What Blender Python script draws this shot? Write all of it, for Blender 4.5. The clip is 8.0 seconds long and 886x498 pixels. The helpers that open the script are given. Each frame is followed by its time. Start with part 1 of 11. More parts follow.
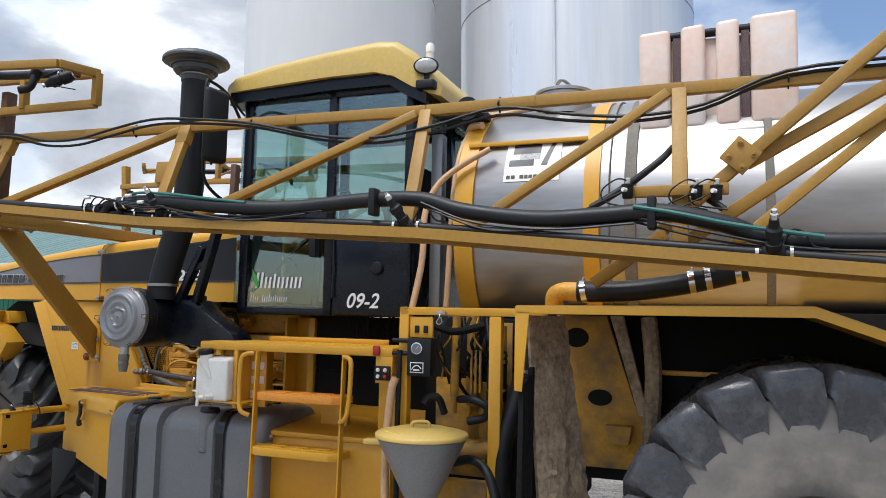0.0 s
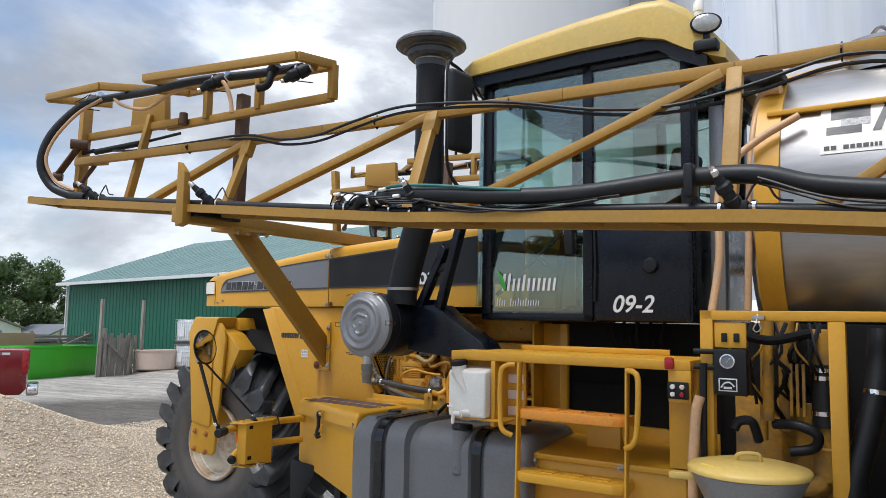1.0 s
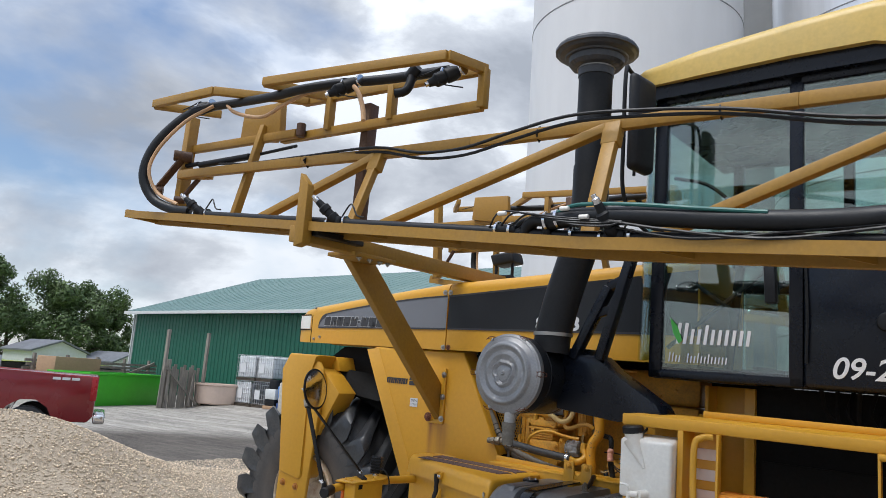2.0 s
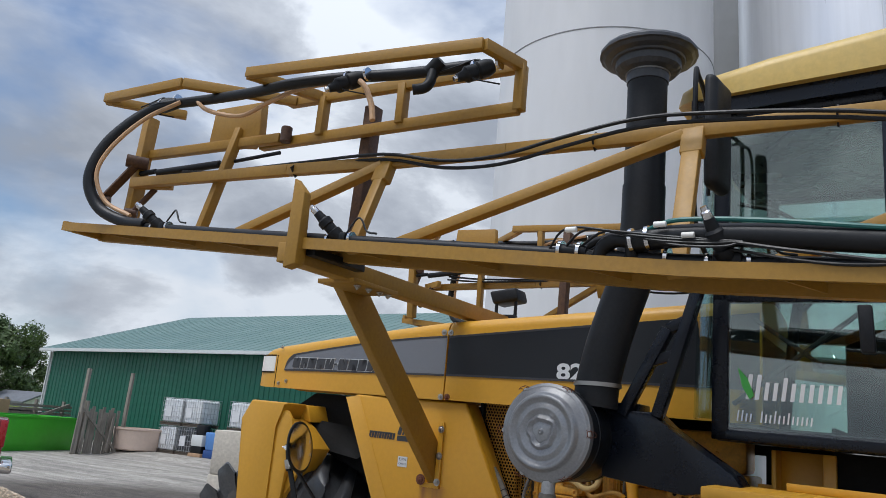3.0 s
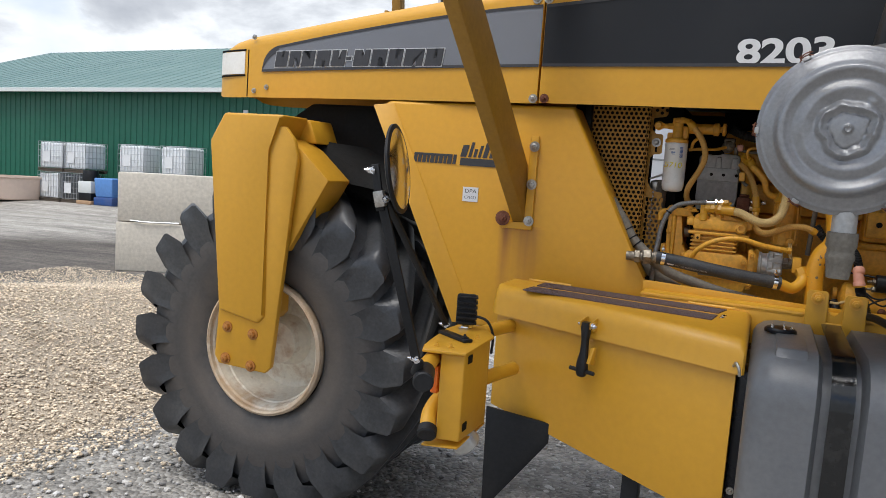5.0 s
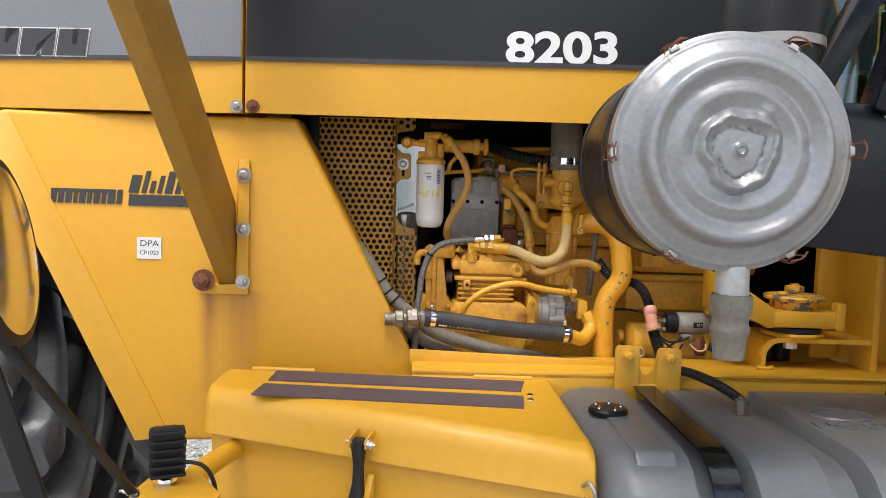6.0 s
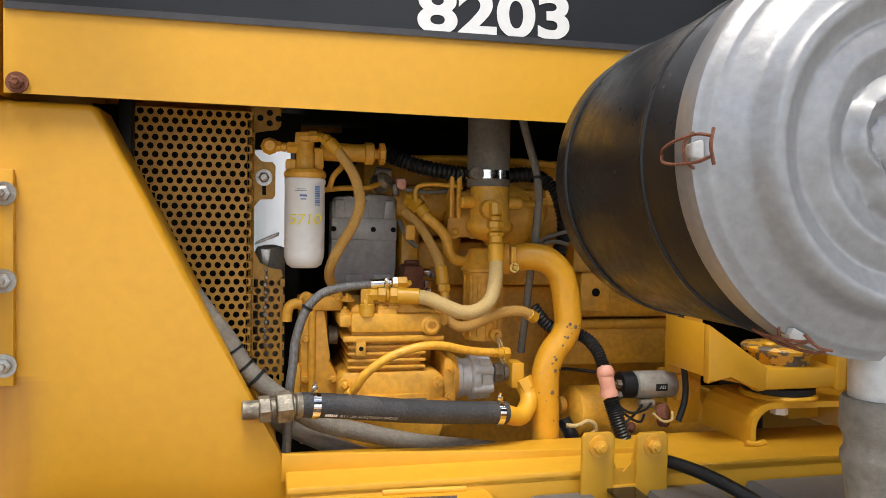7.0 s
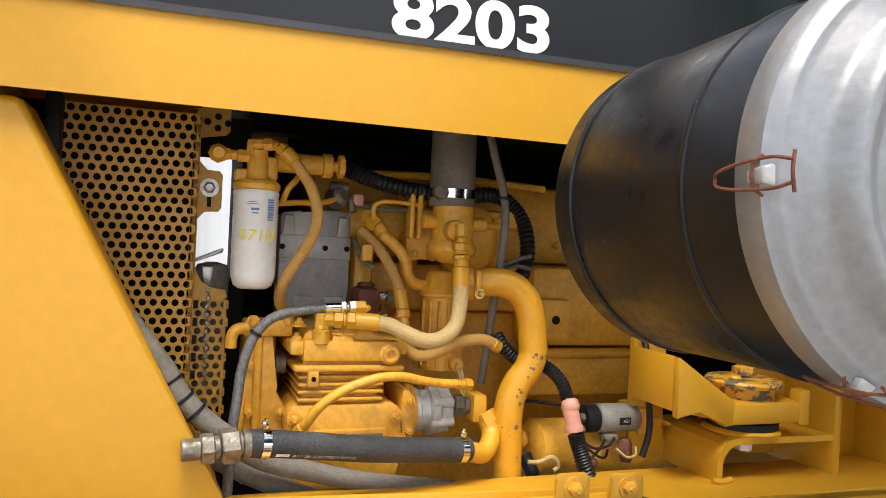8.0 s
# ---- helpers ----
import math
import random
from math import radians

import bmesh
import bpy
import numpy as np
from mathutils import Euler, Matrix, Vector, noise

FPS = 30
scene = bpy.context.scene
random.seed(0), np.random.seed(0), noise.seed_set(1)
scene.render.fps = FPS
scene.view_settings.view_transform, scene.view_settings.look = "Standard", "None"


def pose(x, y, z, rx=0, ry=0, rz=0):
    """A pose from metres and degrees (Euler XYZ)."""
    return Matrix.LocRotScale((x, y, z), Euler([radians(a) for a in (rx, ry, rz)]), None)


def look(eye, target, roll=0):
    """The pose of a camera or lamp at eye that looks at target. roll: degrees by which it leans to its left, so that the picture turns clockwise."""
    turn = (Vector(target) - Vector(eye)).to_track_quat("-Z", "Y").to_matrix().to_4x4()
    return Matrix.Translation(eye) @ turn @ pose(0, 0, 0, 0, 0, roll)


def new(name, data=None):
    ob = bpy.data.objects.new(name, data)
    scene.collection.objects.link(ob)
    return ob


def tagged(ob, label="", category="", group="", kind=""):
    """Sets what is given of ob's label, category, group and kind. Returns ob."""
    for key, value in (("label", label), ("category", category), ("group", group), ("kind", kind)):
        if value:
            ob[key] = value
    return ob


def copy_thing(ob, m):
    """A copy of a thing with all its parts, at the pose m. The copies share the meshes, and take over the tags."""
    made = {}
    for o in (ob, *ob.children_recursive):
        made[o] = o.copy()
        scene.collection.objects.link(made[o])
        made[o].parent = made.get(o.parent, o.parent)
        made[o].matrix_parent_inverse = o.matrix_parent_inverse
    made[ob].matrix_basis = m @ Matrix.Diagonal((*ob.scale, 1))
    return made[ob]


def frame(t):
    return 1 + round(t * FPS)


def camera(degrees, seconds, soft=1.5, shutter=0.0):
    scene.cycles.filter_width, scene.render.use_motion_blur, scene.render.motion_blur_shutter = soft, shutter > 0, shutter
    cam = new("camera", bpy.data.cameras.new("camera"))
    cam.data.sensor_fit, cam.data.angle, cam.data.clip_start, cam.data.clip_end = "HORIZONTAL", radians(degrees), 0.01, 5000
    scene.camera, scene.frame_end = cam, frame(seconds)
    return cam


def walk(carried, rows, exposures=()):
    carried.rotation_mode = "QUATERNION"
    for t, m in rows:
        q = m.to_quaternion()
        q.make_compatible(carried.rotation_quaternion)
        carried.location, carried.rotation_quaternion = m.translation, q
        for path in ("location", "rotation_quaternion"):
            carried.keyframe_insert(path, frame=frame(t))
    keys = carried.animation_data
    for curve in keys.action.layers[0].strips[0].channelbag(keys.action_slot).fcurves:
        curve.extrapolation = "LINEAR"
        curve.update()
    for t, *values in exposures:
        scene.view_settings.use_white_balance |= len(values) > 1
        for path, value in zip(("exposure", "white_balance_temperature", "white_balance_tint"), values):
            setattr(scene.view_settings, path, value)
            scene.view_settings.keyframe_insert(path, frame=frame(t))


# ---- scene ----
cam = camera(61.7, 8.0, 0.5)
PATH = [
    (0, (5.469, -5.223, 1.838), (4.747, -3.371, 2.056), 0.31),
    (0.2, (5.291, -5.239, 1.814), (4.476, -3.426, 2.041), 1.16),
    (0.5, (4.998, -5.119, 1.857), (4.062, -3.365, 2.073), 1.24),
    (1, (4.552, -4.910, 1.854), (3.447, -3.259, 2.083), 0.26),
    (1.4, (4.106, -4.850, 1.825), (2.953, -3.240, 2.104), 1.10),
    (1.5, (4.065, -4.765, 1.831), (2.858, -3.196, 2.115), 1.44),
    (2, (3.593, -4.596, 1.849), (2.373, -3.052, 2.202), 3.86),
    (2.2, (3.427, -4.506, 1.843), (2.229, -2.963, 2.274), 4.14),
    (3.3, (2.496, -4.089, 1.904), (1.476, -2.439, 2.389), 5.30),
    (3.5, (2.352, -3.975, 1.924), (1.355, -2.293, 2.343), 4.78),
    (4, (1.923, -3.723, 1.902), (0.884, -2.025, 2.100), 2.41),
    (4.5, (1.388, -3.532, 1.753), (0.314, -1.845, 1.728), 3.13),
    (5, (1.036, -3.207, 1.720), (0.243, -1.378, 1.545), 3.25),
    (5.2, (0.945, -3.006, 1.696), (0.371, -1.096, 1.542), 2.62),
    (6.3, (0.573, -2.103, 1.847), (0.753, -0.114, 1.740), 0.13),
    (6.5, (0.568, -1.950, 1.838), (0.823, 0.032, 1.755), 0.00),
    (7, (0.557, -1.586, 1.847), (1.015, 0.360, 1.779), -0.13),
    (7.5, (0.541, -1.485, 1.849), (1.155, 0.416, 1.766), 0.69),
    (8, (0.487, -1.435, 1.852), (1.159, 0.449, 1.837), 1.59),
]
EXPOSURES = [(0, 0.08, 6200, 10), (1.0, 0.05, 6200, 10), (2.2, -0.12, 6150, 10), (3.3, -0.36, 6050, 10), (4.0, -0.24, 6050, 10), (4.5, -0.12, 6300, 10), (5.0, 0.12, 6350, 10), (5.2, 0.36, 6400, 10), (6.3, 0.98, 6650, 10), (7.0, 1.0, 6750, 10), (7.5, 1.12, 6750, 10), (8, 1.2, 6750, 10)]
walk(cam, [(t, look(eye, target, roll)) for t, eye, target, roll in PATH], EXPOSURES)

# ---- sky and sun: bright broken overcast ----
world = bpy.data.worlds.new("sky")
scene.world = world
world.use_nodes = True
wn, wl = world.node_tree.nodes, world.node_tree.links
wn.clear()
SUN_EL, SUN_AZ = radians(65), radians(200)  # height; compass turn from +y clockwise


def wnode(kind, **kw):
    n = wn.new(kind)
    for k, v in kw.items():
        n.inputs[k].default_value = v
    return n


sky = wn.new("ShaderNodeTexSky")
sky.sky_type, sky.sun_disc, sky.sun_elevation, sky.sun_rotation = "NISHITA", False, SUN_EL, SUN_AZ
dim = wn.new("ShaderNodeMix")
dim.data_type, dim.blend_type = "RGBA", "MULTIPLY"
dim.inputs["Factor"].default_value = 1.0
dim.inputs["B"].default_value = (0.10, 0.10, 0.10, 1)
wl.new(sky.outputs[0], dim.inputs["A"])
co = wn.new("ShaderNodeTexCoord")
mp = wnode("ShaderNodeMapping", Scale=(1.0, 1.0, 1.9), Location=(0.35, 0.2, 0.1))
wl.new(co.outputs["Generated"], mp.inputs["Vector"])
n1 = wnode("ShaderNodeTexNoise", Scale=1.7, Detail=7.0, Roughness=0.5)
wl.new(mp.outputs[0], n1.inputs["Vector"])
cover = wn.new("ShaderNodeValToRGB")
cover.color_ramp.elements[0].position, cover.color_ramp.elements[1].position = 0.43, 0.55
wl.new(n1.outputs[0], cover.inputs[0])
mp2 = wnode("ShaderNodeMapping", Scale=(1.0, 1.0, 2.2), Location=(2.1, 0.7, 0.4))
wl.new(co.outputs["Generated"], mp2.inputs["Vector"])
n2 = wnode("ShaderNodeTexNoise", Scale=3.3, Detail=9.0, Roughness=0.56, Distortion=0.25)
wl.new(mp2.outputs[0], n2.inputs["Vector"])
body = wn.new("ShaderNodeValToRGB")
for pos, c in ((0.33, (0.29, 0.31, 0.345, 1)), (0.42, (0.38, 0.40, 0.435, 1)), (0.49, (0.47, 0.49, 0.52, 1)), (0.56, (0.68, 0.70, 0.72, 1))):
    e = body.color_ramp.elements.new(pos)
    e.color = c
body.color_ramp.elements.remove(body.color_ramp.elements[0])
body.color_ramp.elements.remove(body.color_ramp.elements[-1])
wl.new(n2.outputs[0], body.inputs[0])
mixer = wn.new("ShaderNodeMix")
mixer.data_type = "RGBA"
wl.new(cover.outputs[0], mixer.inputs["Factor"])
wl.new(dim.outputs["Result"], mixer.inputs["A"])
wl.new(body.outputs[0], mixer.inputs["B"])
# an overcast sky is brighter overhead than near the horizon
up = wn.new("ShaderNodeSeparateXYZ")
wl.new(co.outputs["Generated"], up.inputs[0])
lift = wnode("ShaderNodeMapRange")
for k, v in (("From Min", 0.25), ("From Max", 1.0), ("To Min", 1.4), ("To Max", 2.3)):
    lift.inputs[k].default_value = v
wl.new(up.outputs["Z"], lift.inputs["Value"])
bg = wn.new("ShaderNodeBackground")
wl.new(mixer.outputs["Result"], bg.inputs[0])
wl.new(lift.outputs[0], bg.inputs["Strength"])
wo = wn.new("ShaderNodeOutputWorld")
wl.new(bg.outputs[0], wo.inputs[0])

sun = new("sun", bpy.data.lights.new("sun", "SUN"))
sun.data.energy, sun.data.angle, sun.data.color = 2.9, radians(30), (1.0, 0.96, 0.9)
sun.matrix_world = look((math.sin(SUN_AZ) * 20, math.cos(SUN_AZ) * 20, 20 * math.tan(SUN_EL)), (0, 0, 0))


# ---- materials ----
def surface(name, col, rough=0.5, metal=0.0, grain=(60, 0.12), stain=(2.5, 0.25, (0.2, 0.16, 0.1)), bump=(120, 0.05),
            coat=0.0, island=0.0, stretch=(1, 1, 1), spread=(0.45, 0.75), spec=0.5):
    """A painted, rubber, metal or stone surface with grain, broad stains, bump and a change of gloss."""
    m = bpy.data.materials.new(name)
    m.use_nodes = True
    nt = m.node_tree
    N, L = nt.nodes, nt.links
    p = N["Principled BSDF"]
    p.inputs["Metallic"].default_value = metal
    p.inputs["Coat Weight"].default_value = coat
    p.inputs["Specular IOR Level"].default_value = spec
    p.inputs["Coat Roughness"].default_value = 0.15
    tc = N.new("ShaderNodeTexCoord")
    mpn = N.new("ShaderNodeMapping")
    mpn.inputs["Scale"].default_value = stretch
    L.new(tc.outputs["Object"], mpn.inputs["Vector"])
    big = N.new("ShaderNodeTexNoise")
    big.inputs["Scale"].default_value, big.inputs["Detail"].default_value, big.inputs["Roughness"].default_value = stain[0], 7, 0.65
    L.new(mpn.outputs[0], big.inputs["Vector"])
    ramp = N.new("ShaderNodeMapRange")
    ramp.inputs["From Min"].default_value, ramp.inputs["From Max"].default_value = spread
    ramp.inputs["To Max"].default_value = stain[1]
    L.new(big.outputs[0], ramp.inputs["Value"])
    mx = N.new("ShaderNodeMix")
    mx.data_type = "RGBA"
    mx.inputs["A"].default_value, mx.inputs["B"].default_value = (*col, 1), (*stain[2], 1)
    L.new(ramp.outputs[0], mx.inputs["Factor"])
    fine = N.new("ShaderNodeTexNoise")
    fine.inputs["Scale"].default_value, fine.inputs["Detail"].default_value = grain[0], 5
    L.new(mpn.outputs[0], fine.inputs["Vector"])
    amt = N.new("ShaderNodeMapRange")
    amt.inputs["From Min"].default_value, amt.inputs["From Max"].default_value = 0.25, 0.75
    amt.inputs["To Min"].default_value, amt.inputs["To Max"].default_value = 1 - grain[1], 1 + grain[1]
    L.new(fine.outputs[0], amt.inputs["Value"])
    out = mx.outputs["Result"]
    val = amt.outputs[0]
    if island:
        geo = N.new("ShaderNodeNewGeometry")
        rr = N.new("ShaderNodeMapRange")
        rr.inputs["To Min"].default_value, rr.inputs["To Max"].default_value = 1 - island, 1 + island
        L.new(geo.outputs["Random Per Island"], rr.inputs["Value"])
        mm = N.new("ShaderNodeMath")
        mm.operation = "MULTIPLY"
        L.new(rr.outputs[0], mm.inputs[0])
        L.new(val, mm.inputs[1])
        val = mm.outputs[0]
    hs = N.new("ShaderNodeHueSaturation")
    L.new(out, hs.inputs["Color"])
    L.new(val, hs.inputs["Value"])
    L.new(hs.outputs[0], p.inputs["Base Color"])
    rg = N.new("ShaderNodeMapRange")
    rg.inputs["From Min"].default_value, rg.inputs["From Max"].default_value = 0.3, 0.7
    rg.inputs["To Min"].default_value, rg.inputs["To Max"].default_value = max(0.03, rough - 0.1), min(1, rough + 0.12)
    L.new(big.outputs[0], rg.inputs["Value"])
    L.new(rg.outputs[0], p.inputs["Roughness"])
    bp = N.new("ShaderNodeBump")
    bp.inputs["Strength"].default_value, bp.inputs["Distance"].default_value = bump[1], 0.01
    bn = N.new("ShaderNodeTexNoise")
    bn.inputs["Scale"].default_value, bn.inputs["Detail"].default_value = bump[0], 4
    L.new(mpn.outputs[0], bn.inputs["Vector"])
    L.new(bn.outputs[0], bp.inputs["Height"])
    L.new(bp.outputs[0], p.inputs["Normal"])
    return m


def dusty_wall(m, cx, cz, bands, col):
    """Adds caked dust in rings round a wheel's axle: each band is (inner, outer, strength)."""
    N, L = m.node_tree.nodes, m.node_tree.links
    p = N["Principled BSDF"]
    src = p.inputs["Base Color"].links[0].from_socket
    tc = N.new("ShaderNodeTexCoord")
    flat = N.new("ShaderNodeVectorMath")
    flat.operation = "MULTIPLY_ADD"
    flat.inputs[1].default_value, flat.inputs[2].default_value = (1, 0, 1), (-cx, 0, -cz)
    L.new(tc.outputs["Object"], flat.inputs[0])
    far = N.new("ShaderNodeVectorMath")
    far.operation = "LENGTH"
    L.new(flat.outputs[0], far.inputs[0])
    nz = N.new("ShaderNodeTexNoise")
    nz.inputs["Scale"].default_value, nz.inputs["Detail"].default_value, nz.inputs["Roughness"].default_value = 6, 8, 0.6
    L.new(tc.outputs["Object"], nz.inputs["Vector"])
    wob = N.new("ShaderNodeMath")
    wob.operation = "MULTIPLY_ADD"
    wob.inputs[1].default_value = 0.09
    L.new(nz.outputs[0], wob.inputs[0])
    L.new(far.outputs["Value"], wob.inputs[2])
    for r0, r1, amount in bands:
        ramp = N.new("ShaderNodeValToRGB")
        for e in range(2):
            ramp.color_ramp.elements.new(0.5)
        w = (r1 - r0) * 0.35
        for e, (q, v) in zip(ramp.color_ramp.elements, ((r0, 0), (r0 + w, amount), (r1 - w, amount), (r1, 0))):
            e.position, e.color = q, (v, v, v, 1)
        L.new(wob.outputs[0], ramp.inputs[0])
        k = N.new("ShaderNodeMath")
        k.operation = "MULTIPLY"
        L.new(ramp.outputs[0], k.inputs[0])
        L.new(nz.outputs[0], k.inputs[1])
        mx = N.new("ShaderNodeMix")
        mx.data_type = "RGBA"
        mx.inputs["B"].default_value = (*col, 1)
        L.new(k.outputs[0], mx.inputs["Factor"])
        L.new(src, mx.inputs["A"])
        src = mx.outputs["Result"]
    L.new(src, p.inputs["Base Color"])
    return m


def glass(name, tint, gloss=0.05):
    m = bpy.data.materials.new(name)
    m.use_nodes = True
    N, L = m.node_tree.nodes, m.node_tree.links
    N.clear()
    t = N.new("ShaderNodeBsdfTransparent")
    t.inputs[0].default_value = (*tint, 1)
    g = N.new("ShaderNodeBsdfGlossy")
    g.inputs["Roughness"].default_value = 0.02
    lw = N.new("ShaderNodeLayerWeight")
    lw.inputs[0].default_value = 0.5
    pw = N.new("ShaderNodeMath")
    pw.operation = "POWER"
    pw.inputs[1].default_value = 4.0
    L.new(lw.outputs["Facing"], pw.inputs[0])
    f = N.new("ShaderNodeMapRange")
    f.inputs["To Min"].default_value, f.inputs["To Max"].default_value = gloss, 0.85
    L.new(pw.outputs[0], f.inputs["Value"])
    mix = N.new("ShaderNodeMixShader")
    o = N.new("ShaderNodeOutputMaterial")
    L.new(f.outputs[0], mix.inputs[0])
    L.new(t.outputs[0], mix.inputs[1])
    L.new(g.outputs[0], mix.inputs[2])
    L.new(mix.outputs[0], o.inputs[0])
    return m


def stained(m, boxes, col):
    """Adds vertical run-down stains to a paint: each box is (x, half width, top z, bottom z, strength)."""
    N, L = m.node_tree.nodes, m.node_tree.links
    p = N["Principled BSDF"]
    src = p.inputs["Base Color"].links[0].from_socket
    tc = N.new("ShaderNodeTexCoord")
    sep = N.new("ShaderNodeSeparateXYZ")
    L.new(tc.outputs["Object"], sep.inputs[0])
    mpn = N.new("ShaderNodeMapping")
    mpn.inputs["Scale"].default_value = (1, 1, 0.06)
    L.new(tc.outputs["Object"], mpn.inputs["Vector"])
    nz = N.new("ShaderNodeTexNoise")
    nz.inputs["Scale"].default_value, nz.inputs["Detail"].default_value = 38, 4
    L.new(mpn.outputs[0], nz.inputs["Vector"])
    for cx, half, z1, z0, amount in boxes:
        dx = N.new("ShaderNodeMath")
        dx.operation = "SUBTRACT"
        dx.inputs[1].default_value = cx
        L.new(sep.outputs["X"], dx.inputs[0])
        ab = N.new("ShaderNodeMath")
        ab.operation = "ABSOLUTE"
        L.new(dx.outputs[0], ab.inputs[0])
        a = N.new("ShaderNodeMapRange")
        a.inputs["From Min"].default_value, a.inputs["From Max"].default_value = half, half * 0.2
        L.new(ab.outputs[0], a.inputs["Value"])
        b = N.new("ShaderNodeMapRange")
        b.inputs["From Min"].default_value, b.inputs["From Max"].default_value = z0, z1
        L.new(sep.outputs["Z"], b.inputs["Value"])
        c = N.new("ShaderNodeMath")
        c.operation = "LESS_THAN"
        c.inputs[1].default_value = z1
        L.new(sep.outputs["Z"], c.inputs[0])
        prod = nz.outputs[0]
        for q in (a.outputs[0], b.outputs[0], c.outputs[0]):
            mu = N.new("ShaderNodeMath")
            mu.operation = "MULTIPLY"
            L.new(prod, mu.inputs[0])
            L.new(q, mu.inputs[1])
            prod = mu.outputs[0]
        k = N.new("ShaderNodeMath")
        k.operation = "MULTIPLY"
        k.inputs[1].default_value = amount
        k.use_clamp = True
        L.new(prod, k.inputs[0])
        mx = N.new("ShaderNodeMix")
        mx.data_type = "RGBA"
        mx.inputs["B"].default_value = (*col, 1)
        L.new(k.outputs[0], mx.inputs["Factor"])
        L.new(src, mx.inputs["A"])
        src = mx.outputs["Result"]
    L.new(src, p.inputs["Base Color"])
    return m


YELLOW = surface("yellow_paint", (0.61, 0.312, 0.020), 0.42, 0, (35, 0.04), (0.9, 0.22, (0.55, 0.27, 0.02)), (180, 0.03), coat=0.06)
FLANK = stained(surface("flank_paint", (0.64, 0.322, 0.018), 0.42, 0, (35, 0.04), (0.9, 0.22, (0.55, 0.27, 0.02)), (180, 0.03), coat=0.06), ((-0.085, 0.035, 1.48, 1.05, 1.6), (0.03, 0.06, 1.47, 0.95, 0.9), (0.0, 0.12, 1.46, 1.0, 0.6)), (0.32, 0.12, 0.03))
# dull, dusty boom yellow, darkened further for the shading seen from below
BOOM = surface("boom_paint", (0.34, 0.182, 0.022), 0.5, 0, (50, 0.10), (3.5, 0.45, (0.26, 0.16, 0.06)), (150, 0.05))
ENGINE = surface("engine_paint", (0.74, 0.375, 0.038), 0.45, 0, (70, 0.16), (9, 0.5, (0.34, 0.20, 0.06)), (220, 0.10))
ROOFY = surface("cab_roof_paint", (0.58, 0.40, 0.10), 0.42, 0, (40, 0.08), (2, 0.4, (0.42, 0.33, 0.14)), (150, 0.04))
ORANGE = surface("step_orange", (0.80, 0.30, 0.03), 0.45, 0, (60, 0.1), (6, 0.3, (0.5, 0.25, 0.08)), (150, 0.05))
BLACK = surface("black_paint", (0.0045, 0.0065, 0.012), 0.26, 0, (60, 0.2), (3, 0.5, (0.010, 0.010, 0.010)), (200, 0.03), spec=0.3)
MATBLK = surface("matt_black", (0.008, 0.009, 0.011), 0.5, 0, (60, 0.25), (4, 0.5, (0.022, 0.021, 0.020)), (160, 0.08), spec=0.3)
HOSE = surface("hose_rubber", (0.010, 0.011, 0.013), 0.42, 0, (80, 0.2), (6, 0.4, (0.030, 0.029, 0.028)), (300, 0.1), spec=0.35)
RUBBER = surface("tyre_rubber", (0.030, 0.032, 0.036), 0.42, 0, (60, 0.25), (4.0, 0.7, (0.07, 0.069, 0.067)), (45, 0.16), spread=(0.45, 0.70))
SIDEWALL = dusty_wall(surface("dusty_sidewall", (0.030, 0.032, 0.036), 0.46, 0, (60, 0.25), (4.0, 0.7, (0.066, 0.064, 0.062)), (45, 0.14)), -1.32, 0.715, ((0.38, 0.60, 1.2), (0.54, 0.76, 0.6)), (0.118, 0.097, 0.080))
TANKPL = surface("grey_tank_plastic", (0.125, 0.13, 0.138), 0.36, 0, (50, 0.1), (3.5, 0.6, (0.16, 0.16, 0.16)), (160, 0.07))
STEEL = surface("stainless_steel", (0.40, 0.39, 0.38), 0.36, 1.0, (30, 0.08), (1.5, 0.6, (0.36, 0.345, 0.32)), (40, 0.02), stretch=(0.2, 1, 1))
SILVER = surface("cast_aluminium", (0.50, 0.50, 0.49), 0.48, 0.35, (70, 0.14), (6, 0.5, (0.22, 0.20, 0.18)), (150, 0.15))
GREYCAP = surface("grey_cast_cap", (0.29, 0.295, 0.305), 0.40, 0.5, (90, 0.12), (5, 0.45, (0.27, 0.27, 0.275)), (50, 0.10), spread=(0.45, 0.70))
SCUFFED = surface("scuffed_black_paint", (0.006, 0.007, 0.009), 0.34, 0, (60, 0.2), (46, 0.8, (0.20, 0.20, 0.20)), (200, 0.03), spread=(0.70, 0.76), spec=0.35)
ZINC = surface("zinc_bolt", (0.45, 0.44, 0.42), 0.35, 0.9, (120, 0.2), (40, 0.5, (0.25, 0.18, 0.1)), (200, 0.1))
RUST = surface("rusty_wire", (0.16, 0.055, 0.03), 0.8, 0.2, (150, 0.3), (60, 0.6, (0.3, 0.14, 0.08)), (200, 0.3))
BOLTO = surface("rust_stained_paint", (0.42, 0.17, 0.03), 0.5, 0, (120, 0.3), (60, 0.6, (0.22, 0.09, 0.04)), (200, 0.2))
WHITE = surface("white_plastic", (0.78, 0.77, 0.72), 0.45, 0, (60, 0.05), (5, 0.35, (0.6, 0.48, 0.35)), (120, 0.03))
CREAM = dusty_wall(surface("cream_rim", (0.76, 0.71, 0.60), 0.5, 0, (50, 0.08), (9, 0.75, (0.40, 0.24, 0.12)), (120, 0.08), spread=(0.52, 0.72)), -1.32, 0.715, ((0.345, 0.45, 1.3),), (0.42, 0.25, 0.11))
GRIP = surface("antislip_tape", (0.15, 0.10, 0.105), 0.8, 0, (500, 0.9), (14, 0.4, (0.24, 0.18, 0.17)), (700, 0.9))
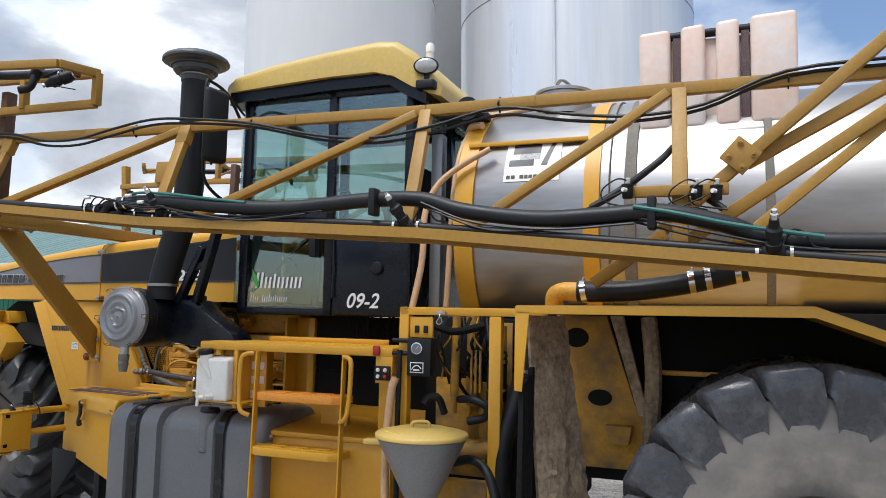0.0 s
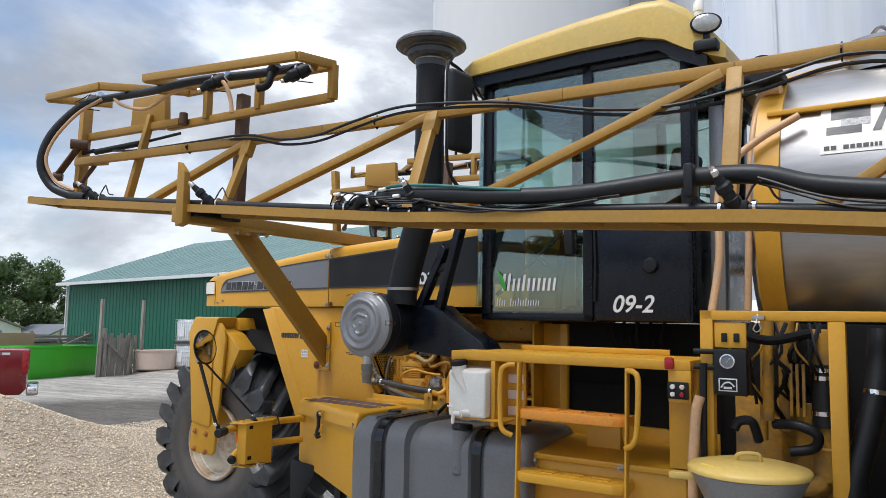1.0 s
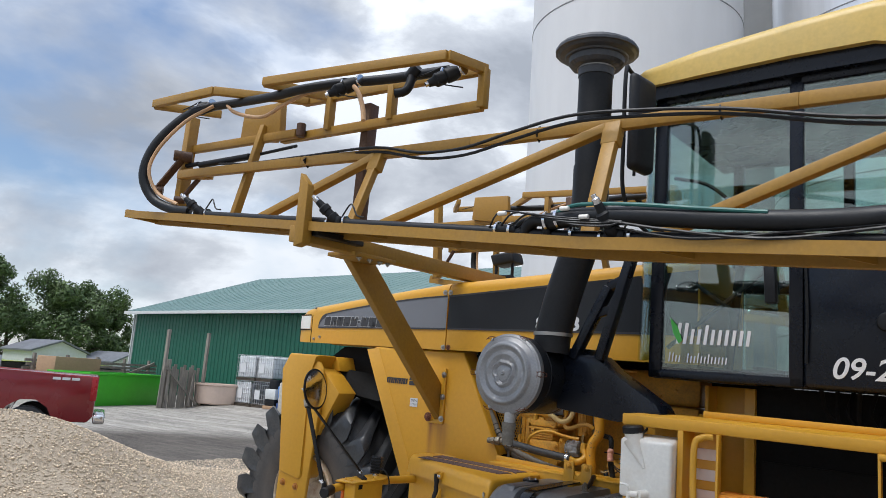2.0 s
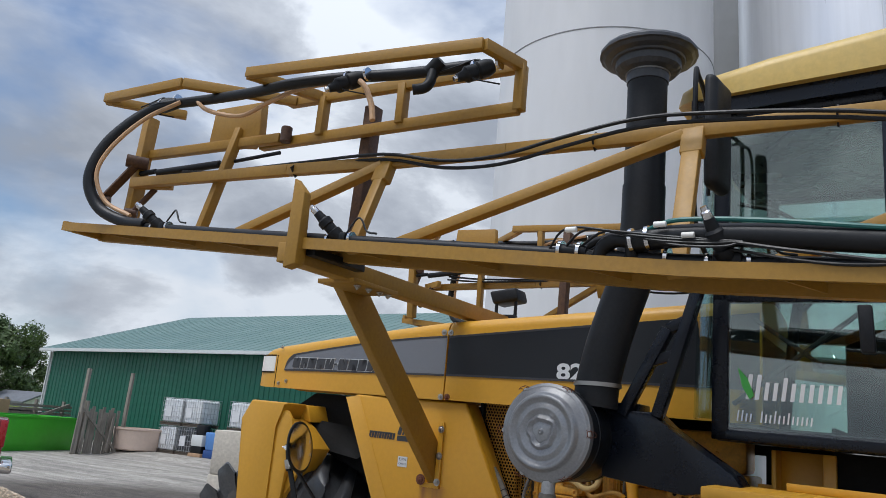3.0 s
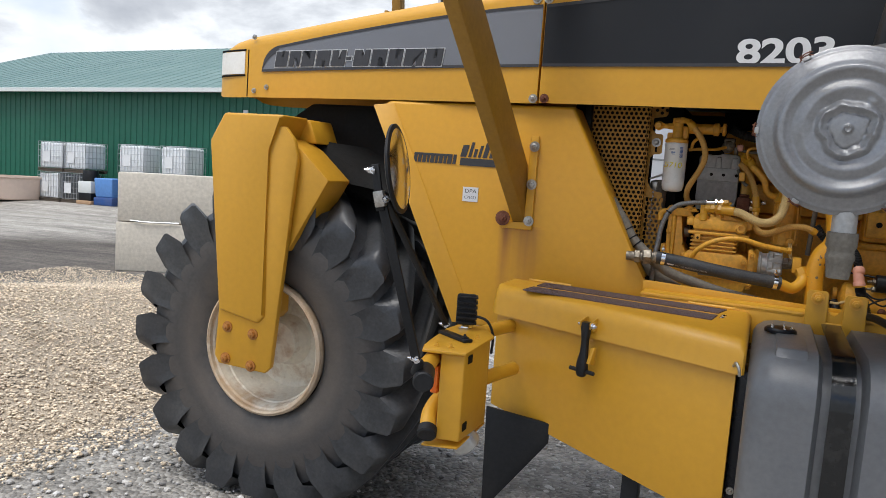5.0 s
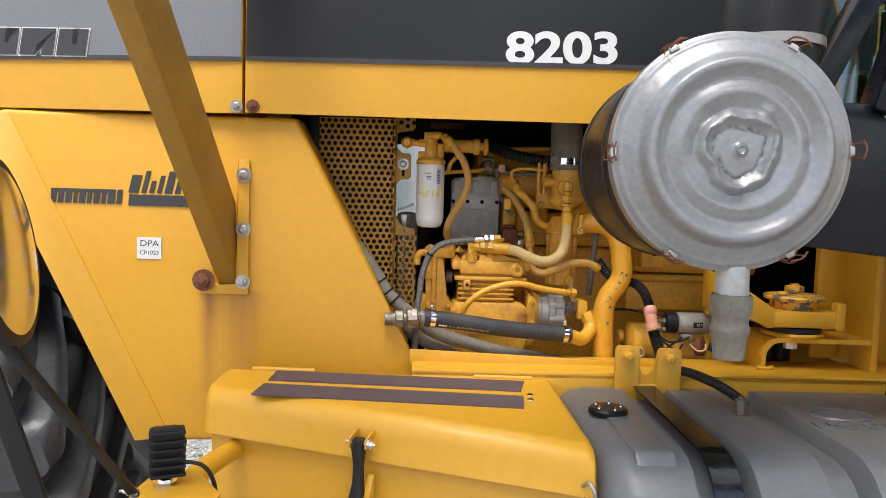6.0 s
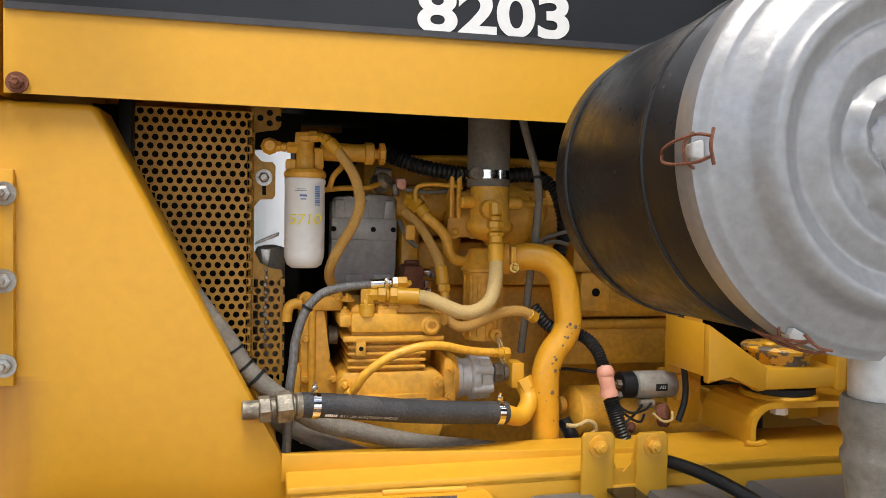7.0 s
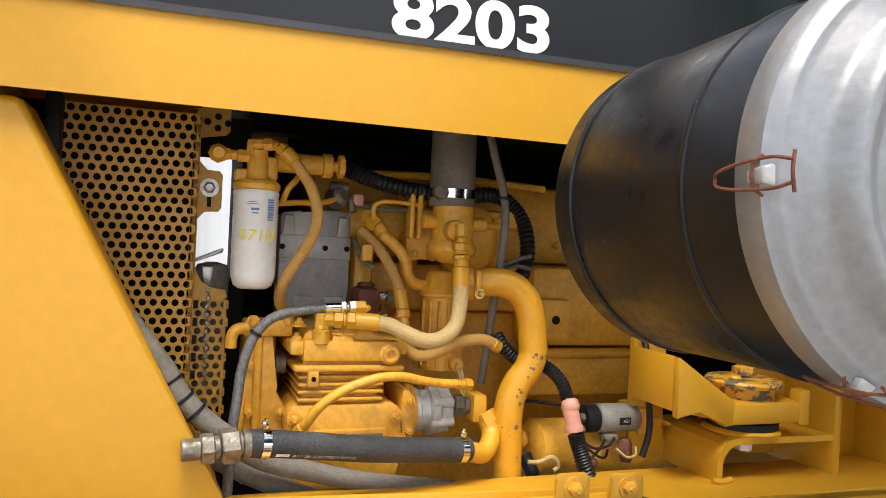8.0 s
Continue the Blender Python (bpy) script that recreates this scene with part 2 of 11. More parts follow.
PINK = surface("pink_float_plastic", (0.74, 0.55, 0.455), 0.5, 0, (20, 0.06), (2.2, 0.85, (0.70, 0.66, 0.63)), (80, 0.05), spread=(0.42, 0.62))
BRAID = surface("braided_hose", (0.56, 0.40, 0.17), 0.7, 0, (520, 0.28), (12, 0.45, (0.42, 0.27, 0.08)), (600, 0.4))
TANHOSE = surface("tan_hose", (0.55, 0.33, 0.17), 0.45, 0, (60, 0.1), (8, 0.4, (0.4, 0.3, 0.2)), (150, 0.05))
GREYHOSE = surface("dusty_hose", (0.16, 0.145, 0.12), 0.75, 0, (90, 0.2), (9, 0.6, (0.28, 0.25, 0.2)), (200, 0.2))
WIRE = surface("steel_braid", (0.22, 0.22, 0.22), 0.5, 0.6, (300, 0.4), (20, 0.3, (0.1, 0.1, 0.1)), (500, 0.4), stretch=(1, 1, 0.3))
MUD = surface("muddy_sheet", (0.36, 0.275, 0.185), 0.85, 0, (30, 0.4), (7, 0.85, (0.15, 0.105, 0.065)), (28, 1.0), spec=0.2)
WORN = surface("worn_tyre_rubber", (0.052, 0.055, 0.062), 0.26, 0, (50, 0.25), (9.0, 0.6, (0.15, 0.15, 0.15)), (26, 0.22), spread=(0.52, 0.72))
REARWALL = dusty_wall(surface("worn_tyre_sidewall", (0.060, 0.061, 0.064), 0.38, 0, (50, 0.25), (9.0, 0.5, (0.085, 0.083, 0.080)), (26, 0.22)), 5.78, 0.84, ((0.30, 0.70, 1.4), (0.58, 0.82, 0.9)), (0.30, 0.27, 0.235))
GLOSSBLK = surface("shiny_black_paint", (0.008, 0.009, 0.010), 0.14, 0, (60, 0.2), (12, 0.4, (0.05, 0.048, 0.045)), (90, 0.08), spread=(0.52, 0.7))
CAPPL = surface("grey_cap_plastic", (0.045, 0.048, 0.055), 0.45, 0, (60, 0.15), (6, 0.5, (0.09, 0.09, 0.09)), (120, 0.08))
PINKBOOT = surface("pink_rubber_boot", (0.62, 0.30, 0.22), 0.5, 0, (80, 0.1), (20, 0.3, (0.4, 0.2, 0.15)), (150, 0.1))
GREENB = surface("teal_hose", (0.02, 0.13, 0.115), 0.4, 0, (60, 0.1), (6, 0.3, (0.05, 0.1, 0.1)), (150, 0.05))
DIRTY = surface("dirty_yellow", (0.50, 0.26, 0.03), 0.6, 0, (40, 0.25), (5, 0.85, (0.13, 0.10, 0.07)), (50, 0.4), spread=(0.40, 0.66), spec=0.25)
DULL = surface("dull_steel", (0.20, 0.17, 0.13), 0.5, 0.6, (120, 0.3), (40, 0.6, (0.10, 0.075, 0.05)), (200, 0.2))
BROWN = surface("brown_primer", (0.075, 0.035, 0.020), 0.6, 0, (60, 0.3), (8, 0.6, (0.16, 0.085, 0.03)), (150, 0.15))
RED = surface("red_lens", (0.35, 0.01, 0.015), 0.25, 0, (60, 0.1), (6, 0.2, (0.2, 0.01, 0.01)), (150, 0.02))
AMBER = surface("amber_lens", (0.8, 0.16, 0.01), 0.25, 0, (60, 0.1), (6, 0.2, (0.5, 0.1, 0.01)), (150, 0.02))
DECALW = surface("white_decal", (0.68, 0.69, 0.70), 0.45, 0, (90, 0.04), (8, 0.2, (0.6, 0.6, 0.6)), (200, 0.01))
DECALK = surface("dark_decal", (0.035, 0.035, 0.04), 0.45, 0, (90, 0.1), (8, 0.3, (0.07, 0.07, 0.07)), (200, 0.01))
DECALG = surface("green_decal", (0.06, 0.36, 0.06), 0.45, 0, (90, 0.05), (8, 0.2, (0.1, 0.3, 0.1)), (200, 0.01))
DECALY = surface("yellow_decal", (0.80, 0.68, 0.05), 0.5, 0, (90, 0.05), (8, 0.2, (0.6, 0.5, 0.1)), (200, 0.01))
STRIPEW = surface("worn_print", (0.42, 0.42, 0.42), 0.5, 0, (200, 0.3), (60, 0.8, (0.06, 0.06, 0.06)), (200, 0.01))
STRIPEG = surface("grey_stripe", (0.17, 0.18, 0.205), 0.4, 0, (300, 0.18), (3, 0.2, (0.12, 0.13, 0.15)), (200, 0.01))
STRIPEK = surface("black_stripe", (0.016, 0.018, 0.022), 0.4, 0, (500, 0.35), (3, 0.3, (0.026, 0.028, 0.032)), (200, 0.01), spec=0.3)
SCREEN = surface("dirty_screen_paint", (0.50, 0.26, 0.03), 0.5, 0, (70, 0.2), (7, 0.6, (0.24, 0.13, 0.04)), (160, 0.08))
FILTERW = surface("filter_white", (0.80, 0.80, 0.78), 0.3, 0, (60, 0.03), (9, 0.25, (0.62, 0.60, 0.54)), (120, 0.02))
LABELB = surface("blue_print", (0.12, 0.20, 0.42), 0.5, 0, (200, 0.2), (60, 0.4, (0.4, 0.45, 0.55)), (200, 0.01))
BRAIDY = surface("painted_braid", (0.60, 0.34, 0.085), 0.7, 0, (520, 0.25), (16, 0.4, (0.48, 0.29, 0.09)), (600, 0.4))
PIPEY = surface("chipped_pipe_paint", (0.66, 0.32, 0.018), 0.36, 0, (60, 0.06), (14, 0.3, (0.50, 0.25, 0.03)), (190, 0.06), coat=0.1)
BRASS = surface("brass", (0.72, 0.52, 0.16), 0.3, 0.8, (80, 0.1), (20, 0.3, (0.4, 0.28, 0.1)), (150, 0.05))
HOSEG = surface("worn_suction_rubber", (0.030, 0.032, 0.036), 0.55, 0, (160, 0.35), (14, 0.7, (0.075, 0.072, 0.068)), (160, 0.35))
COUPLING = surface("grimy_coupling", (0.36, 0.32, 0.25), 0.42, 0.55, (60, 0.3), (26, 0.8, (0.10, 0.08, 0.06)), (160, 0.2), spread=(0.40, 0.62))
SOLENOID = surface("solenoid_grey", (0.36, 0.36, 0.345), 0.45, 0.25, (90, 0.1), (16, 0.7, (0.16, 0.14, 0.10)), (160, 0.08), spread=(0.48, 0.70))
FLAKED = surface("flaking_yellow", (0.66, 0.33, 0.02), 0.45, 0, (60, 0.1), (38, 0.95, (0.10, 0.09, 0.08)), (150, 0.12), spread=(0.50, 0.54))
# near-black: for dark parts, and for added backings that stand in for shade
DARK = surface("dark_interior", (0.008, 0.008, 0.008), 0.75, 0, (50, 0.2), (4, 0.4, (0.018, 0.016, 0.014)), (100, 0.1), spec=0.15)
GLASS = glass("cab_glass", (0.78, 0.90, 0.86), 0.13)
LENS = glass("lamp_lens", (0.85, 0.87, 0.88), 0.06)
LAMPGLASS = surface("ribbed_lamp_glass", (0.45, 0.45, 0.43), 0.15, 0.5, (40, 0.1), (30, 0.4, (0.25, 0.25, 0.24)), (60, 0.2))
MIRROR = surface("mirror_silver", (0.85, 0.86, 0.87), 0.06, 1.0, (5, 0.02), (2, 0.05, (0.7, 0.7, 0.7)), (3, 0.0))
CHROME = surface("chrome", (0.75, 0.75, 0.76), 0.12, 1.0, (50, 0.05), (20, 0.2, (0.4, 0.35, 0.3)), (90, 0.02))


# ---- mesh helpers ----
def V(*a):
    return Vector(a if len(a) > 1 else a[0])


def part(name, bm, material, parent=None, label="", smooth=38):
    """Links a bmesh as one mesh object, under a thing or a part if one is given."""
    me = bpy.data.meshes.new(name)
    bmesh.ops.recalc_face_normals(bm, faces=bm.faces)
    bm.to_mesh(me)
    bm.free()
    me.materials.append(material)
    if smooth:
        me.shade_smooth()
        me.set_sharp_from_angle(angle=radians(smooth))
    ob = new(name, me)
    if parent is not None:
        ob.parent = parent
    if label:
        ob["label"] = label
    return ob


def bev(bm, geom, off, seg=2):
    if off > 0:
        edges = {e for v in geom for e in v.link_edges}
        bmesh.ops.bevel(bm, geom=list(edges), offset=off, segments=seg, profile=0.5, affect="EDGES", clamp_overlap=True)


def hexa(bm, c, bevel=0.0, seg=2):
    """A box from eight corners: four below, four above, both going round."""
    v = [bm.verts.new(p) for p in c]
    for f in ((0, 3, 2, 1), (4, 5, 6, 7), (0, 1, 5, 4), (1, 2, 6, 5), (2, 3, 7, 6), (3, 0, 4, 7)):
        bm.faces.new([v[i] for i in f])
    bev(bm, v, bevel, seg)
    return bm


def box(bm, x0, x1, y0, y1, z0, z1, bevel=0.004, seg=2):
    return hexa(bm, [(x0, y0, z0), (x1, y0, z0), (x1, y1, z0), (x0, y1, z0), (x0, y0, z1), (x1, y0, z1), (x1, y1, z1), (x0, y1, z1)], bevel, seg)


def beam(bm, p, q, w, h, bevel=0.005, up=(0, 0, 1), seg=2):
    """A bar of section w x h from p to q."""
    p, q = V(p), V(q)
    d = (q - p).normalized()
    s = d.cross(V(up)).normalized() * (w / 2)
    u = s.cross(d).normalized() * (h / 2)
    return hexa(bm, [p - s - u, p + s - u, q + s - u, q - s - u, p - s + u, p + s + u, q + s + u, q - s + u], bevel, seg)


def prism(bm, poly, axis, a, b, bevel=0.0, seg=2):
    """A polygon, drawn in the plane across the axis, pulled out from a to b."""
    put = {"x": lambda u, w, d: (d, u, w), "y": lambda u, w, d: (u, d, w), "z": lambda u, w, d: (u, w, d)}[axis]
    lo = [bm.verts.new(put(u, w, a)) for u, w in poly]
    hi = [bm.verts.new(put(u, w, b)) for u, w in poly]
    n = len(poly)
    bm.faces.new(lo)
    bm.faces.new(hi[::-1])
    for i in range(n):
        bm.faces.new((lo[i], lo[(i + 1) % n], hi[(i + 1) % n], hi[i]))
    bev(bm, lo + hi, bevel, seg)
    return bm


def frame_of(d):
    d = V(d).normalized()
    a = V(0, 0, 1) if abs(d.z) < 0.9 else V(1, 0, 0)
    s = d.cross(a).normalized()
    return d, s, s.cross(d)


def lathe(bm, prof, o, axis, n=24, wob=None, caps=True):
    """A turned body: (radius, height) pairs along the axis from o; wob(angle, radius, height) shifts the height."""
    d, s, u = frame_of(axis)
    o = V(o)
    rings = []
    for r, h in prof:
        if r <= 1e-6:
            rings.append([bm.verts.new(o + d * h)])
        else:
            ring = []
            for i in range(n):
                a = 2 * math.pi * i / n
                k = h + (wob(a, r, h) if wob else 0)
                ring.append(bm.verts.new(o + d * k + (s * math.cos(a) + u * math.sin(a)) * r))
            rings.append(ring)
    for A, B in zip(rings, rings[1:]):
        for i in range(n):
            j = (i + 1) % n
            if len(A) == 1 and len(B) == 1:
                break
            if len(A) == 1:
                bm.faces.new((A[0], B[j], B[i]))
            elif len(B) == 1:
                bm.faces.new((A[i], A[j], B[0]))
            else:
                bm.faces.new((A[i], A[j], B[j], B[i]))
    for ring, flip in ((rings[0], True), (rings[-1], False)):
        if len(ring) > 2 and caps:
            bm.faces.new(ring[::-1] if flip else ring)
    return bm


def cyl(bm, p, q, r, r2=None, n=20, chamfer=0.0):
    p, q = V(p), V(q)
    L = (q - p).length
    r2 = r if r2 is None else r2
    c = min(chamfer, L / 3)
    prof = [(r - c, 0), (r, c), (r2, L - c), (r2 - c, L)] if c else [(r, 0), (r2, L)]
    return lathe(bm, prof, p, q - p, n)


def curve_points(pts, steps=6):
    P = [V(p) for p in pts]
    if len(P) < 3:
        return P
    P = [P[0] * 2 - P[1]] + P + [P[-1] * 2 - P[-2]]
    out = []
    for i in range(1, len(P) - 2):
        a, b, c, d = P[i - 1:i + 3]
        for k in range(steps):
            t = k / steps
            out.append(0.5 * (2 * b + (c - a) * t + (2 * a - 5 * b + 4 * c - d) * t * t + (3 * b - a - 3 * c + d) * t ** 3))
    out.append(P[-2])
    return out


def tube(bm, pts, r, n=10, steps=6, ribs=0.0):
    """A hose through the points; ribs makes every other ring fatter."""
    P = curve_points(pts, steps)
    d0, s, u = frame_of(P[1] - P[0])
    rings = []
    for i, p in enumerate(P):
        d = (P[min(i + 1, len(P) - 1)] - P[max(i - 1, 0)]).normalized()
        s = (s - d * s.dot(d)).normalized()
        u = s.cross(d)
        rad = r(i / (len(P) - 1)) if callable(r) else r
        if ribs and i % 2:
            rad *= 1 + ribs
        rings.append([bm.verts.new(p + (s * math.cos(2 * math.pi * k / n) + u * math.sin(2 * math.pi * k / n)) * rad) for k in range(n)])
    for A, B in zip(rings, rings[1:]):
        for k in range(n):
            bm.faces.new((A[k], A[(k + 1) % n], B[(k + 1) % n], B[k]))
    bm.faces.new(rings[0][::-1])
    bm.faces.new(rings[-1])
    return bm


def hexbolt(bm, p, normal, r=0.014, h=0.012, washer=True):
    d = V(normal).normalized()
    p = V(p)
    if washer:
        cyl(bm, p - d * 0.002, p + d * 0.004, r * 1.55, n=16)
    lathe(bm, [(r, 0.004), (r, h), (r * 0.7, h + 0.003), (r * 0.5, h + 0.003), (r * 0.45, h + 0.009)], p, d, 6)
    return bm


def B():
    return bmesh.new()


def lettering(name, body, height, m, material, parent, label="", thick=0.002, squeeze=1.0, shear=0.0, bold=0.0):
    """Writing with the built-in font, as a mesh; m places its lower left corner, x along the writing, z out of it."""
    cu = bpy.data.curves.new(name, "FONT")
    cu.body, cu.size, cu.extrude, cu.shear, cu.offset = body, height / 0.70, thick, shear, bold
    tmp = new(name, cu)
    me = bpy.data.meshes.new_from_object(tmp)
    bpy.data.objects.remove(tmp)
    me.transform(m @ Matrix.Diagonal((squeeze, 1, 1, 1)))
    me.materials.clear()
    me.materials.append(material)
    ob = new(name, me)
    ob.parent = parent
    if label:
        ob["label"] = label
    return ob


def facing(o, right, up):
    """The pose of a flat thing at o whose x goes along right and whose y goes along up."""
    r = V(right).normalized()
    n = r.cross(V(up)).normalized()
    u = n.cross(r)
    return Matrix(((r.x, u.x, n.x, o[0]), (r.y, u.y, n.y, o[1]), (r.z, u.z, n.z, o[2]), (0, 0, 0, 1)))


def blocks(name, widths, height, gap, m, material, parent, label, slant=0.15, thick=0.002, tall=()):
    """A word mark as a row of plain slanted blocks, each a piece of its own."""
    x = 0
    for i, w in enumerate(widths):
        if w > 0:
            bm = B()
            h = height * (tall[i] if i < len(tall) else 1)
            c = [(x, 0), (x + w, 0), (x + w + h * slant, h), (x + h * slant, h)]
            lo = [bm.verts.new(m @ V(u, v, 0)) for u, v in c]
            hi = [bm.verts.new(m @ V(u, v, thick)) for u, v in c]
            bm.faces.new(hi)
            for k in range(4):
                bm.faces.new((lo[k], lo[(k + 1) % 4], hi[(k + 1) % 4], hi[k]))
            part(name, bm, material, parent, label, smooth=0)
        x += abs(w) + gap

# ---- the floater sprayer: all its parts in its own frame (x to its rear, y to its far side) ----
YC = 0.45
sprayer = tagged(new("sprayer_truck"), "yellow three-wheeled floater sprayer with folded booms, parked on gravel", "sprayer truck")
sprayer.matrix_basis = pose(0, 0, 0.08, 0.672, 1.217, 0)
GZ = -0.08


def P(name, bm, material, label="", parent=None, smooth=38):
    return part(name, bm, material, parent or sprayer, label, smooth)


# -- hood --
def hood_side(x):
    return 0.145 * (max(0.0, -x) / 1.65) ** 1.5


def hood_top(x):
    return 2.35 + (x + 1.65) / 1.65 * 0.19 if x < 0 else 2.54 + 0.075 * x


def hood_section(x, side, zb, zt, r=0.07):
    pts = [(side, zb), (side, zt - r)]
    for k in range(1, 6):
        a = k / 5 * math.pi / 2
        pts.append((side + r - r * math.cos(a), zt - r + r * math.sin(a)))
    pts.append((side + (YC - side) * 0.5, zt + 0.022))
    pts.append((YC, zt + 0.03))
    full = pts + [(2 * YC - y, z) for y, z in pts[-2::-1]]
    return [(x, y, z) for y, z in full]


def loft(bm, sections, cap=True):
    rings = [[bm.verts.new(p) for p in s] for s in sections]
    for A, Bq in zip(rings, rings[1:]):
        for i in range(len(A) - 1):
            bm.faces.new((A[i], A[i + 1], Bq[i + 1], Bq[i]))
    if cap:
        bm.faces.new(rings[0])
        bm.faces.new(rings[-1][::-1])
    return rings


bm = B()
secs = []
for x, k, lo, hi in ((-1.955, 0.12, 2.05, -0.10), (-1.945, 0.075, 2.03, -0.06), (-1.90, 0.045, 2.018, -0.03), (-1.80, 0.02, 2.015, -0.008)):
    secs.append(hood_section(x, hood_side(x) + k, lo, hood_top(x) + hi, 0.06))
for x in (-1.665, -1.2, -0.8, -0.4, 0.0, 0.020):
    secs.append(hood_section(x, hood_side(x), 2.015, hood_top(x)))
loft(bm, secs)
hood_front = P("hood_front", bm, YELLOW, "rounded yellow front engine hood with a grey stripe", smooth=50)
bm = B()
loft(bm, [hood_section(x, 0.0, 2.018, hood_top(max(x, 0.0))) for x in (0.030, 0.5, 1.0, 1.5, 1.98)])
hood_rear = P("hood_rear", bm, YELLOW, "yellow rear engine hood with a black stripe", smooth=50)
for s in (0, 1):
    bm = B()
    f = (lambda v: v) if s == 0 else (lambda v: 0.9 - v)
    c = []
    for zz in (2.142, 2.262):
        c += [(-1.700, f(hood_side(-1.70) + 0.002), zz), (-1.80, f(hood_side(-1.80) + 0.012), zz), (-1.902, f(hood_side(-1.90) + 0.036), zz), (-1.955, f(hood_side(-1.94) + 0.085), zz), (-1.955, f(0.30), zz), (-1.70, f(0.30), zz)]
    vs = [bm.verts.new(p) for p in c]
    bm.faces.new(vs[:6])
    bm.faces.new(vs[6:])
    for k in range(6):
        bm.faces.new((vs[k], vs[(k + 1) % 6], vs[6 + (k + 1) % 6], vs[6 + k]))
    P("headlight", bm, WHITE, "white front corner lamp cover", hood_front)
bm = B()
for z in (2.270, 2.134):
    tube(bm, [(-1.695, hood_side(-1.695) + 0.004, z), (-1.80, hood_side(-1.80) + 0.016, z), (-1.90, hood_side(-1.90) + 0.040, z), (-1.952, hood_side(-1.94) + 0.09, z)], 0.005, 6, 4)
P("lamp_gap", bm, DARK, "", hood_front)
bm = B()
tube(bm, [(-1.672, hood_side(-1.672) - 0.0005, 2.02), (-1.672, hood_side(-1.672) - 0.0005, 2.15), (-1.672, hood_side(-1.672) - 0.0005, 2.27)], 0.003, 6, 2)
P("nose_seam", bm, DARK, "", hood_front)


def stripe(bm, x0, x1, low, high, n=24, off=0.004):
    """A strip on the hood's flank between two height lines."""
    a, b = [], []
    for i in range(n + 1):
        x = x0 + (x1 - x0) * i / n
        y = hood_side(x) - off
        a.append(bm.verts.new((x, y, low(x))))
        b.append(bm.verts.new((x, y, max(low(x) + 0.002, high(x)))))
    for i in range(n):
        bm.faces.new((a[i], a[i + 1], b[i + 1], b[i]))
    return bm


def stripe_top(x):
    """The stripe's upper line: a rounded front end, then a slow rise to the cab."""
    if x > 0.025:
        return min(2.432 + 0.088 * x, hood_top(x) - 0.075)
    rise = 2.275 + 0.157 * (1 - (-(x - 0.025) / 1.50) ** 1.35)
    k = (x + 1.565) / 0.11
    return rise if k > 1 else 2.158 + (rise - 2.158) * math.sqrt(max(0.0, 1 - (1 - k) ** 2))


def stripe_low(x):
    return 2.156 + 0.014 * (x + 1.565) if x < 0.025 else 2.178 + 0.010 * x


P("stripe", stripe(B(), -1.563, 0.018, stripe_low, stripe_top, 90), STRIPEG, "grey tapering flank stripe", hood_front, 0)
P("stripe", stripe(B(), 0.032, 1.97, stripe_low, stripe_top, 20), STRIPEK, "black flank stripe", hood_rear, 0)
bm = B()
stripe(bm, -1.566, 0.018, lambda x: stripe_low(x) - 0.006, lambda x: stripe_low(x) + 0.007, 40, 0.006)
stripe(bm, -1.566, 0.018, lambda x: max(stripe_low(x), stripe_top(x) - (0.006 if x > -1.46 else 0.030)), lambda x: stripe_top(x) + 0.007, 120, 0.006)
P("stripe_border", bm, DECALK, "", hood_front, 0)
bm = B()
stripe(bm, 0.032, 1.97, lambda x: stripe_low(x) - 0.004, lambda x: stripe_low(x) + 0.010, 20, 0.006)
stripe(bm, 0.032, 1.2, lambda x: stripe_top(x) - 0.010, lambda x: stripe_top(x) + 0.004, 20, 0.006)
P("stripe_border", bm, DECALK, "", hood_rear, 0)
for x, z in ((0.004, 2.036), (-0.012, 2.462), (0.040, 2.462), (-1.62, 2.05), (-1.63, 2.335), (-1.53, 2.07)):
    bm = B()
    hexbolt(bm, (x, hood_side(x) - 0.002, z), (0, -1, 0), 0.009 if x < -1 else 0.013, 0.008)
    P("hood_bolt", bm, ZINC, "", hood_front if x < 0.02 else hood_rear)
bm = B()
hexbolt(bm, (0.054, -0.002, 2.038), (0, -1, 0), 0.013, 0.008)
P("hood_bolt", bm, RUST, "rusty hood bolt", hood_rear)
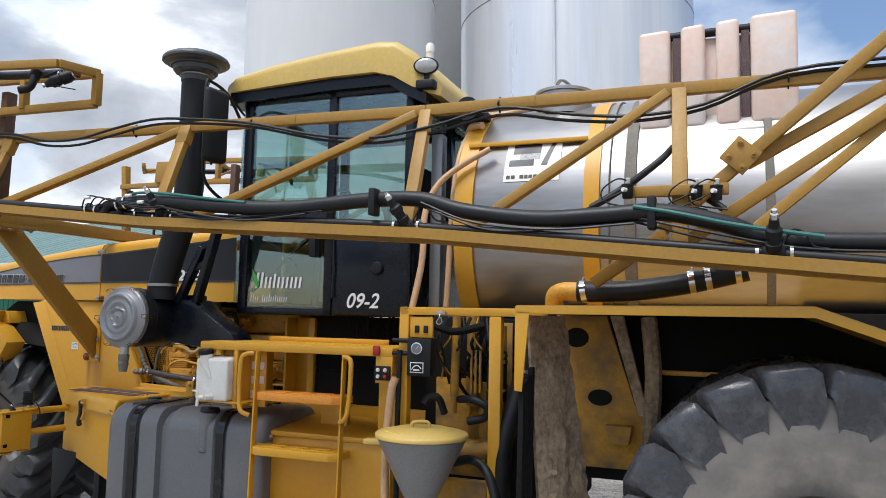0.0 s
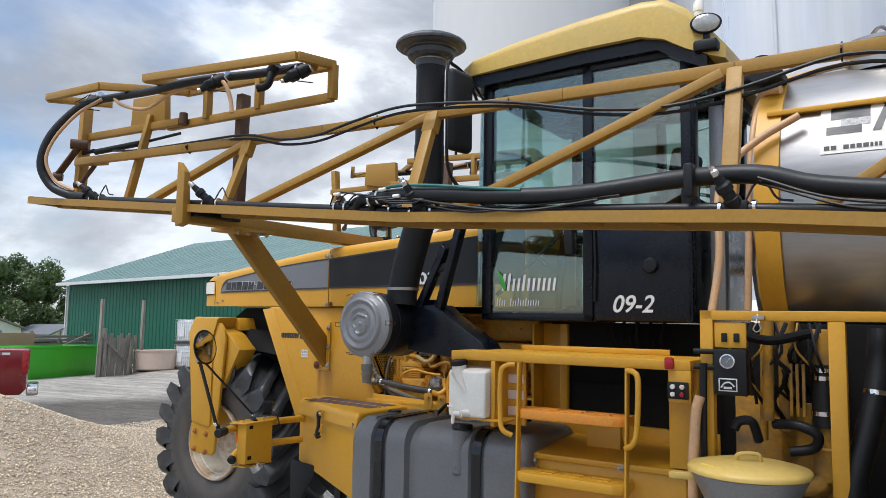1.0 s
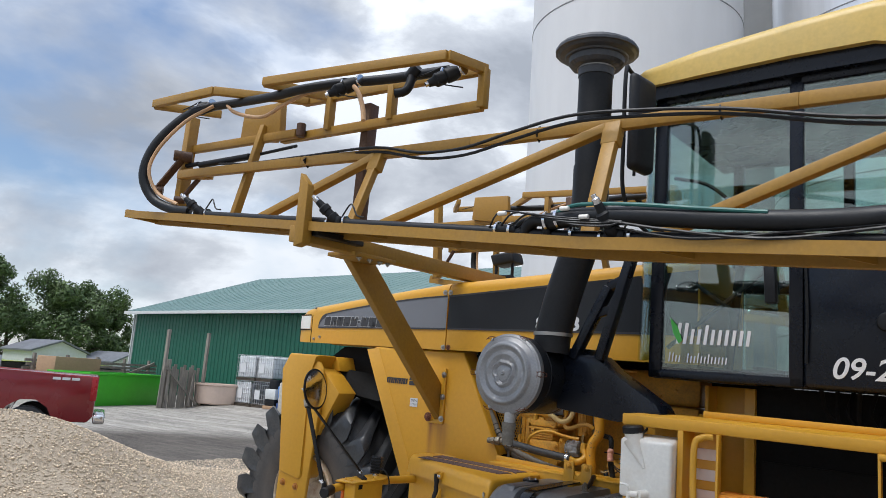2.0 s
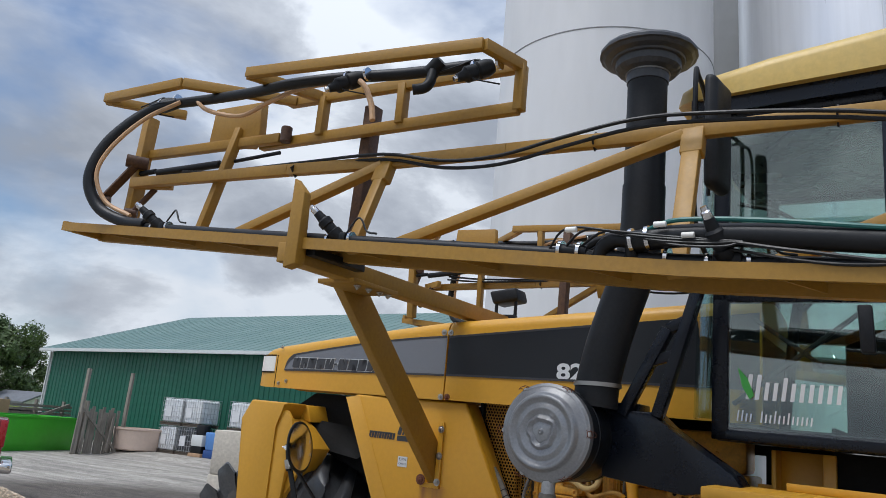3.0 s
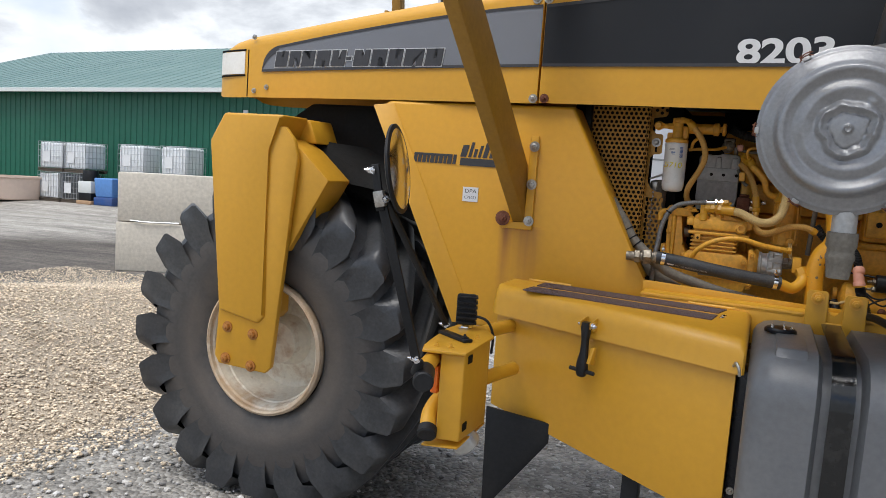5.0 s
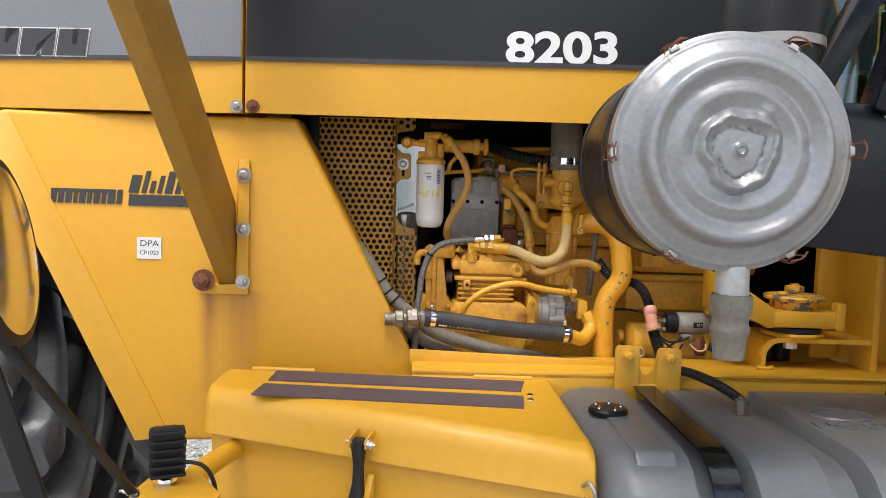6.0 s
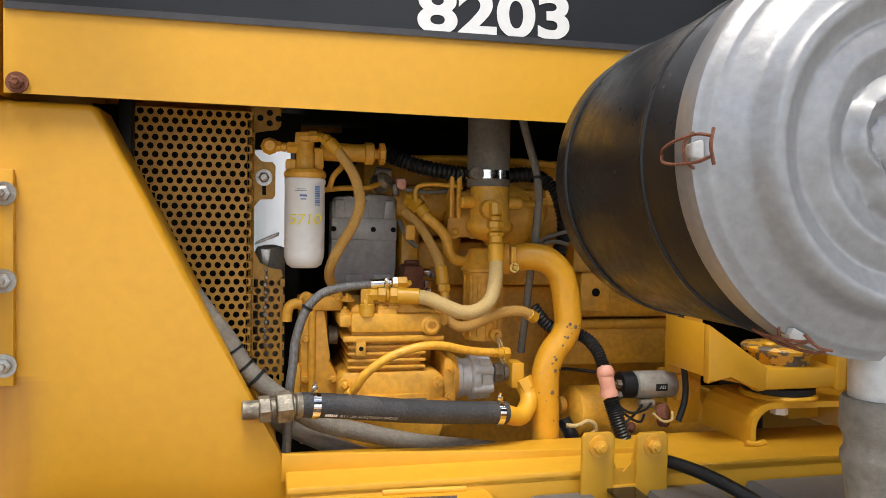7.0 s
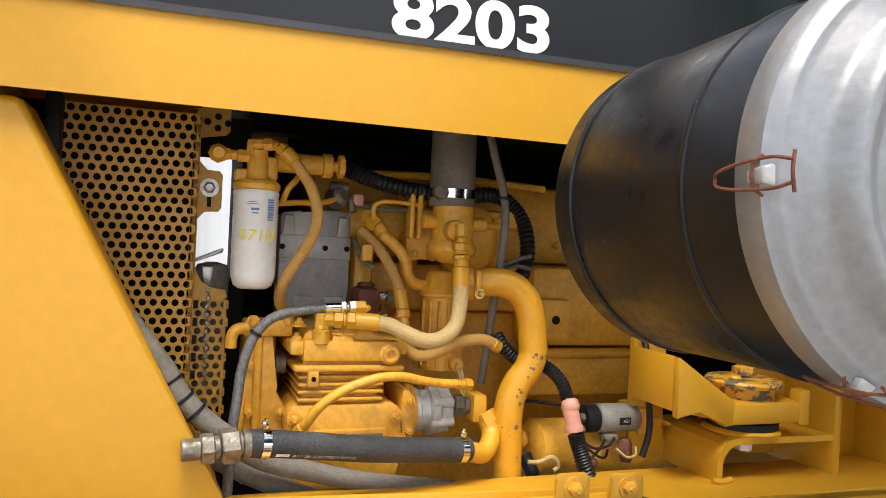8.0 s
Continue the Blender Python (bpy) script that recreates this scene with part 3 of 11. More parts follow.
# maker's mark on the front stripe, as plain slanted blocks with a cut in each, and the model number on the rear one
x = -1.473
for i, (w, tall) in enumerate(((0.098, 1), (0.088, 1), (0.098, 1), (0.102, 1), (0.098, 1), (0.044, 0.22), (0.108, 1), (0.100, 1), (0.094, 1), (0.118, 1), (0.104, 1))):
    for grow, mt, off in ((0.0035, DECALW, 0.0065), (0.0, DECALK, 0.009)):
        bm = B()
        m = facing((x, hood_side(x) - off, 2.175 + (0.030 if tall < 1 else 0)), V(x + w, hood_side(x + w), 0) - V(x, hood_side(x), 0), (0, 0, 1))
        h = 0.080 * tall
        cw, c0 = (0.16 * w, 0.42 * w) if tall == 1 else (0.0, 0.0)
        u1 = w - 0.012
        deep = h * (0.55 if i % 3 else 0.36)
        out = [(0, 0), (u1, 0), (u1, h), (0, h)]
        if cw:
            cut_in = [(c0 + cw, 0), (c0 + cw, deep), (c0, deep), (c0, 0)] if i % 2 else [(c0, h), (c0, h - deep), (c0 + cw, h - deep), (c0 + cw, h)]
            out = [(0, 0)] + (cut_in[::-1] if i % 2 else []) + [(u1, 0), (u1, h)] + ([] if i % 2 else cut_in[::-1]) + [(0, h)]
        mid = (u1 / 2, h / 2)
        pts = []
        for u, v in out:
            inner = cw and c0 - 1e-6 <= u <= c0 + cw + 1e-6
            du = (-grow if abs(u - c0) > 1e-6 else grow) if inner else (grow if u > mid[0] else -grow)
            pts.append((u + du * (-1 if inner and abs(u - c0) > 1e-6 else 1) * (0.6 if inner else 1), v + (grow if v > mid[1] else -grow)))
        bm.faces.new([bm.verts.new(m @ V(u + 0.16 * v, v, 0)) for u, v in pts])
        bmesh.ops.triangulate(bm, faces=bm.faces)
        P("word_mark", bm, mt, "dark slanted block of the maker's mark" if mt is DECALK else "", hood_front, 0)
    x += w - 0.0025
m_83 = facing((0.822, -0.0052, 2.194), (1, 0, 0.03), (0, 0, 1))
lettering("model_number", "8203", 0.092, m_83, DECALW, hood_rear, "white bold numerals 8203", 0.0004, 1.34, 0.0, 0.004)

# -- flank panel beside the front fork --
bm = B()
prism(bm, [(-0.758, 1.925), (-0.768, 1.960), (-0.758, 1.990), (-0.73, 2.010), (0.184, 2.010), (0.548, 1.294), (0.585, 1.205), (0.585, 0.98), (-0.235, 0.98)], "y", 0.030, 0.075, 0.018, 3)
flank = P("flank_panel", bm, FLANK, "yellow sloping flank panel with stickers and rust streaks")
bm = B()
hexa(bm, [(-0.300, -0.012, 0.99), (-0.205, 0.026, 0.99), (-0.200, 0.032, 0.99), (-0.292, -0.002, 0.99), (-0.790, -0.012, 1.985), (-0.700, 0.026, 2.0), (-0.695, 0.032, 2.0), (-0.782, -0.002, 1.985)], 0.002)
P("folded_edge", bm, YELLOW, "", flank)
bm = B()
prism(bm, [(0.162, 2.010), (0.180, 2.010), (0.543, 1.294), (0.524, 1.294)], "y", 0.07, 0.20, 0.003)
P("inner_flange", bm, YELLOW, "", flank)
prism(bm := B(), [(-0.308, 1.559), (-0.232, 1.559), (-0.232, 1.626), (-0.308, 1.626)], "y", 0.0265, 0.0295)
tag = P("sticker", bm, DECALW, "small white sticker with dark lettering", flank, 0)
lettering("sticker_text", "DPA", 0.018, facing((-0.299, 0.0262, 1.599), (1, 0, 0), (0, 0, 1)), DECALK, tag, "", 0.0002, 1.2)
lettering("sticker_text", "CP1023", 0.013, facing((-0.299, 0.0262, 1.572), (1, 0, 0), (0, 0, 1)), DECALK, tag, "", 0.0002, 1.0)
m_flank = facing((-0.575, 0.0285, 1.727), (1, 0, 0), (0, 0, 1))
blocks("word_mark", [0.017, 0.017, 0.019, 0.012, 0.019, 0.014, 0.019, 0.014, 0.022, 0.016], 0.045, 0.0055, m_flank, DECALK, flank, "dark slanted mark", 0.12, 0.0015)
blocks("word_mark", [0.197], 0.011, 0.0, facing((-0.572, 0.0285, 1.761), (1, 0, 0), (0, 0, 1)), DECALK, flank, "", 0.12, 0.0018)
blocks("word_mark", [0.030, 0.014, 0.014, 0.013, 0.022, 0.016], 0.055, 0.010, facing((-0.335, 0.0285, 1.764), (1, 0, 0), (0, 0, 1)), DECALK, flank, "dark slanted mark", 0.25, 0.0015, (1, 1.25, 0.7, 1.0, 1.25, 0.8))
blocks("word_mark", [0.24], 0.034, 0.006, facing((-0.335, 0.0285, 1.724), (1, 0, 0), (0, 0, 1)), DECALK, flank, "dark bar under the mark", 0.1, 0.0015)
# far flank, frame rails, fork head and engine-bay backing
bm = B()
prism(bm, [(-0.775, 1.955), (-0.71, 2.012), (0.173, 2.012), (0.552, 1.205), (0.552, 0.98), (-0.235, 0.98)], "y", 0.87, 0.825, 0.012, 2)
P("far_flank_panel", bm, YELLOW)
bm = B()
prism(bm, [(0.56, 1.256), (1.40, 1.252), (1.56, 1.262), (1.75, 1.262), (1.95, 1.256), (2.35, 1.245), (7.4, 1.205), (7.4, 0.93), (0.56, 0.93)], "y", -0.10, -0.02, 0.006)
hexa(bm, [(0.56, -0.10, 1.236), (2.5, -0.10, 1.236), (2.5, 0.145, 1.236), (0.56, 0.145, 1.236), (0.56, -0.10, 1.262), (2.5, -0.10, 1.262), (2.5, 0.145, 1.258), (0.56, 0.145, 1.258)], 0.006)
hexa(bm, [(0.552, 0.0, 1.24), (1.40, 0.0, 1.24), (1.40, 0.012, 1.24), (0.552, 0.012, 1.24), (0.552, 0.0, 1.298), (1.40, 0.0, 1.268), (1.40, 0.012, 1.268), (0.552, 0.012, 1.298)], 0.002)
rail = P("frame_rail", bm, YELLOW, "welded yellow chassis rail under the engine")
bm = B()
box(bm, 0.47, 7.4, 0.92, 1.0, 0.93, 1.21, 0.006)
P("frame_rail", bm, YELLOW)
# fork head in near-black: the shadow beneath the hood is in its colour
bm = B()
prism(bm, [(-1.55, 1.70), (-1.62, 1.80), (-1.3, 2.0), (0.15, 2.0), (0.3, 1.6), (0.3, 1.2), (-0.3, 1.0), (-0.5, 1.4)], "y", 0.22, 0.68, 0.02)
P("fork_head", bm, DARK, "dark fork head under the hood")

# -- front fork: a bent box leg each side of the wheel --
for s in (0, 1):
    Y = (lambda y: y) if s == 0 else (lambda y: 0.9 - y)
    bm = B()
    leg = [(-1.615, 1.765), (-1.53, 1.905), (-1.17, 1.905), (-1.265, 1.735), (-1.235, 0.905), (-1.275, 0.865), (-1.52, 0.905)]
    prism(bm, leg, "y", Y(-0.20), Y(0.02), 0.014, 3)
    fork = P("fork_leg", bm, YELLOW, "yellow bent-plate front fork leg")
    bm = B()
    prism(bm, [(-1.545, 0.66), (-1.515, 0.62), (-1.225, 0.615), (-1.19, 0.65), (-1.135, 1.25), (-1.09, 1.70), (-1.115, 1.79), (-1.17, 1.85), (-1.40, 1.86), (-1.52, 1.0)], "y", Y(-0.185), Y(-0.155), 0.008)
    P("hub_plate", bm, YELLOW, "", fork)
    for x, z in ((-1.465, 0.82), (-1.305, 0.805), (-1.47, 0.655), (-1.31, 0.64)):
        bm = B()
        hexbolt(bm, (x, Y(-0.187), z), (0, -1 if s == 0 else 1, 0), 0.019, 0.02)
        P("hub_bolt", bm, BOLTO, "painted hub bolt, rust showing through", fork)
    bm = B()
    prism(bm, [(-1.20, 1.80), (-1.10, 1.745), (-0.935, 1.605), (-1.15, 1.24), (-1.22, 1.24)], "y", Y(-0.145), Y(0.06), 0.008)
    P("leg_gusset", bm, YELLOW, "", fork)
    bm = B()
    hexa(bm, [(-1.24, Y(0.08), 1.79), (-1.02, Y(0.06), 1.60), (-0.72, Y(0.1), 1.56), (-0.70, Y(0.3), 1.74), (-1.24, Y(0.1), 1.81), (-1.02, Y(0.08), 1.62), (-0.70, Y(0.12), 1.58), (-0.68, Y(0.32), 1.76)], 0.004)
    P("rubber_flap", bm, DARK, "black rubber mud flap", fork)
bm = B()
prism(bm, [(-1.60, 1.80), (-1.53, 1.90), (-1.17, 1.90), (-1.12, 1.78)], "y", 0.02, 0.88, 0.01)
P("fork_crown", bm, YELLOW)


# -- wheels --
def tyre_mesh(bm, c, R, y0, y1, rim, ground, lugs=22, depth=0.05, near=-1):
    """A wide tyre with slanting lugs; its foot is flattened on the ground."""
    w = y1 - y0
    prof = [(rim, 0.10), (rim + 0.02, 0.045), (rim + 0.10 * R, 0.012), (rim + (R - rim) * 0.55, 0.0), (R - 0.10, 0.02), (R - 0.05, 0.065), (R - 0.03, 0.13), (R - 0.02, 0.3), (R - 0.015, 0.5),
            (R - 0.02, 0.7), (R - 0.03, 0.87), (R - 0.05, 0.935), (R - 0.10, 0.98), (rim + (R - rim) * 0.55, 1.0), (rim + 0.10 * R, 0.988), (rim, 0.9)]
    n = 72
    rings = [[bm.verts.new((c[0] + r * math.cos(2 * math.pi * i / n), y0 + k * w, c[1] + r * math.sin(2 * math.pi * i / n))) for i in range(n)] for r, k in prof]
    for A, Q in zip(rings, rings[1:]):
        for i in range(n):
            bm.faces.new((A[i], A[(i + 1) % n], Q[(i + 1) % n], Q[i]))
    for v in bm.verts:
        if v.co.z < ground:
            v.co.z = ground + (v.co.z - ground) * 0.05
    return bm


def tyre_lugs(tyre, c, R, y0, y1, ground, lugs, depth, material, fat=1.0, reach=0.0, flare=0.03):
    """The slanting tread bars of a tyre, each a piece of its own."""
    w = y1 - y0
    step = 2 * math.pi / lugs
    for s in (0, 1):
        for i in range(lugs):
            a0 = (i + 0.5 * s) * step
            bm = B()
            rows = []
            for k, (v, r0, lift, hw) in enumerate(((0.004, R - 0.205, 0.0, 0.05), (-0.010, R - 0.13, 0.55, 0.088), (-0.008, R - 0.075, 0.95, 0.104), (0.035, R - 0.045, 1.0, 0.094), (0.12, R - 0.03, 0.75, 0.070), (0.30, R - 0.02, 0.45, 0.055), (0.53, R - 0.02, 0.38, 0.048))):
                sw = a0 + (v + 0.02) * 1.05 + 0.012 * math.sin(7.3 * i + k)
                top = r0 + 0.02 + depth * lift
                hw *= fat
                r0 -= reach if k == 0 else 0.0
                y = y0 + v * w if s == 0 else y1 - v * w
                row = []
                for dr, da in ((r0 - 0.02, -hw - flare), (top - 0.012 * lift, -hw - 0.006), (top, -hw + 0.014), (top, hw - 0.014), (top - 0.012 * lift, hw + 0.006), (r0 - 0.02, hw + flare)):
                    row.append(bm.verts.new((c[0] + dr * math.cos(sw + da), y, c[1] + dr * math.sin(sw + da))))
                rows.append(row)
            for A, Q in zip(rows, rows[1:]):
                for k in range(5):
                    bm.faces.new((A[k], A[k + 1], Q[k + 1], Q[k]))
            bm.faces.new(rows[0])
            bm.faces.new(rows[-1])
            for v in bm.verts:
                if v.co.z < ground:
                    v.co.z = ground + (v.co.z - ground) * 0.05
            part("tread_lug", bm, material, tyre, "", 50)


bm = tyre_mesh(B(), (-1.32, 0.715), 0.825, -0.11, 1.01, 0.345, GZ, 21, 0.052)
front_tyre = P("front_tyre", bm, SIDEWALL, "wide black front tyre with chunky lugs and dusty sidewall", smooth=30)
tyre_lugs(front_tyre, (-1.32, 0.715), 0.825, -0.11, 1.01, GZ, 20, 0.074, RUBBER, 0.68, 0.04, 0.055)
bm = B()
lathe(bm, [(0.352, 0.03), (0.362, 0.0), (0.358, -0.024), (0.345, -0.034), (0.336, -0.026), (0.332, -0.008), (0.322, 0.0), (0.316, 0.02), (0.310, 0.055), (0.302, 0.06), (0.297, 0.10), (0.285, 0.20), (0.268, 0.235), (0.24, 0.245), (0.14, 0.225), (0.12, 0.16), (0.11, 0.12), (0.0, 0.12)], (-1.32, -0.07, 0.715), (0, 1, 0), 64, caps=False)
P("rim", bm, CREAM, "cream steel rim with rust at its edge", front_tyre, 30)
for y0, y1 in ((-1.42, -0.42), (1.32, 2.32)):
    bm = tyre_mesh(B(), (5.78, 0.84), 0.862, y0, y1, 0.30, GZ, 24, 0.045)
    rear = P("rear_tyre", bm, REARWALL, "wide black rear floater tyre with worn lugs", smooth=30)
    tyre_lugs(rear, (5.78, 0.84), 0.862, y0, y1, GZ, 19, 0.085, WORN, 1.2, 0.05)
    bm = B()
    lathe(bm, [(0.27, 0.05), (0.30, 0.06), (0.31, 0.07), (0.30, 0.09), (0.28, 0.14), (0.26, 0.18), (0.0, 0.2)], (5.78, y0 + 0.03 if y0 < 0 else y1 - 0.03, 0.84), (0, 1 if y0 < 0 else -1, 0), 40)
    P("rim", bm, MATBLK, "", rear, 30)
bm = B()
cyl(bm, (5.78, -1.2, 0.84), (5.78, 2.1, 0.84), 0.12)
box(bm, 5.4, 6.0, 0.2, 0.7, 0.6, 1.1, 0.03)
P("rear_axle", bm, ENGINE)

# -- toolbox with its lid --
bm = B()
BX = [(0.02, -0.300), (0.965, -0.69), (0.965, -0.11), (0.02, -0.11)]
hexa(bm, [(BX[0][0], BX[0][1], 0.735), (BX[1][0], BX[1][1], 0.61), (BX[2][0], BX[2][1], 0.62), (BX[3][0], BX[3][1], 0.735)] + [(x, y, 1.13) for x, y in BX], 0.006)
toolbox = P("toolbox", bm, YELLOW, "yellow steel toolbox with a hinged lid")
def lid_section(x, front, top, inset):
    r = 0.055
    ring = [(x, -0.10 - inset, 1.125), (x, -0.10 - inset, top - inset)]
    for k in range(7):
        a = radians(15 * k)
        ring.append((x, front + inset + r - r * math.sin(a), top - inset - r + r * math.cos(a)))
    return ring + [(x, front + inset - 0.012, 1.125), (x, front + inset + 0.01, 1.122)]


bm = B()
loft(bm, [lid_section(*q) for q in ((-0.002, -0.308, 1.246, 0.022), (0.006, -0.311, 1.246, 0.008), (0.022, -0.318, 1.246, 0.0), (0.965, -0.706, 1.234, 0.0), (0.981, -0.714, 1.234, 0.008), (0.988, -0.717, 1.234, 0.020))])
P("lid", bm, YELLOW, "", toolbox, 50)
bm = B()
tube(bm, [(0.955, -0.712, 1.15), (0.962, -0.735, 1.165), (0.972, -0.748, 1.15), (0.975, -0.744, 1.128)], 0.005, 8, 4)
P("lid_hook", bm, ZINC, "", toolbox)
bm = B()
box(bm, 0.968, 1.03, -0.64, -0.12, 0.40, 1.12, 0.004)
P("end_plate", bm, BLACK, "black plate between toolbox and fuel tank", toolbox)
for z in (0.56, 0.64, 0.72):
    bm = B()
    hexbolt(bm, (0.985, -0.642, z), (0, -1, 0), 0.008, 0.006)
    P("plate_bolt", bm, ZINC, "", toolbox)
for q in ([(0.160, -0.112), (0.897, -0.135), (0.873, -0.250), (0.157, -0.222)], [(0.154, -0.264), (0.873, -0.302), (0.860, -0.418), (0.145, -0.378)]):
    bm = B()
    hexa(bm, [(x, y, 1.2462 - 0.0128 * x) for x, y in q[::-1]] + [(x, y, 1.2505 - 0.0128 * x) for x, y in q[::-1]], 0.0)
    P("antislip_strip", bm, GRIP, "dark gritty anti-slip strip", toolbox, 0)
# draw latch: a rubber strap on a pivot with a crossbar grip, and the keeper it hooks on
al, n_box = V(0.924, -0.381, 0), V(-0.381, -0.924, 0)
base = V(0.452, -0.506, 1.15)
bm = B()
for k in (-1, 1):
    hexa(bm, [base + al * (k * 0.022 + u) + n_box * d + V(0, 0, z) for d, u, z in ((-0.01, -0.003, -0.005), (-0.01, 0.003, -0.005), (0.034, 0.003, 0.012), (0.034, -0.003, 0.012), (-0.01, -0.003, 0.05), (-0.01, 0.003, 0.05), (0.034, 0.003, 0.036), (0.034, -0.003, 0.036))], 0.002)
P("latch_bracket", bm, YELLOW, "", toolbox)
bm = B()
cyl(bm, base + al * -0.034 + n_box * 0.024 + V(0, 0, 0.024), base + al * 0.036 + n_box * 0.024 + V(0, 0, 0.024), 0.006, n=10)
hexbolt(bm, base + al * 0.028 + n_box * 0.024 + V(0, 0, 0.024), al, 0.009, 0.008)
P("pivot_bolt", bm, CHROME, "", toolbox)
bm = B()
rows = ((0.034, 0.014, 0.016), (0.012, 0.017, 0.018), (-0.03, 0.012, 0.013), (-0.075, 0.0135, 0.013), (-0.110, 0.019, 0.016), (-0.135, 0.021, 0.018), (-0.160, 0.018, 0.016), (-0.168, 0.012, 0.010))
rings = []
for z, hw, hd in rows:
    o = base + n_box * (0.024 if z > -0.1 else 0.03) + V(0, 0, z)
    rings.append([bm.verts.new(o + al * hw * math.copysign(abs(math.cos(a)) ** 0.6, math.cos(a)) + n_box * hd * math.copysign(abs(math.sin(a)) ** 0.6, math.sin(a))) for a in (2 * math.pi * k / 16 for k in range(16))])
for A, Q in zip(rings, rings[1:]):
    for k in range(16):
        bm.faces.new((A[k], A[(k + 1) % 16], Q[(k + 1) % 16], Q[k]))
bm.faces.new(rings[0])
bm.faces.new(rings[-1])
latch = P("draw_latch", bm, HOSE, "black rubber draw latch", toolbox, 60)
bm = B()
cyl(bm, base + al * -0.055 + n_box * 0.03 + V(0, 0, -0.146), base + al * 0.055 + n_box * 0.03 + V(0, 0, -0.146), 0.0075, n=10, chamfer=0.003)
P("grip_bar", bm, HOSE, "", latch)
bm = B()
hexa(bm, [base + al * u + n_box * d + V(0, 0, z) for u, d, z in ((0.018, 0.0, -0.125), (0.034, 0.0, -0.125), (0.034, 0.034, -0.115), (0.018, 0.034, -0.115), (0.018, 0.0, -0.055), (0.034, 0.0, -0.055), (0.034, 0.012, -0.06), (0.018, 0.012, -0.06))], 0.003)
P("latch_keeper", bm, YELLOW, "", toolbox)
for u, l in ((0.085, 0.185), (0.75, 0.175)):
    bm = B()
    cyl(bm, (u, -0.098, 1.249 - 0.0128 * u), (u + l, -0.098, 1.249 - 0.0128 * (u + l)), 0.008, n=10)
    P("hinge", bm, YELLOW, "", toolbox)
for dx, dy in ((0.895, -0.275), (0.89, -0.325)):
    bm = B()
    lathe(bm, [(0.011, 0), (0.010, 0.003), (0.005, 0.006), (0, 0.0065)], (dx, dy, 1.233), (0, 0, 1), 12)
    P("rivet", bm, CHROME, "", toolbox)
bm = B()
prism(bm, [(0.045, 0.76), (0.055, 0.36), (0.075, 0.34), (0.31, 0.66), (0.31, 0.74)], "y", -0.42, -0.405, 0.003)
P("mud_flap", bm, MATBLK, "black rubber flap under the toolbox", toolbox)
bm = B()
box(bm, 0.62, 0.68, -0.52, -0.44, 0.36, 0.655, 0.004)
P("box_bracket", bm, MATBLK, "", toolbox)

# -- outrigger box with mirror and work lamp in front of the toolbox --
bm = B()
tube(bm, [(0.10, -0.30, 1.085), (0.05, -0.52, 1.085), (0.035, -0.80, 1.085), (0.055, -1.04, 1.08), (0.115, -1.215, 1.072)], 0.027, 14)
outrig = P("outrigger_tube", bm, YELLOW, "yellow bent outrigger tube carrying a lamp box and mirror")
bm = B()
tube(bm, [(0.14, -0.40, 0.93), (0.09, -0.62, 0.93), (0.045, -0.86, 0.925), (0.045, -0.98, 0.895), (0.066, -1.045, 0.853)], 0.027, 14)
P("lower_tube", bm, YELLOW, "", outrig)
for p, q in (((0.085, -1.14, 1.076), (0.126, -1.24, 1.070)), ((0.062, -1.035, 0.860), (0.072, -1.065, 0.842))):
    bm = B()
    cyl(bm, p, q, 0.032, n=20, chamfer=0.005)
    P("end_cap", bm, MATBLK, "black plastic end cap", outrig)
BOXP = [(0.086, -1.026), (0.164, -1.008), (0.150, -0.728), (0.060, -0.74)]
bm = B()
hexa(bm, [(x, y, z) for (x, y), z in zip(BOXP, (0.822, 0.820, 0.802, 0.802))] + [(x, y, 1.112) for x, y in BOXP], 0.007, 3)
lamp_box = P("lamp_box", bm, YELLOW, "yellow folded lamp box", outrig)
for p in ((0.1625, -0.975, 1.075), (0.1625, -0.985, 0.850)):
    bm = B()
    box(bm, p[0] - 0.001, p[0] + 0.0025, p[1], p[1] + 0.035, p[2], p[2] + 0.026, 0.0)
    part("square_hole", bm, DARK, lamp_box)
bm = B()
prism(bm, [(0.000, -0.92), (0.012, -1.00), (0.035, -1.06), (0.085, -1.045), (0.172, -1.022), (0.160, -0.722), (0.080, -0.60), (-0.02, -0.58), (-0.03, -0.72)], "z", 1.112, 1.122, 0.003)
box_lid = P("box_lid", bm, YELLOW, "", outrig)
bm = B()
prism(bm, [(0.045, -1.04), (0.16, -1.01), (0.148, -0.72), (0.045, -0.73)], "z", 0.796, 0.803, 0.002)
P("box_floor", bm, YELLOW, "", outrig)
for x, y in ((0.125, -0.80), (0.10, -0.98), (0.055, -0.99)):
    bm = B()
    hexbolt(bm, (x, y, 1.121), (0, 0, 1), 0.007, 0.006)
    part("lid_bolt", bm, YELLOW, box_lid)
bm = B()
beam(bm, (-0.01, -0.80, 1.128), (0.125, -0.885, 1.128), 0.036, 0.012, 0.003)
hexbolt(bm, (0.105, -0.872, 1.133), (0, 0, 1), 0.009, 0.006)
P("rod_foot", bm, MATBLK, "", outrig)
bm = B()
box(bm, 0.052, 0.078, -1.02, -0.95, 0.97, 1.06, 0.006)
P("marker_lamp", bm, AMBER, "amber marker lamp", outrig)
bm = B()
cyl(bm, (0.11, -0.87, 0.80), (0.13, -0.84, 0.755), 0.045, 0.052, 20, 0.006)
P("down_lamp", bm, LAMPGLASS, "clear ribbed lamp under the box", outrig)
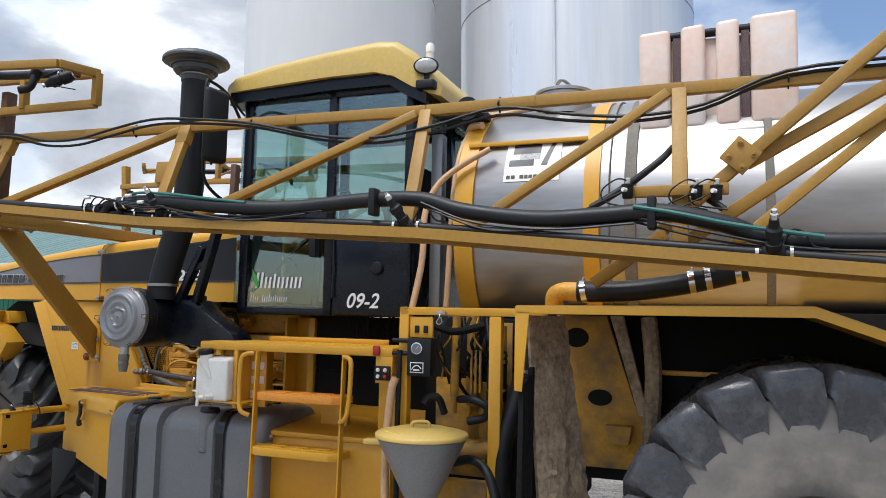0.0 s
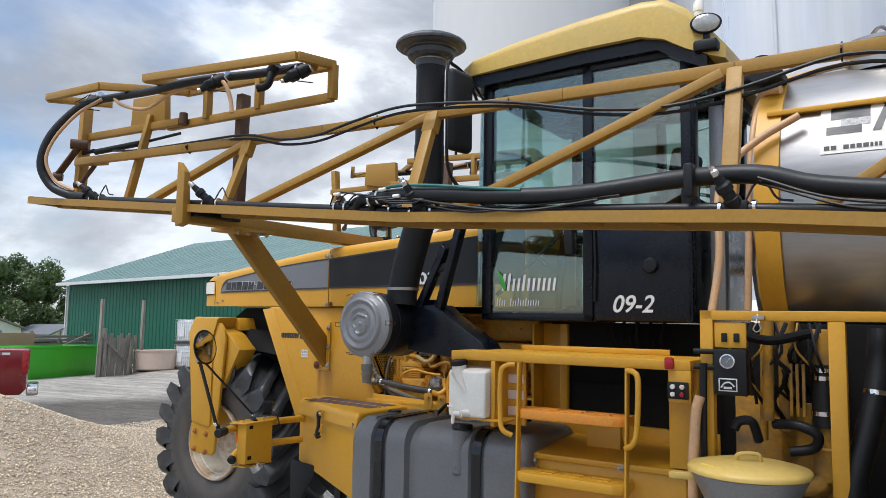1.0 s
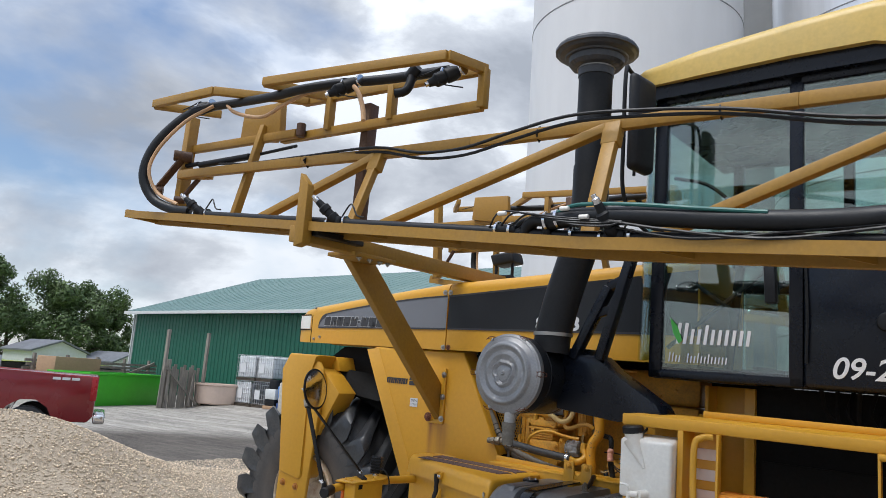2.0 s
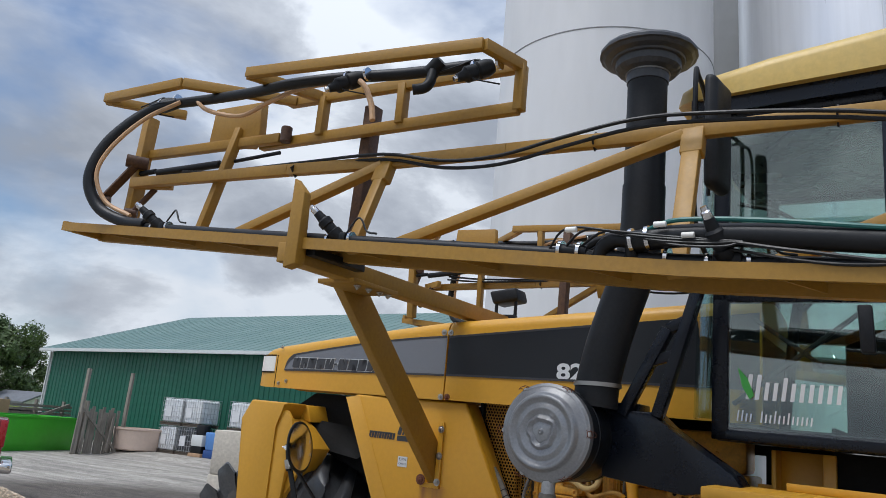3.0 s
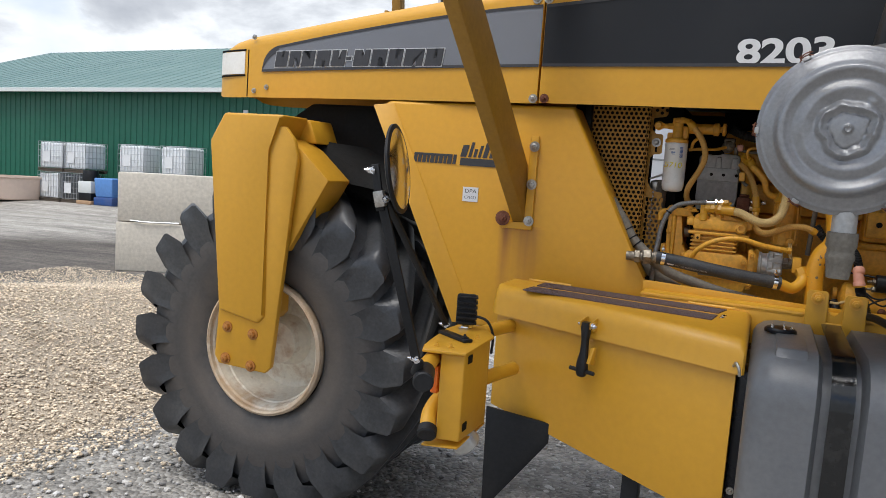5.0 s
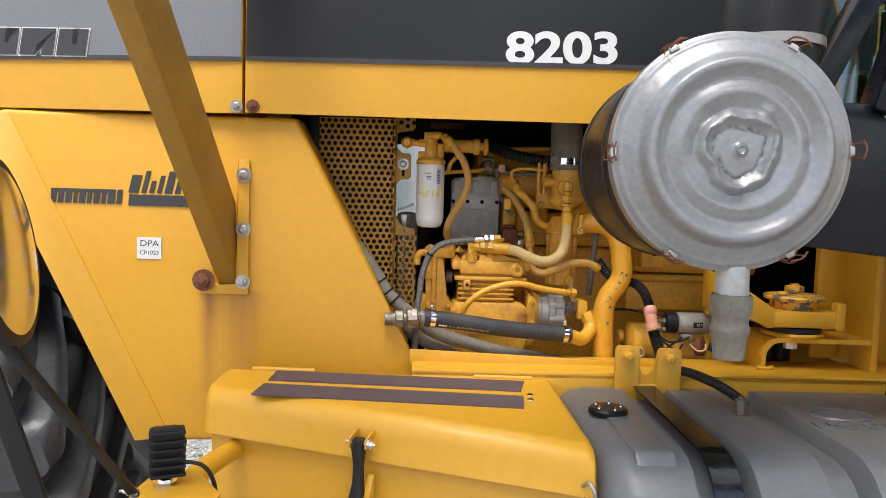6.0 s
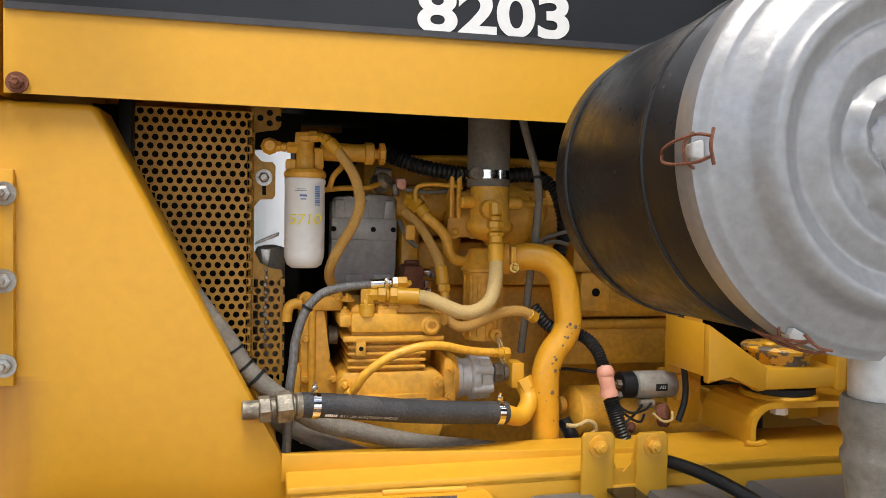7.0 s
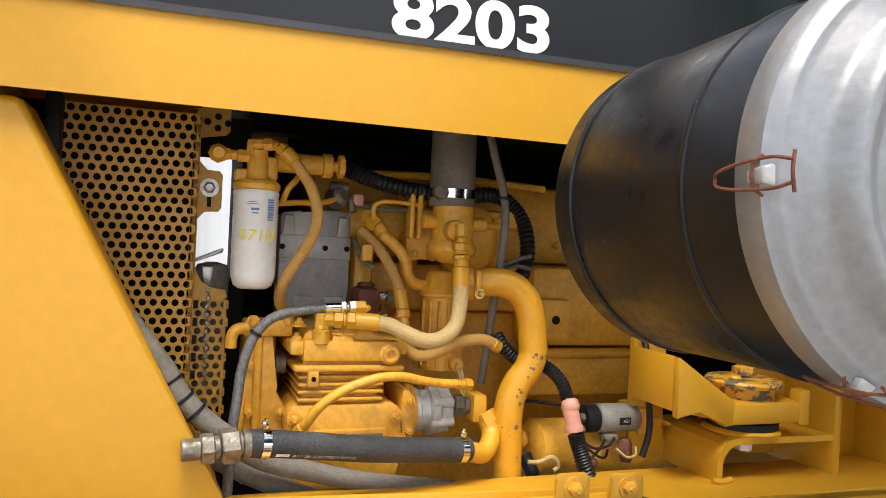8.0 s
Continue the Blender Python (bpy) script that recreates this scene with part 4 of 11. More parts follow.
# work lamp on its stud
LC = V(0.022, -0.665, 1.195)
lx, ly = V(0.93, 0.37, 0) * 0.82, V(-0.37, 0.93, 0) * 0.85
bm = B()
hexa(bm, [LC + lx * u + ly * v + V(0, 0, w) for u, v, w in ((-0.045, -0.03, -0.06), (0.045, -0.03, -0.06), (0.035, 0.03, -0.05), (-0.035, 0.03, -0.05), (-0.045, -0.03, 0.06), (0.045, -0.03, 0.06), (0.035, 0.03, 0.05), (-0.035, 0.03, 0.05))], 0.008)
lamp = P("work_lamp", bm, MATBLK, "black finned work lamp", outrig)
for k in range(6):
    bm = B()
    hexa(bm, [LC + lx * u + ly * v + V(0, 0, -0.052 + 0.019 * k + w) for w in (0, 0.007) for u, v in ((-0.040, -0.045), (0.050, -0.045), (0.050, 0.02), (-0.040, 0.02))], 0.002)
    part("cooling_fin", bm, MATBLK, lamp)
bm = B()
cyl(bm, LC + V(0, 0, -0.078), LC + V(0, 0, -0.055), 0.010, n=10)
hexbolt(bm, LC + V(0, 0, -0.073), (0, 0, 1), 0.016, 0.008)
part("lamp_stud", bm, CHROME, lamp)
bm = B()
tube(bm, [LC + V(0.035, -0.01, -0.02), LC + V(0.085, 0.0, -0.035), LC + V(0.105, 0.02, -0.09), LC + V(0.10, 0.03, -0.16)], 0.005, 8)
part("lamp_cable", bm, HOSE, lamp)
# mirror on two flat bars
MC, MN = V(0.030, -1.315, 1.690), V(0.95, 0.225, 0.145).normalized()
bm = B()
beam(bm, (0.098, -1.232, 1.125), (0.0, -1.332, 1.60), 0.030, 0.010, 0.003, (0, 1, 0))
beam(bm, (0.0, -1.334, 1.57), (-0.022, -1.342, 1.70), 0.026, 0.010, 0.003, (0, 1, 0))
arm = P("mirror_arm", bm, MATBLK, "black steel mirror arm, paint chipped", outrig)
bm = B()
beam(bm, (0.004, -0.795, 1.145), (0.004, -1.325, 1.612), 0.022, 0.010, 0.003, (0, 0, 1))
P("stay_bar", bm, MATBLK, "", outrig)
bm = B()
beam(bm, (0.006, -1.342, 1.582), (-0.004, -1.346, 1.626), 0.032, 0.018, 0.003, (0, 1, 0))
part("clamp", bm, ZINC, arm)
for p in ((-0.026, -1.345, 1.682), (0.02, -1.345, 1.605), (0.10, -1.24, 1.135), (0.004, -0.80, 1.152)):
    bm = B()
    hexbolt(bm, p, (0.6, -0.8, 0.1), 0.007, 0.010)
    hexbolt(bm, V(p) - V(0.014, -0.008, 0.0), (-0.9, -0.3, 0.1), 0.006, 0.009)
    part("arm_bolt", bm, CHROME, arm)
bm = B()
cyl(bm, (0.085, -1.20, 1.085), (0.105, -1.225, 1.13), 0.02, 0.012, 12, 0.003)
part("arm_lug", bm, MATBLK, arm)
bm = B()
lathe(bm, [(0.0, -0.022), (0.02, -0.022), (0.03, -0.012), (0.07, -0.009), (0.112, -0.003), (0.126, 0.003), (0.127, 0.010), (0.119, 0.013)], MC, MN, 36)
mirr = P("convex_mirror", bm, MATBLK, "round convex blind-spot mirror", outrig, 50)
bm = B()
lathe(bm, [(0.0, 0.023), (0.045, 0.0215), (0.085, 0.018), (0.119, 0.012)], MC, MN, 36)
part("mirror_glass", bm, MIRROR, mirr, "", 60)

# -- fuel tank --
bm = B()
TX0, TX1, TY0, TY1, TZ0, TZ1 = 0.998, 2.40, -0.80, -0.08, 0.33, 1.222
profile = ((TX0, 0.05), (1.010, 0.026), (1.035, 0.008), (1.075, 0.0), (1.190, 0.0), (1.206, 0.034), (1.310, 0.034), (1.326, 0.0), (1.482, 0.0), (1.498, 0.040), (1.572, 0.040), (1.590, 0.0),
           (1.985, 0.0), (2.0, 0.020), (2.09, 0.020), (2.105, 0.0), (2.325, 0.0), (2.365, 0.008), (2.39, 0.026), (TX1, 0.05))
secs = []
for x, inset in profile:
    y0, y1, z0, z1, r = TY0 + inset, TY1 - inset * 0.6, TZ0 + inset, TZ1 - inset * 0.9, 0.15
    ring = []
    for cx, cz, a0, r in ((y0 + r, z1 - r, 180, r), (y1 - 0.05, z1 - 0.05, 90, 0.05), (y1 - 0.05, z0 + 0.05, 0, 0.05), (y0 + r, z0 + r, 270, r)):
        for k in range(6):
            a = radians(a0 - k * 18)
            ring.append((x, cx + r * math.cos(a), cz + r * math.sin(a)))
    secs.append(ring)
rings = [[bm.verts.new(p) for p in s] for s in secs]
for A, Q in zip(rings, rings[1:]):
    for i in range(len(A)):
        bm.faces.new((A[i], A[(i + 1) % len(A)], Q[(i + 1) % len(A)], Q[i]))
bm.faces.new(rings[0])
bm.faces.new(rings[-1])
hexa(bm, [(1.065, -0.765, 1.150), (1.165, -0.765, 1.150), (1.165, -0.42, 1.10), (1.065, -0.42, 1.10), (1.07, -0.70, TZ1 + 0.006), (1.16, -0.70, TZ1 + 0.006), (1.16, -0.42, TZ1 + 0.006), (1.07, -0.42, TZ1 + 0.006)], 0.008, 2)
fuel = P("fuel_tank", bm, TANKPL, "ribbed dark grey plastic fuel tank held by black straps", smooth=40)
for xs in (1.258, 2.045):
    bm = B()
    path = [(TY1 + 0.004, 1.0), (TY1 + 0.004, TZ1 - 0.05), (TY1 - 0.03, TZ1 + 0.004)]
    path += [(TY0 + 0.155 - 0.151 * math.sin(radians(15 * k)), TZ1 - 0.155 + 0.151 * math.cos(radians(15 * k))) for k in range(7)]
    path += [(TY0 + 0.155 - 0.151 * math.cos(radians(15 * k)), TZ0 + 0.155 - 0.151 * math.sin(radians(15 * k))) for k in range(7)]
    rings = []
    for y, z in path:
        n = (V(0, y, z) - V(0, -0.44, 0.776)).normalized() * 0.008
        rings.append([bm.verts.new((xs + u, y + n.y * v, z + n.z * v)) for u, v in ((-0.032, 0), (0.032, 0), (0.032, 1), (-0.032, 1))])
    for A, Q in zip(rings, rings[1:]):
        for k in range(4):
            bm.faces.new((A[k], A[(k + 1) % 4], Q[(k + 1) % 4], Q[k]))
    bm.faces.new(rings[0])
    bm.faces.new(rings[-1])
    P("strap", bm, GLOSSBLK, "shiny black steel tank strap", fuel)
bm = B()
lathe(bm, [(0.052, 0), (0.052, 0.010), (0.045, 0.016), (0.0, 0.018)], (1.085, -0.395, TZ1 + 0.002), (0, 0, 1), 24)
bolts = [B() for k in range(5)]
for k in range(5):
    a = k * 2 * math.pi / 5
    hexbolt(bolts[k], (1.085 + 0.034 * math.cos(a), -0.395 + 0.034 * math.sin(a), TZ1 + 0.014), (0, 0, 1), 0.005, 0.004, False)
sender = P("sender_cap", bm, BLACK, "black bolted sender cap", fuel)
for b in bolts:
    part("cap_bolt", b, CHROME, sender)
bm = B()
tube(bm, [(1.335, -0.02, 1.20), (1.35, -0.06, 1.262), (1.385, -0.14, 1.278), (1.425, -0.24, 1.272), (1.452, -0.32, 1.258), (1.460, -0.365, 1.248)], 0.014, 10)
P("vent_hose", bm, HOSE, "black breather hose", fuel)
bm = B()
hexbolt(bm, (1.448, -0.375, TZ1 - 0.002), (0, 0, 1), 0.017, 0.042)
P("vent_fitting", bm, DULL, "", fuel)
bm = B()
tube(bm, [(1.722 + 0.080 * math.cos(a * math.pi / 8), -0.365 + 0.055 * math.sin(a * math.pi / 8), TZ1 + 0.001) for a in range(17)], 0.005, 5, 1)
P("moulded_emblem", bm, TANKPL, "", fuel)
lettering("moulded_text", "NO STEP", 0.05, facing((1.597, -0.490, TZ1 - 0.002), (1, 0, 0), (0, 1, 0)), TANKPL, fuel, "moulded words NO STEP", 0.006)
bm = B()
cyl(bm, (1.90, -0.775, 0.93), (1.90, -0.735, 1.21), 0.045, 0.064, 24, 0.01)
neck = P("filler_neck", bm, TANKPL, "", fuel)
bm = B()
cyl(bm, (1.90, -0.735, 1.21), (1.90, -0.732, 1.248), 0.070, 0.066, 24, 0.006)
P("filler_cap", bm, MATBLK, "black filler cap", fuel)
bm = B()
box(bm, 1.0, 2.42, -0.75, -0.12, 0.27, 0.32, 0.006)
P("tank_cradle", bm, YELLOW, "", fuel)

# -- air cleaner, intake stack --
CN = V(1.172, -0.932, 1.882)
AX = V(0.04, 1.0, -0.02).normalized()
bm = B()
lathe(bm, [(0.0, 0.07), (0.219, 0.07), (0.222, 0.075), (0.222, 0.485), (0.216, 0.50), (0.17, 0.51), (0.0, 0.51)], CN, AX, 64)
canister = P("air_cleaner", bm, SCUFFED, "black round air cleaner canister with a grey cast cap")
CAP_R = (0.0, 0.006, 0.009, 0.014, 0.046, 0.050, 0.054, 0.060, 0.070, 0.078, 0.088, 0.104, 0.118, 0.132, 0.146, 0.160, 0.172, 0.182, 0.190, 0.198, 0.230, 0.234, 0.238)
CAP_H = (0.004, 0.004, 0.000, 0.010, 0.013, 0.018, 0.013, 0.011, 0.001, 0.007, 0.017, 0.011, 0.005, 0.010, 0.016, 0.009, 0.001, 0.001, 0.011, 0.026, 0.044, 0.043, 0.047)
CAP_K = 0.928


def cap_face(a, r):
    """The pressed face: concentric ridges, the inner ones knocked out of round."""
    r /= CAP_K
    k = max(0.0, 1 - abs(r - 0.066) / 0.045)
    k = k * k * (3 - 2 * k)
    dr = k * (0.007 * math.cos(3 * (a - 1.57)) + 0.003 * math.sin(5 * a + 2.0) + 0.002 * math.sin(9 * a))
    h = float(np.interp(r + dr, CAP_R, CAP_H))
    for da, rad, deep, wide in ((0.98, 0.092, -0.007, 0.012), (4.6, 0.080, -0.006, 0.010), (2.2, 0.09, 0.003, 0.02), (5.6, 0.15, -0.003, 0.03), (3.5, 0.13, 0.003, 0.03), (0.1, 0.14, 0.004, 0.012), (2.45, 0.115, 0.003, 0.02)):
        q = (r * math.cos(a) - rad * math.cos(da)) ** 2 + (r * math.sin(a) - rad * math.sin(da)) ** 2
        h += deep * math.exp(-q / wide ** 2)
    return h


bm = B()
face = [(0.0, cap_face(0, 0))] + [(0.004 * CAP_K * i, 0.0) for i in range(1, 60)]
side = [(0.223, 0.052), (0.230, 0.055), (0.231, 0.088), (0.222, 0.096)]
lathe(bm, face + side, CN - AX * 0.005, AX, 96, lambda a, r, h: cap_face(a, r) if r < 0.221 else 0.0)
P("end_cap", bm, GREYCAP, "dented grey cast end cap with concentric ridges", canister, 55)
d_, s_, u_ = frame_of(AX)
for k in range(6):
    bm, bm2 = B(), B()
    a = radians(60 * k + 2)
    r = s_ * math.cos(a) + u_ * math.sin(a)
    tng = d_.cross(r)
    o = CN + r * 0.2215 - d_ * 0.062
    hexa(bm2, [o + d_ * z + tng * t + r * h for z, t, h in ((0.100, -0.011, 0.000), (0.100, 0.011, 0.000), (0.134, 0.009, 0.000), (0.134, -0.009, 0.000), (0.104, -0.008, 0.012), (0.104, 0.008, 0.012), (0.128, 0.006, 0.010), (0.128, -0.006, 0.010))], 0.003)
    tube(bm, [o + d_ * z + tng * t + r * h for z, t, h in ((0.068, -0.010, 0.012), (0.09, -0.014, 0.016), (0.135, -0.012, 0.015), (0.168, -0.007, 0.011), (0.174, 0.0, 0.009), (0.168, 0.007, 0.011), (0.135, 0.012, 0.015), (0.09, 0.014, 0.016), (0.068, 0.010, 0.012))], 0.0018, 6, 4)
    tube(bm, [o + d_ * z + tng * t + r * h for z, t, h in ((0.070, -0.018, 0.008), (0.067, 0.0, 0.013), (0.070, 0.018, 0.008))], 0.0018, 6, 3)
    tube(bm, [o + d_ * z + tng * t + r * h for z, t, h in ((0.112, -0.019, 0.005), (0.115, -0.009, 0.014), (0.115, 0.009, 0.014), (0.112, 0.019, 0.005))], 0.0018, 6, 3)
    P("clip_wire", bm, RUST, "rusty wire clip", canister)
    P("clip_plate", bm2, SILVER, "", canister)
for z in (0.18, 0.44):
    bm = B()
    lathe(bm, [(0.221, -0.005), (0.225, -0.003), (0.2255, 0.0), (0.225, 0.003), (0.221, 0.005)], CN + AX * z, AX, 64)
    P("body_bead", bm, SCUFFED, "", canister)
bm = B()
sp = CN + AX * 0.065 + V(0.022, 0, -0.178)
tube(bm, [sp + V(0.0, 0.06, 0.035), sp + V(0.0, 0.03, 0.01), sp + V(0.001, 0.008, -0.02), sp + V(0.001, 0, -0.125)], 0.032, 18, 6)
P("drain_elbow", bm, SILVER, "bare aluminium drain elbow", canister, 60)
bm = B()
lathe(bm, [(0.026, -0.098), (0.038, -0.098), (0.040, -0.103), (0.040, -0.136), (0.035, -0.144), (0.0345, -0.156), (0.038, -0.163), (0.038, -0.172), (0.035, -0.178), (0.029, -0.226), (0.024, -0.226), (0.0, -0.20)], sp, (0, 0, 1), 28)
P("dust_boot", bm, GREYHOSE, "grey rubber dust drain boot", canister)
bm = B()
tube(bm, [(1.33, -0.66, 2.02), (1.335, -0.655, 2.13), (1.37, -0.64, 2.32), (1.42, -0.63, 2.50), (1.485, -0.63, 2.70), (1.52, -0.63, 2.90), (1.525, -0.63, 3.15)], 0.108, 24, 8)
P("intake_elbow", bm, MATBLK, "black rubber intake elbow", canister)
bm = B()
cyl(bm, (1.525, -0.63, 3.0), (1.525, -0.63, 3.80), 0.103, n=28)
P("intake_pipe", bm, MATBLK, "tall black intake pipe with a mushroom cap", canister)
bm = B()
lathe(bm, [(0.0, 3.955), (0.11, 3.952), (0.165, 3.945), (0.168, 3.936), (0.22, 3.925), (0.258, 3.905), (0.270, 3.888), (0.270, 3.872), (0.255, 3.868), (0.240, 3.855), (0.205, 3.846), (0.200, 3.836), (0.182, 3.834), (0.178, 3.800), (0.150, 3.780), (0.112, 3.772), (0.108, 3.72)], (1.525, -0.63, 0), (0, 0, 1), 80)
for v in bm.verts:
    a = math.atan2(v.co.y + 0.63, v.co.x - 1.525)
    r = math.hypot(v.co.y + 0.63, v.co.x - 1.525)
    if r > 0.15:
        q = 0.94 + 0.006 * math.cos(20 * a)
        v.co.x, v.co.y = 1.525 + (v.co.x - 1.525) * q, -0.63 + (v.co.y + 0.63) * q
P("rain_cap", bm, CAPPL, "dark grey ribbed plastic mushroom cap", canister, 24)
for z, r in ((3.765, 0.112), (2.12, 0.113)):
    bm = B()
    lathe(bm, [(r, z), (r + 0.004, z), (r + 0.004, z + 0.02), (r, z + 0.02)], (1.525 if z > 3 else 1.335, -0.63 if z > 3 else -0.655, 0), (0, 0, 1), 28)
    P("hose_clamp", bm, STEEL, "", canister)
bm = B()
prism(bm, [(1.36, 1.70), (1.36, 2.02), (1.60, 2.02), (1.68, 1.95), (1.97, 1.77), (2.01, 1.71), (1.75, 1.66)], "y", -0.62, -0.40, 0.008)
prism(bm, [(1.25, 1.72), (1.25, 2.06), (1.50, 2.06), (1.50, 1.72)], "y", -0.50, -0.33, 0.008)
brk = P("cleaner_bracket", bm, BLACK, "dark plate bracket between air cleaner and cab")
bm = B()
beam(bm, (1.45, -0.60, 2.0), (1.66, -0.60, 2.42), 0.05, 0.07, 0.004, (0, 1, 0))
beam(bm, (1.62, -0.60, 2.0), (1.80, -0.60, 2.62), 0.05, 0.075, 0.004, (0, 1, 0))
beam(bm, (1.57, -0.60, 2.26), (1.71, -0.60, 2.30), 0.05, 0.04, 0.004, (0, 1, 0))
beam(bm, (1.66, -0.60, 2.42), (1.74, -0.60, 2.46), 0.05, 0.05, 0.004, (0, 1, 0))
P("stack_support", bm, BLACK, "", brk)

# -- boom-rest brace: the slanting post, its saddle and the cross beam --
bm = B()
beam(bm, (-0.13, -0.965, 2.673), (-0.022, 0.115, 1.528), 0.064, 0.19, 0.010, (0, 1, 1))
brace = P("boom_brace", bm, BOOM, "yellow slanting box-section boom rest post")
bm = B()
prism(bm, [(-0.108, 1.455), (0.042, 1.455), (0.042, 1.875), (0.007, 1.875), (0.007, 1.485), (-0.108, 1.485)], "y", 0.012, 0.028, 0.003)
P("foot_plate", bm, YELLOW, "", brace)
for z in (1.496, 1.66, 1.828):
    bm = B()
    hexbolt(bm, (0.026, 0.012, z), (0, -1, 0), 0.015, 0.012)
    P("foot_bolt", bm, ZINC, "", brace)
bm = B()
hexbolt(bm, (-0.093, 0.0, 1.50), (0, -1, 0), 0.022, 0.014)
P("foot_bolt", bm, RUST, "rusty foot bolt", brace)
for s in (0, 1):
    Y = (lambda y: y) if s == 0 else (lambda y: 0.9 - y)
    bm = B()
    prism(bm, [(-0.10, 2.56), (0.16, 2.56), (0.16, 2.585), (-0.10, 2.585)], "y", Y(-1.20), Y(-0.80), 0.003)
    P("saddle_plate", bm, BOOM, "", brace)
    bm = B()
    hexa(bm, [(0.085, Y(-1.66), 2.54), (0.165, Y(-1.66), 2.56), (0.165, Y(-1.59), 2.56), (0.085, Y(-1.59), 2.54), (0.085, Y(-1.66), 3.00), (0.165, Y(-1.66), 2.92), (0.165, Y(-1.61), 2.92), (0.085, Y(-1.61), 3.00)], 0.006)
    P("saddle_upright", bm, BOOM, "", brace)
bm = B()
box(bm, 0.15, 0.21, -1.58, -1.18, 2.615, 2.655, 0.006)
P("rest_pad", bm, MATBLK, "black rubber rest pad", brace)
for y in (-1.12, -1.02, -0.92, -0.84):
    bm = B()
    hexbolt(bm, (0.12, y, 2.555), (0, 0, -1), 0.013)
    P("saddle_bolt", bm, ZINC, "", brace)
bm = B()
beam(bm, (0.07, -1.64, 2.625), (0.07, 0.9 + 1.64, 2.625), 0.11, 0.10, 0.006)
P("cross_beam", bm, BOOM, "yellow cross beam over the hood", brace)
bm = B()
beam(bm, (-0.01, 0.9 + 0.98, 2.58), (0.0, 0.9, 1.50), 0.105, 0.15, 0.008, (0, -1, 1))
P("far_post", bm, BOOM, "", brace)
bm = B()
hexa(bm, [(-0.01, 0.62, 2.765), (0.20, 0.62, 2.80), (0.20, 0.80, 2.80), (-0.01, 0.80, 2.765), (-0.05, 0.62, 2.865), (0.17, 0.62, 2.895), (0.17, 0.80, 2.895), (-0.05, 0.80, 2.865)], 0.02, 3)
box(bm, 0.0, 0.02, 0.64, 0.66, 2.66, 2.80, 0.002)
box(bm, 0.15, 0.17, 0.66, 0.68, 2.66, 2.82, 0.002)
box(bm, 0.0, 0.17, 0.63, 0.69, 2.66, 2.69, 0.002)
flood = P("flood_lamp", bm, MATBLK, "black flood lamp on the cross beam")

# -- cab --
bm = B()
box(bm, 1.83, 3.28, -0.34, 1.24, 1.92, 1.99, 0.01)
cab = P("cab", bm, BLACK, "black operator cab with tinted glass and a yellow roof")
CY0, CY1 = -0.36, 1.26
for s, y in ((0, CY0), (1, CY1)):
    i = 0.07 if s == 0 else -0.07
    bm = B()
    for x0, x1, z0, z1 in ((1.81, 1.885, 1.925, 3.64), (2.575, 2.645, 1.925, 3.70), (1.81, 2.645, 1.925, 1.975), (1.81, 3.30, 3.58, 3.70), (3.22, 3.285, 1.925, 3.68), (1.81, 2.645, 2.60, 2.70)):
        box(bm, x0, x1, min(y, y + i), max(y, y + i), z0, z1, 0.008)
    P("side_frame", bm, BLACK, "", cab)
    bm = B()
    box(bm, 2.645, 3.285, min(y - 0.006, y + i), max(y + 0.006, y + i), 1.92, 2.62, 0.03, 3)
    P("side_panel", bm, BLACK, "glossy black lower side panel with white numerals", cab)
    for x0, x1, z0, z1 in ((1.885, 2.575, 1.975, 2.60), (1.885, 2.575, 2.70, 3.60), (2.645, 3.22, 2.62, 3.60)):
        bm = B()
        box(bm, x0, x1, y + i * 0.3 - 0.003, y + i * 0.3 + 0.003, z0, z1, 0)
        pane = P("side_window", bm, GLASS, "tinted cab side glass", cab, 0)
        pane.visible_shadow = False
bm = B()
pts = [(1.82, CY0 + 0.01), (1.745, CY0 + 0.035), (1.70, CY0 + 0.10), (1.65, CY0 + 0.38), (1.63, YC), (1.65, CY1 - 0.38), (1.70, CY1 - 0.10), (1.745, CY1 - 0.035), (1.82, CY1 - 0.01)]
rows = [[bm.verts.new((x + dx, y, z)) for x, y in pts] for z, dx in ((2.02, 0.0), (3.62, 0.03), (3.62, 0.038), (2.02, 0.008))]
for A, Q in zip(rows, rows[1:] + rows[:1]):
    for k in range(len(pts) - 1):
        bm.faces.new((A[k], A[k + 1], Q[k + 1], Q[k]))
for k in (0, -1):
    bm.faces.new([r[k] for r in rows])
ws = P("windshield", bm, GLASS, "curved tinted windshield", cab, 60)
ws.visible_shadow = False
bm = B()
box(bm, 3.24, 3.29, CY0 + 0.05, CY1 - 0.05, 1.93, 2.70, 0.01)
box(bm, 3.24, 3.29, CY0 + 0.05, CY1 - 0.05, 3.50, 3.68, 0.01)
for y in (CY0 + 0.05, YC - 0.05, CY1 - 0.15):
    box(bm, 3.24, 3.29, y, y + 0.1, 2.7, 3.5, 0.005)
P("rear_wall", bm, BLACK, "", cab)
bm = B()
secs = []
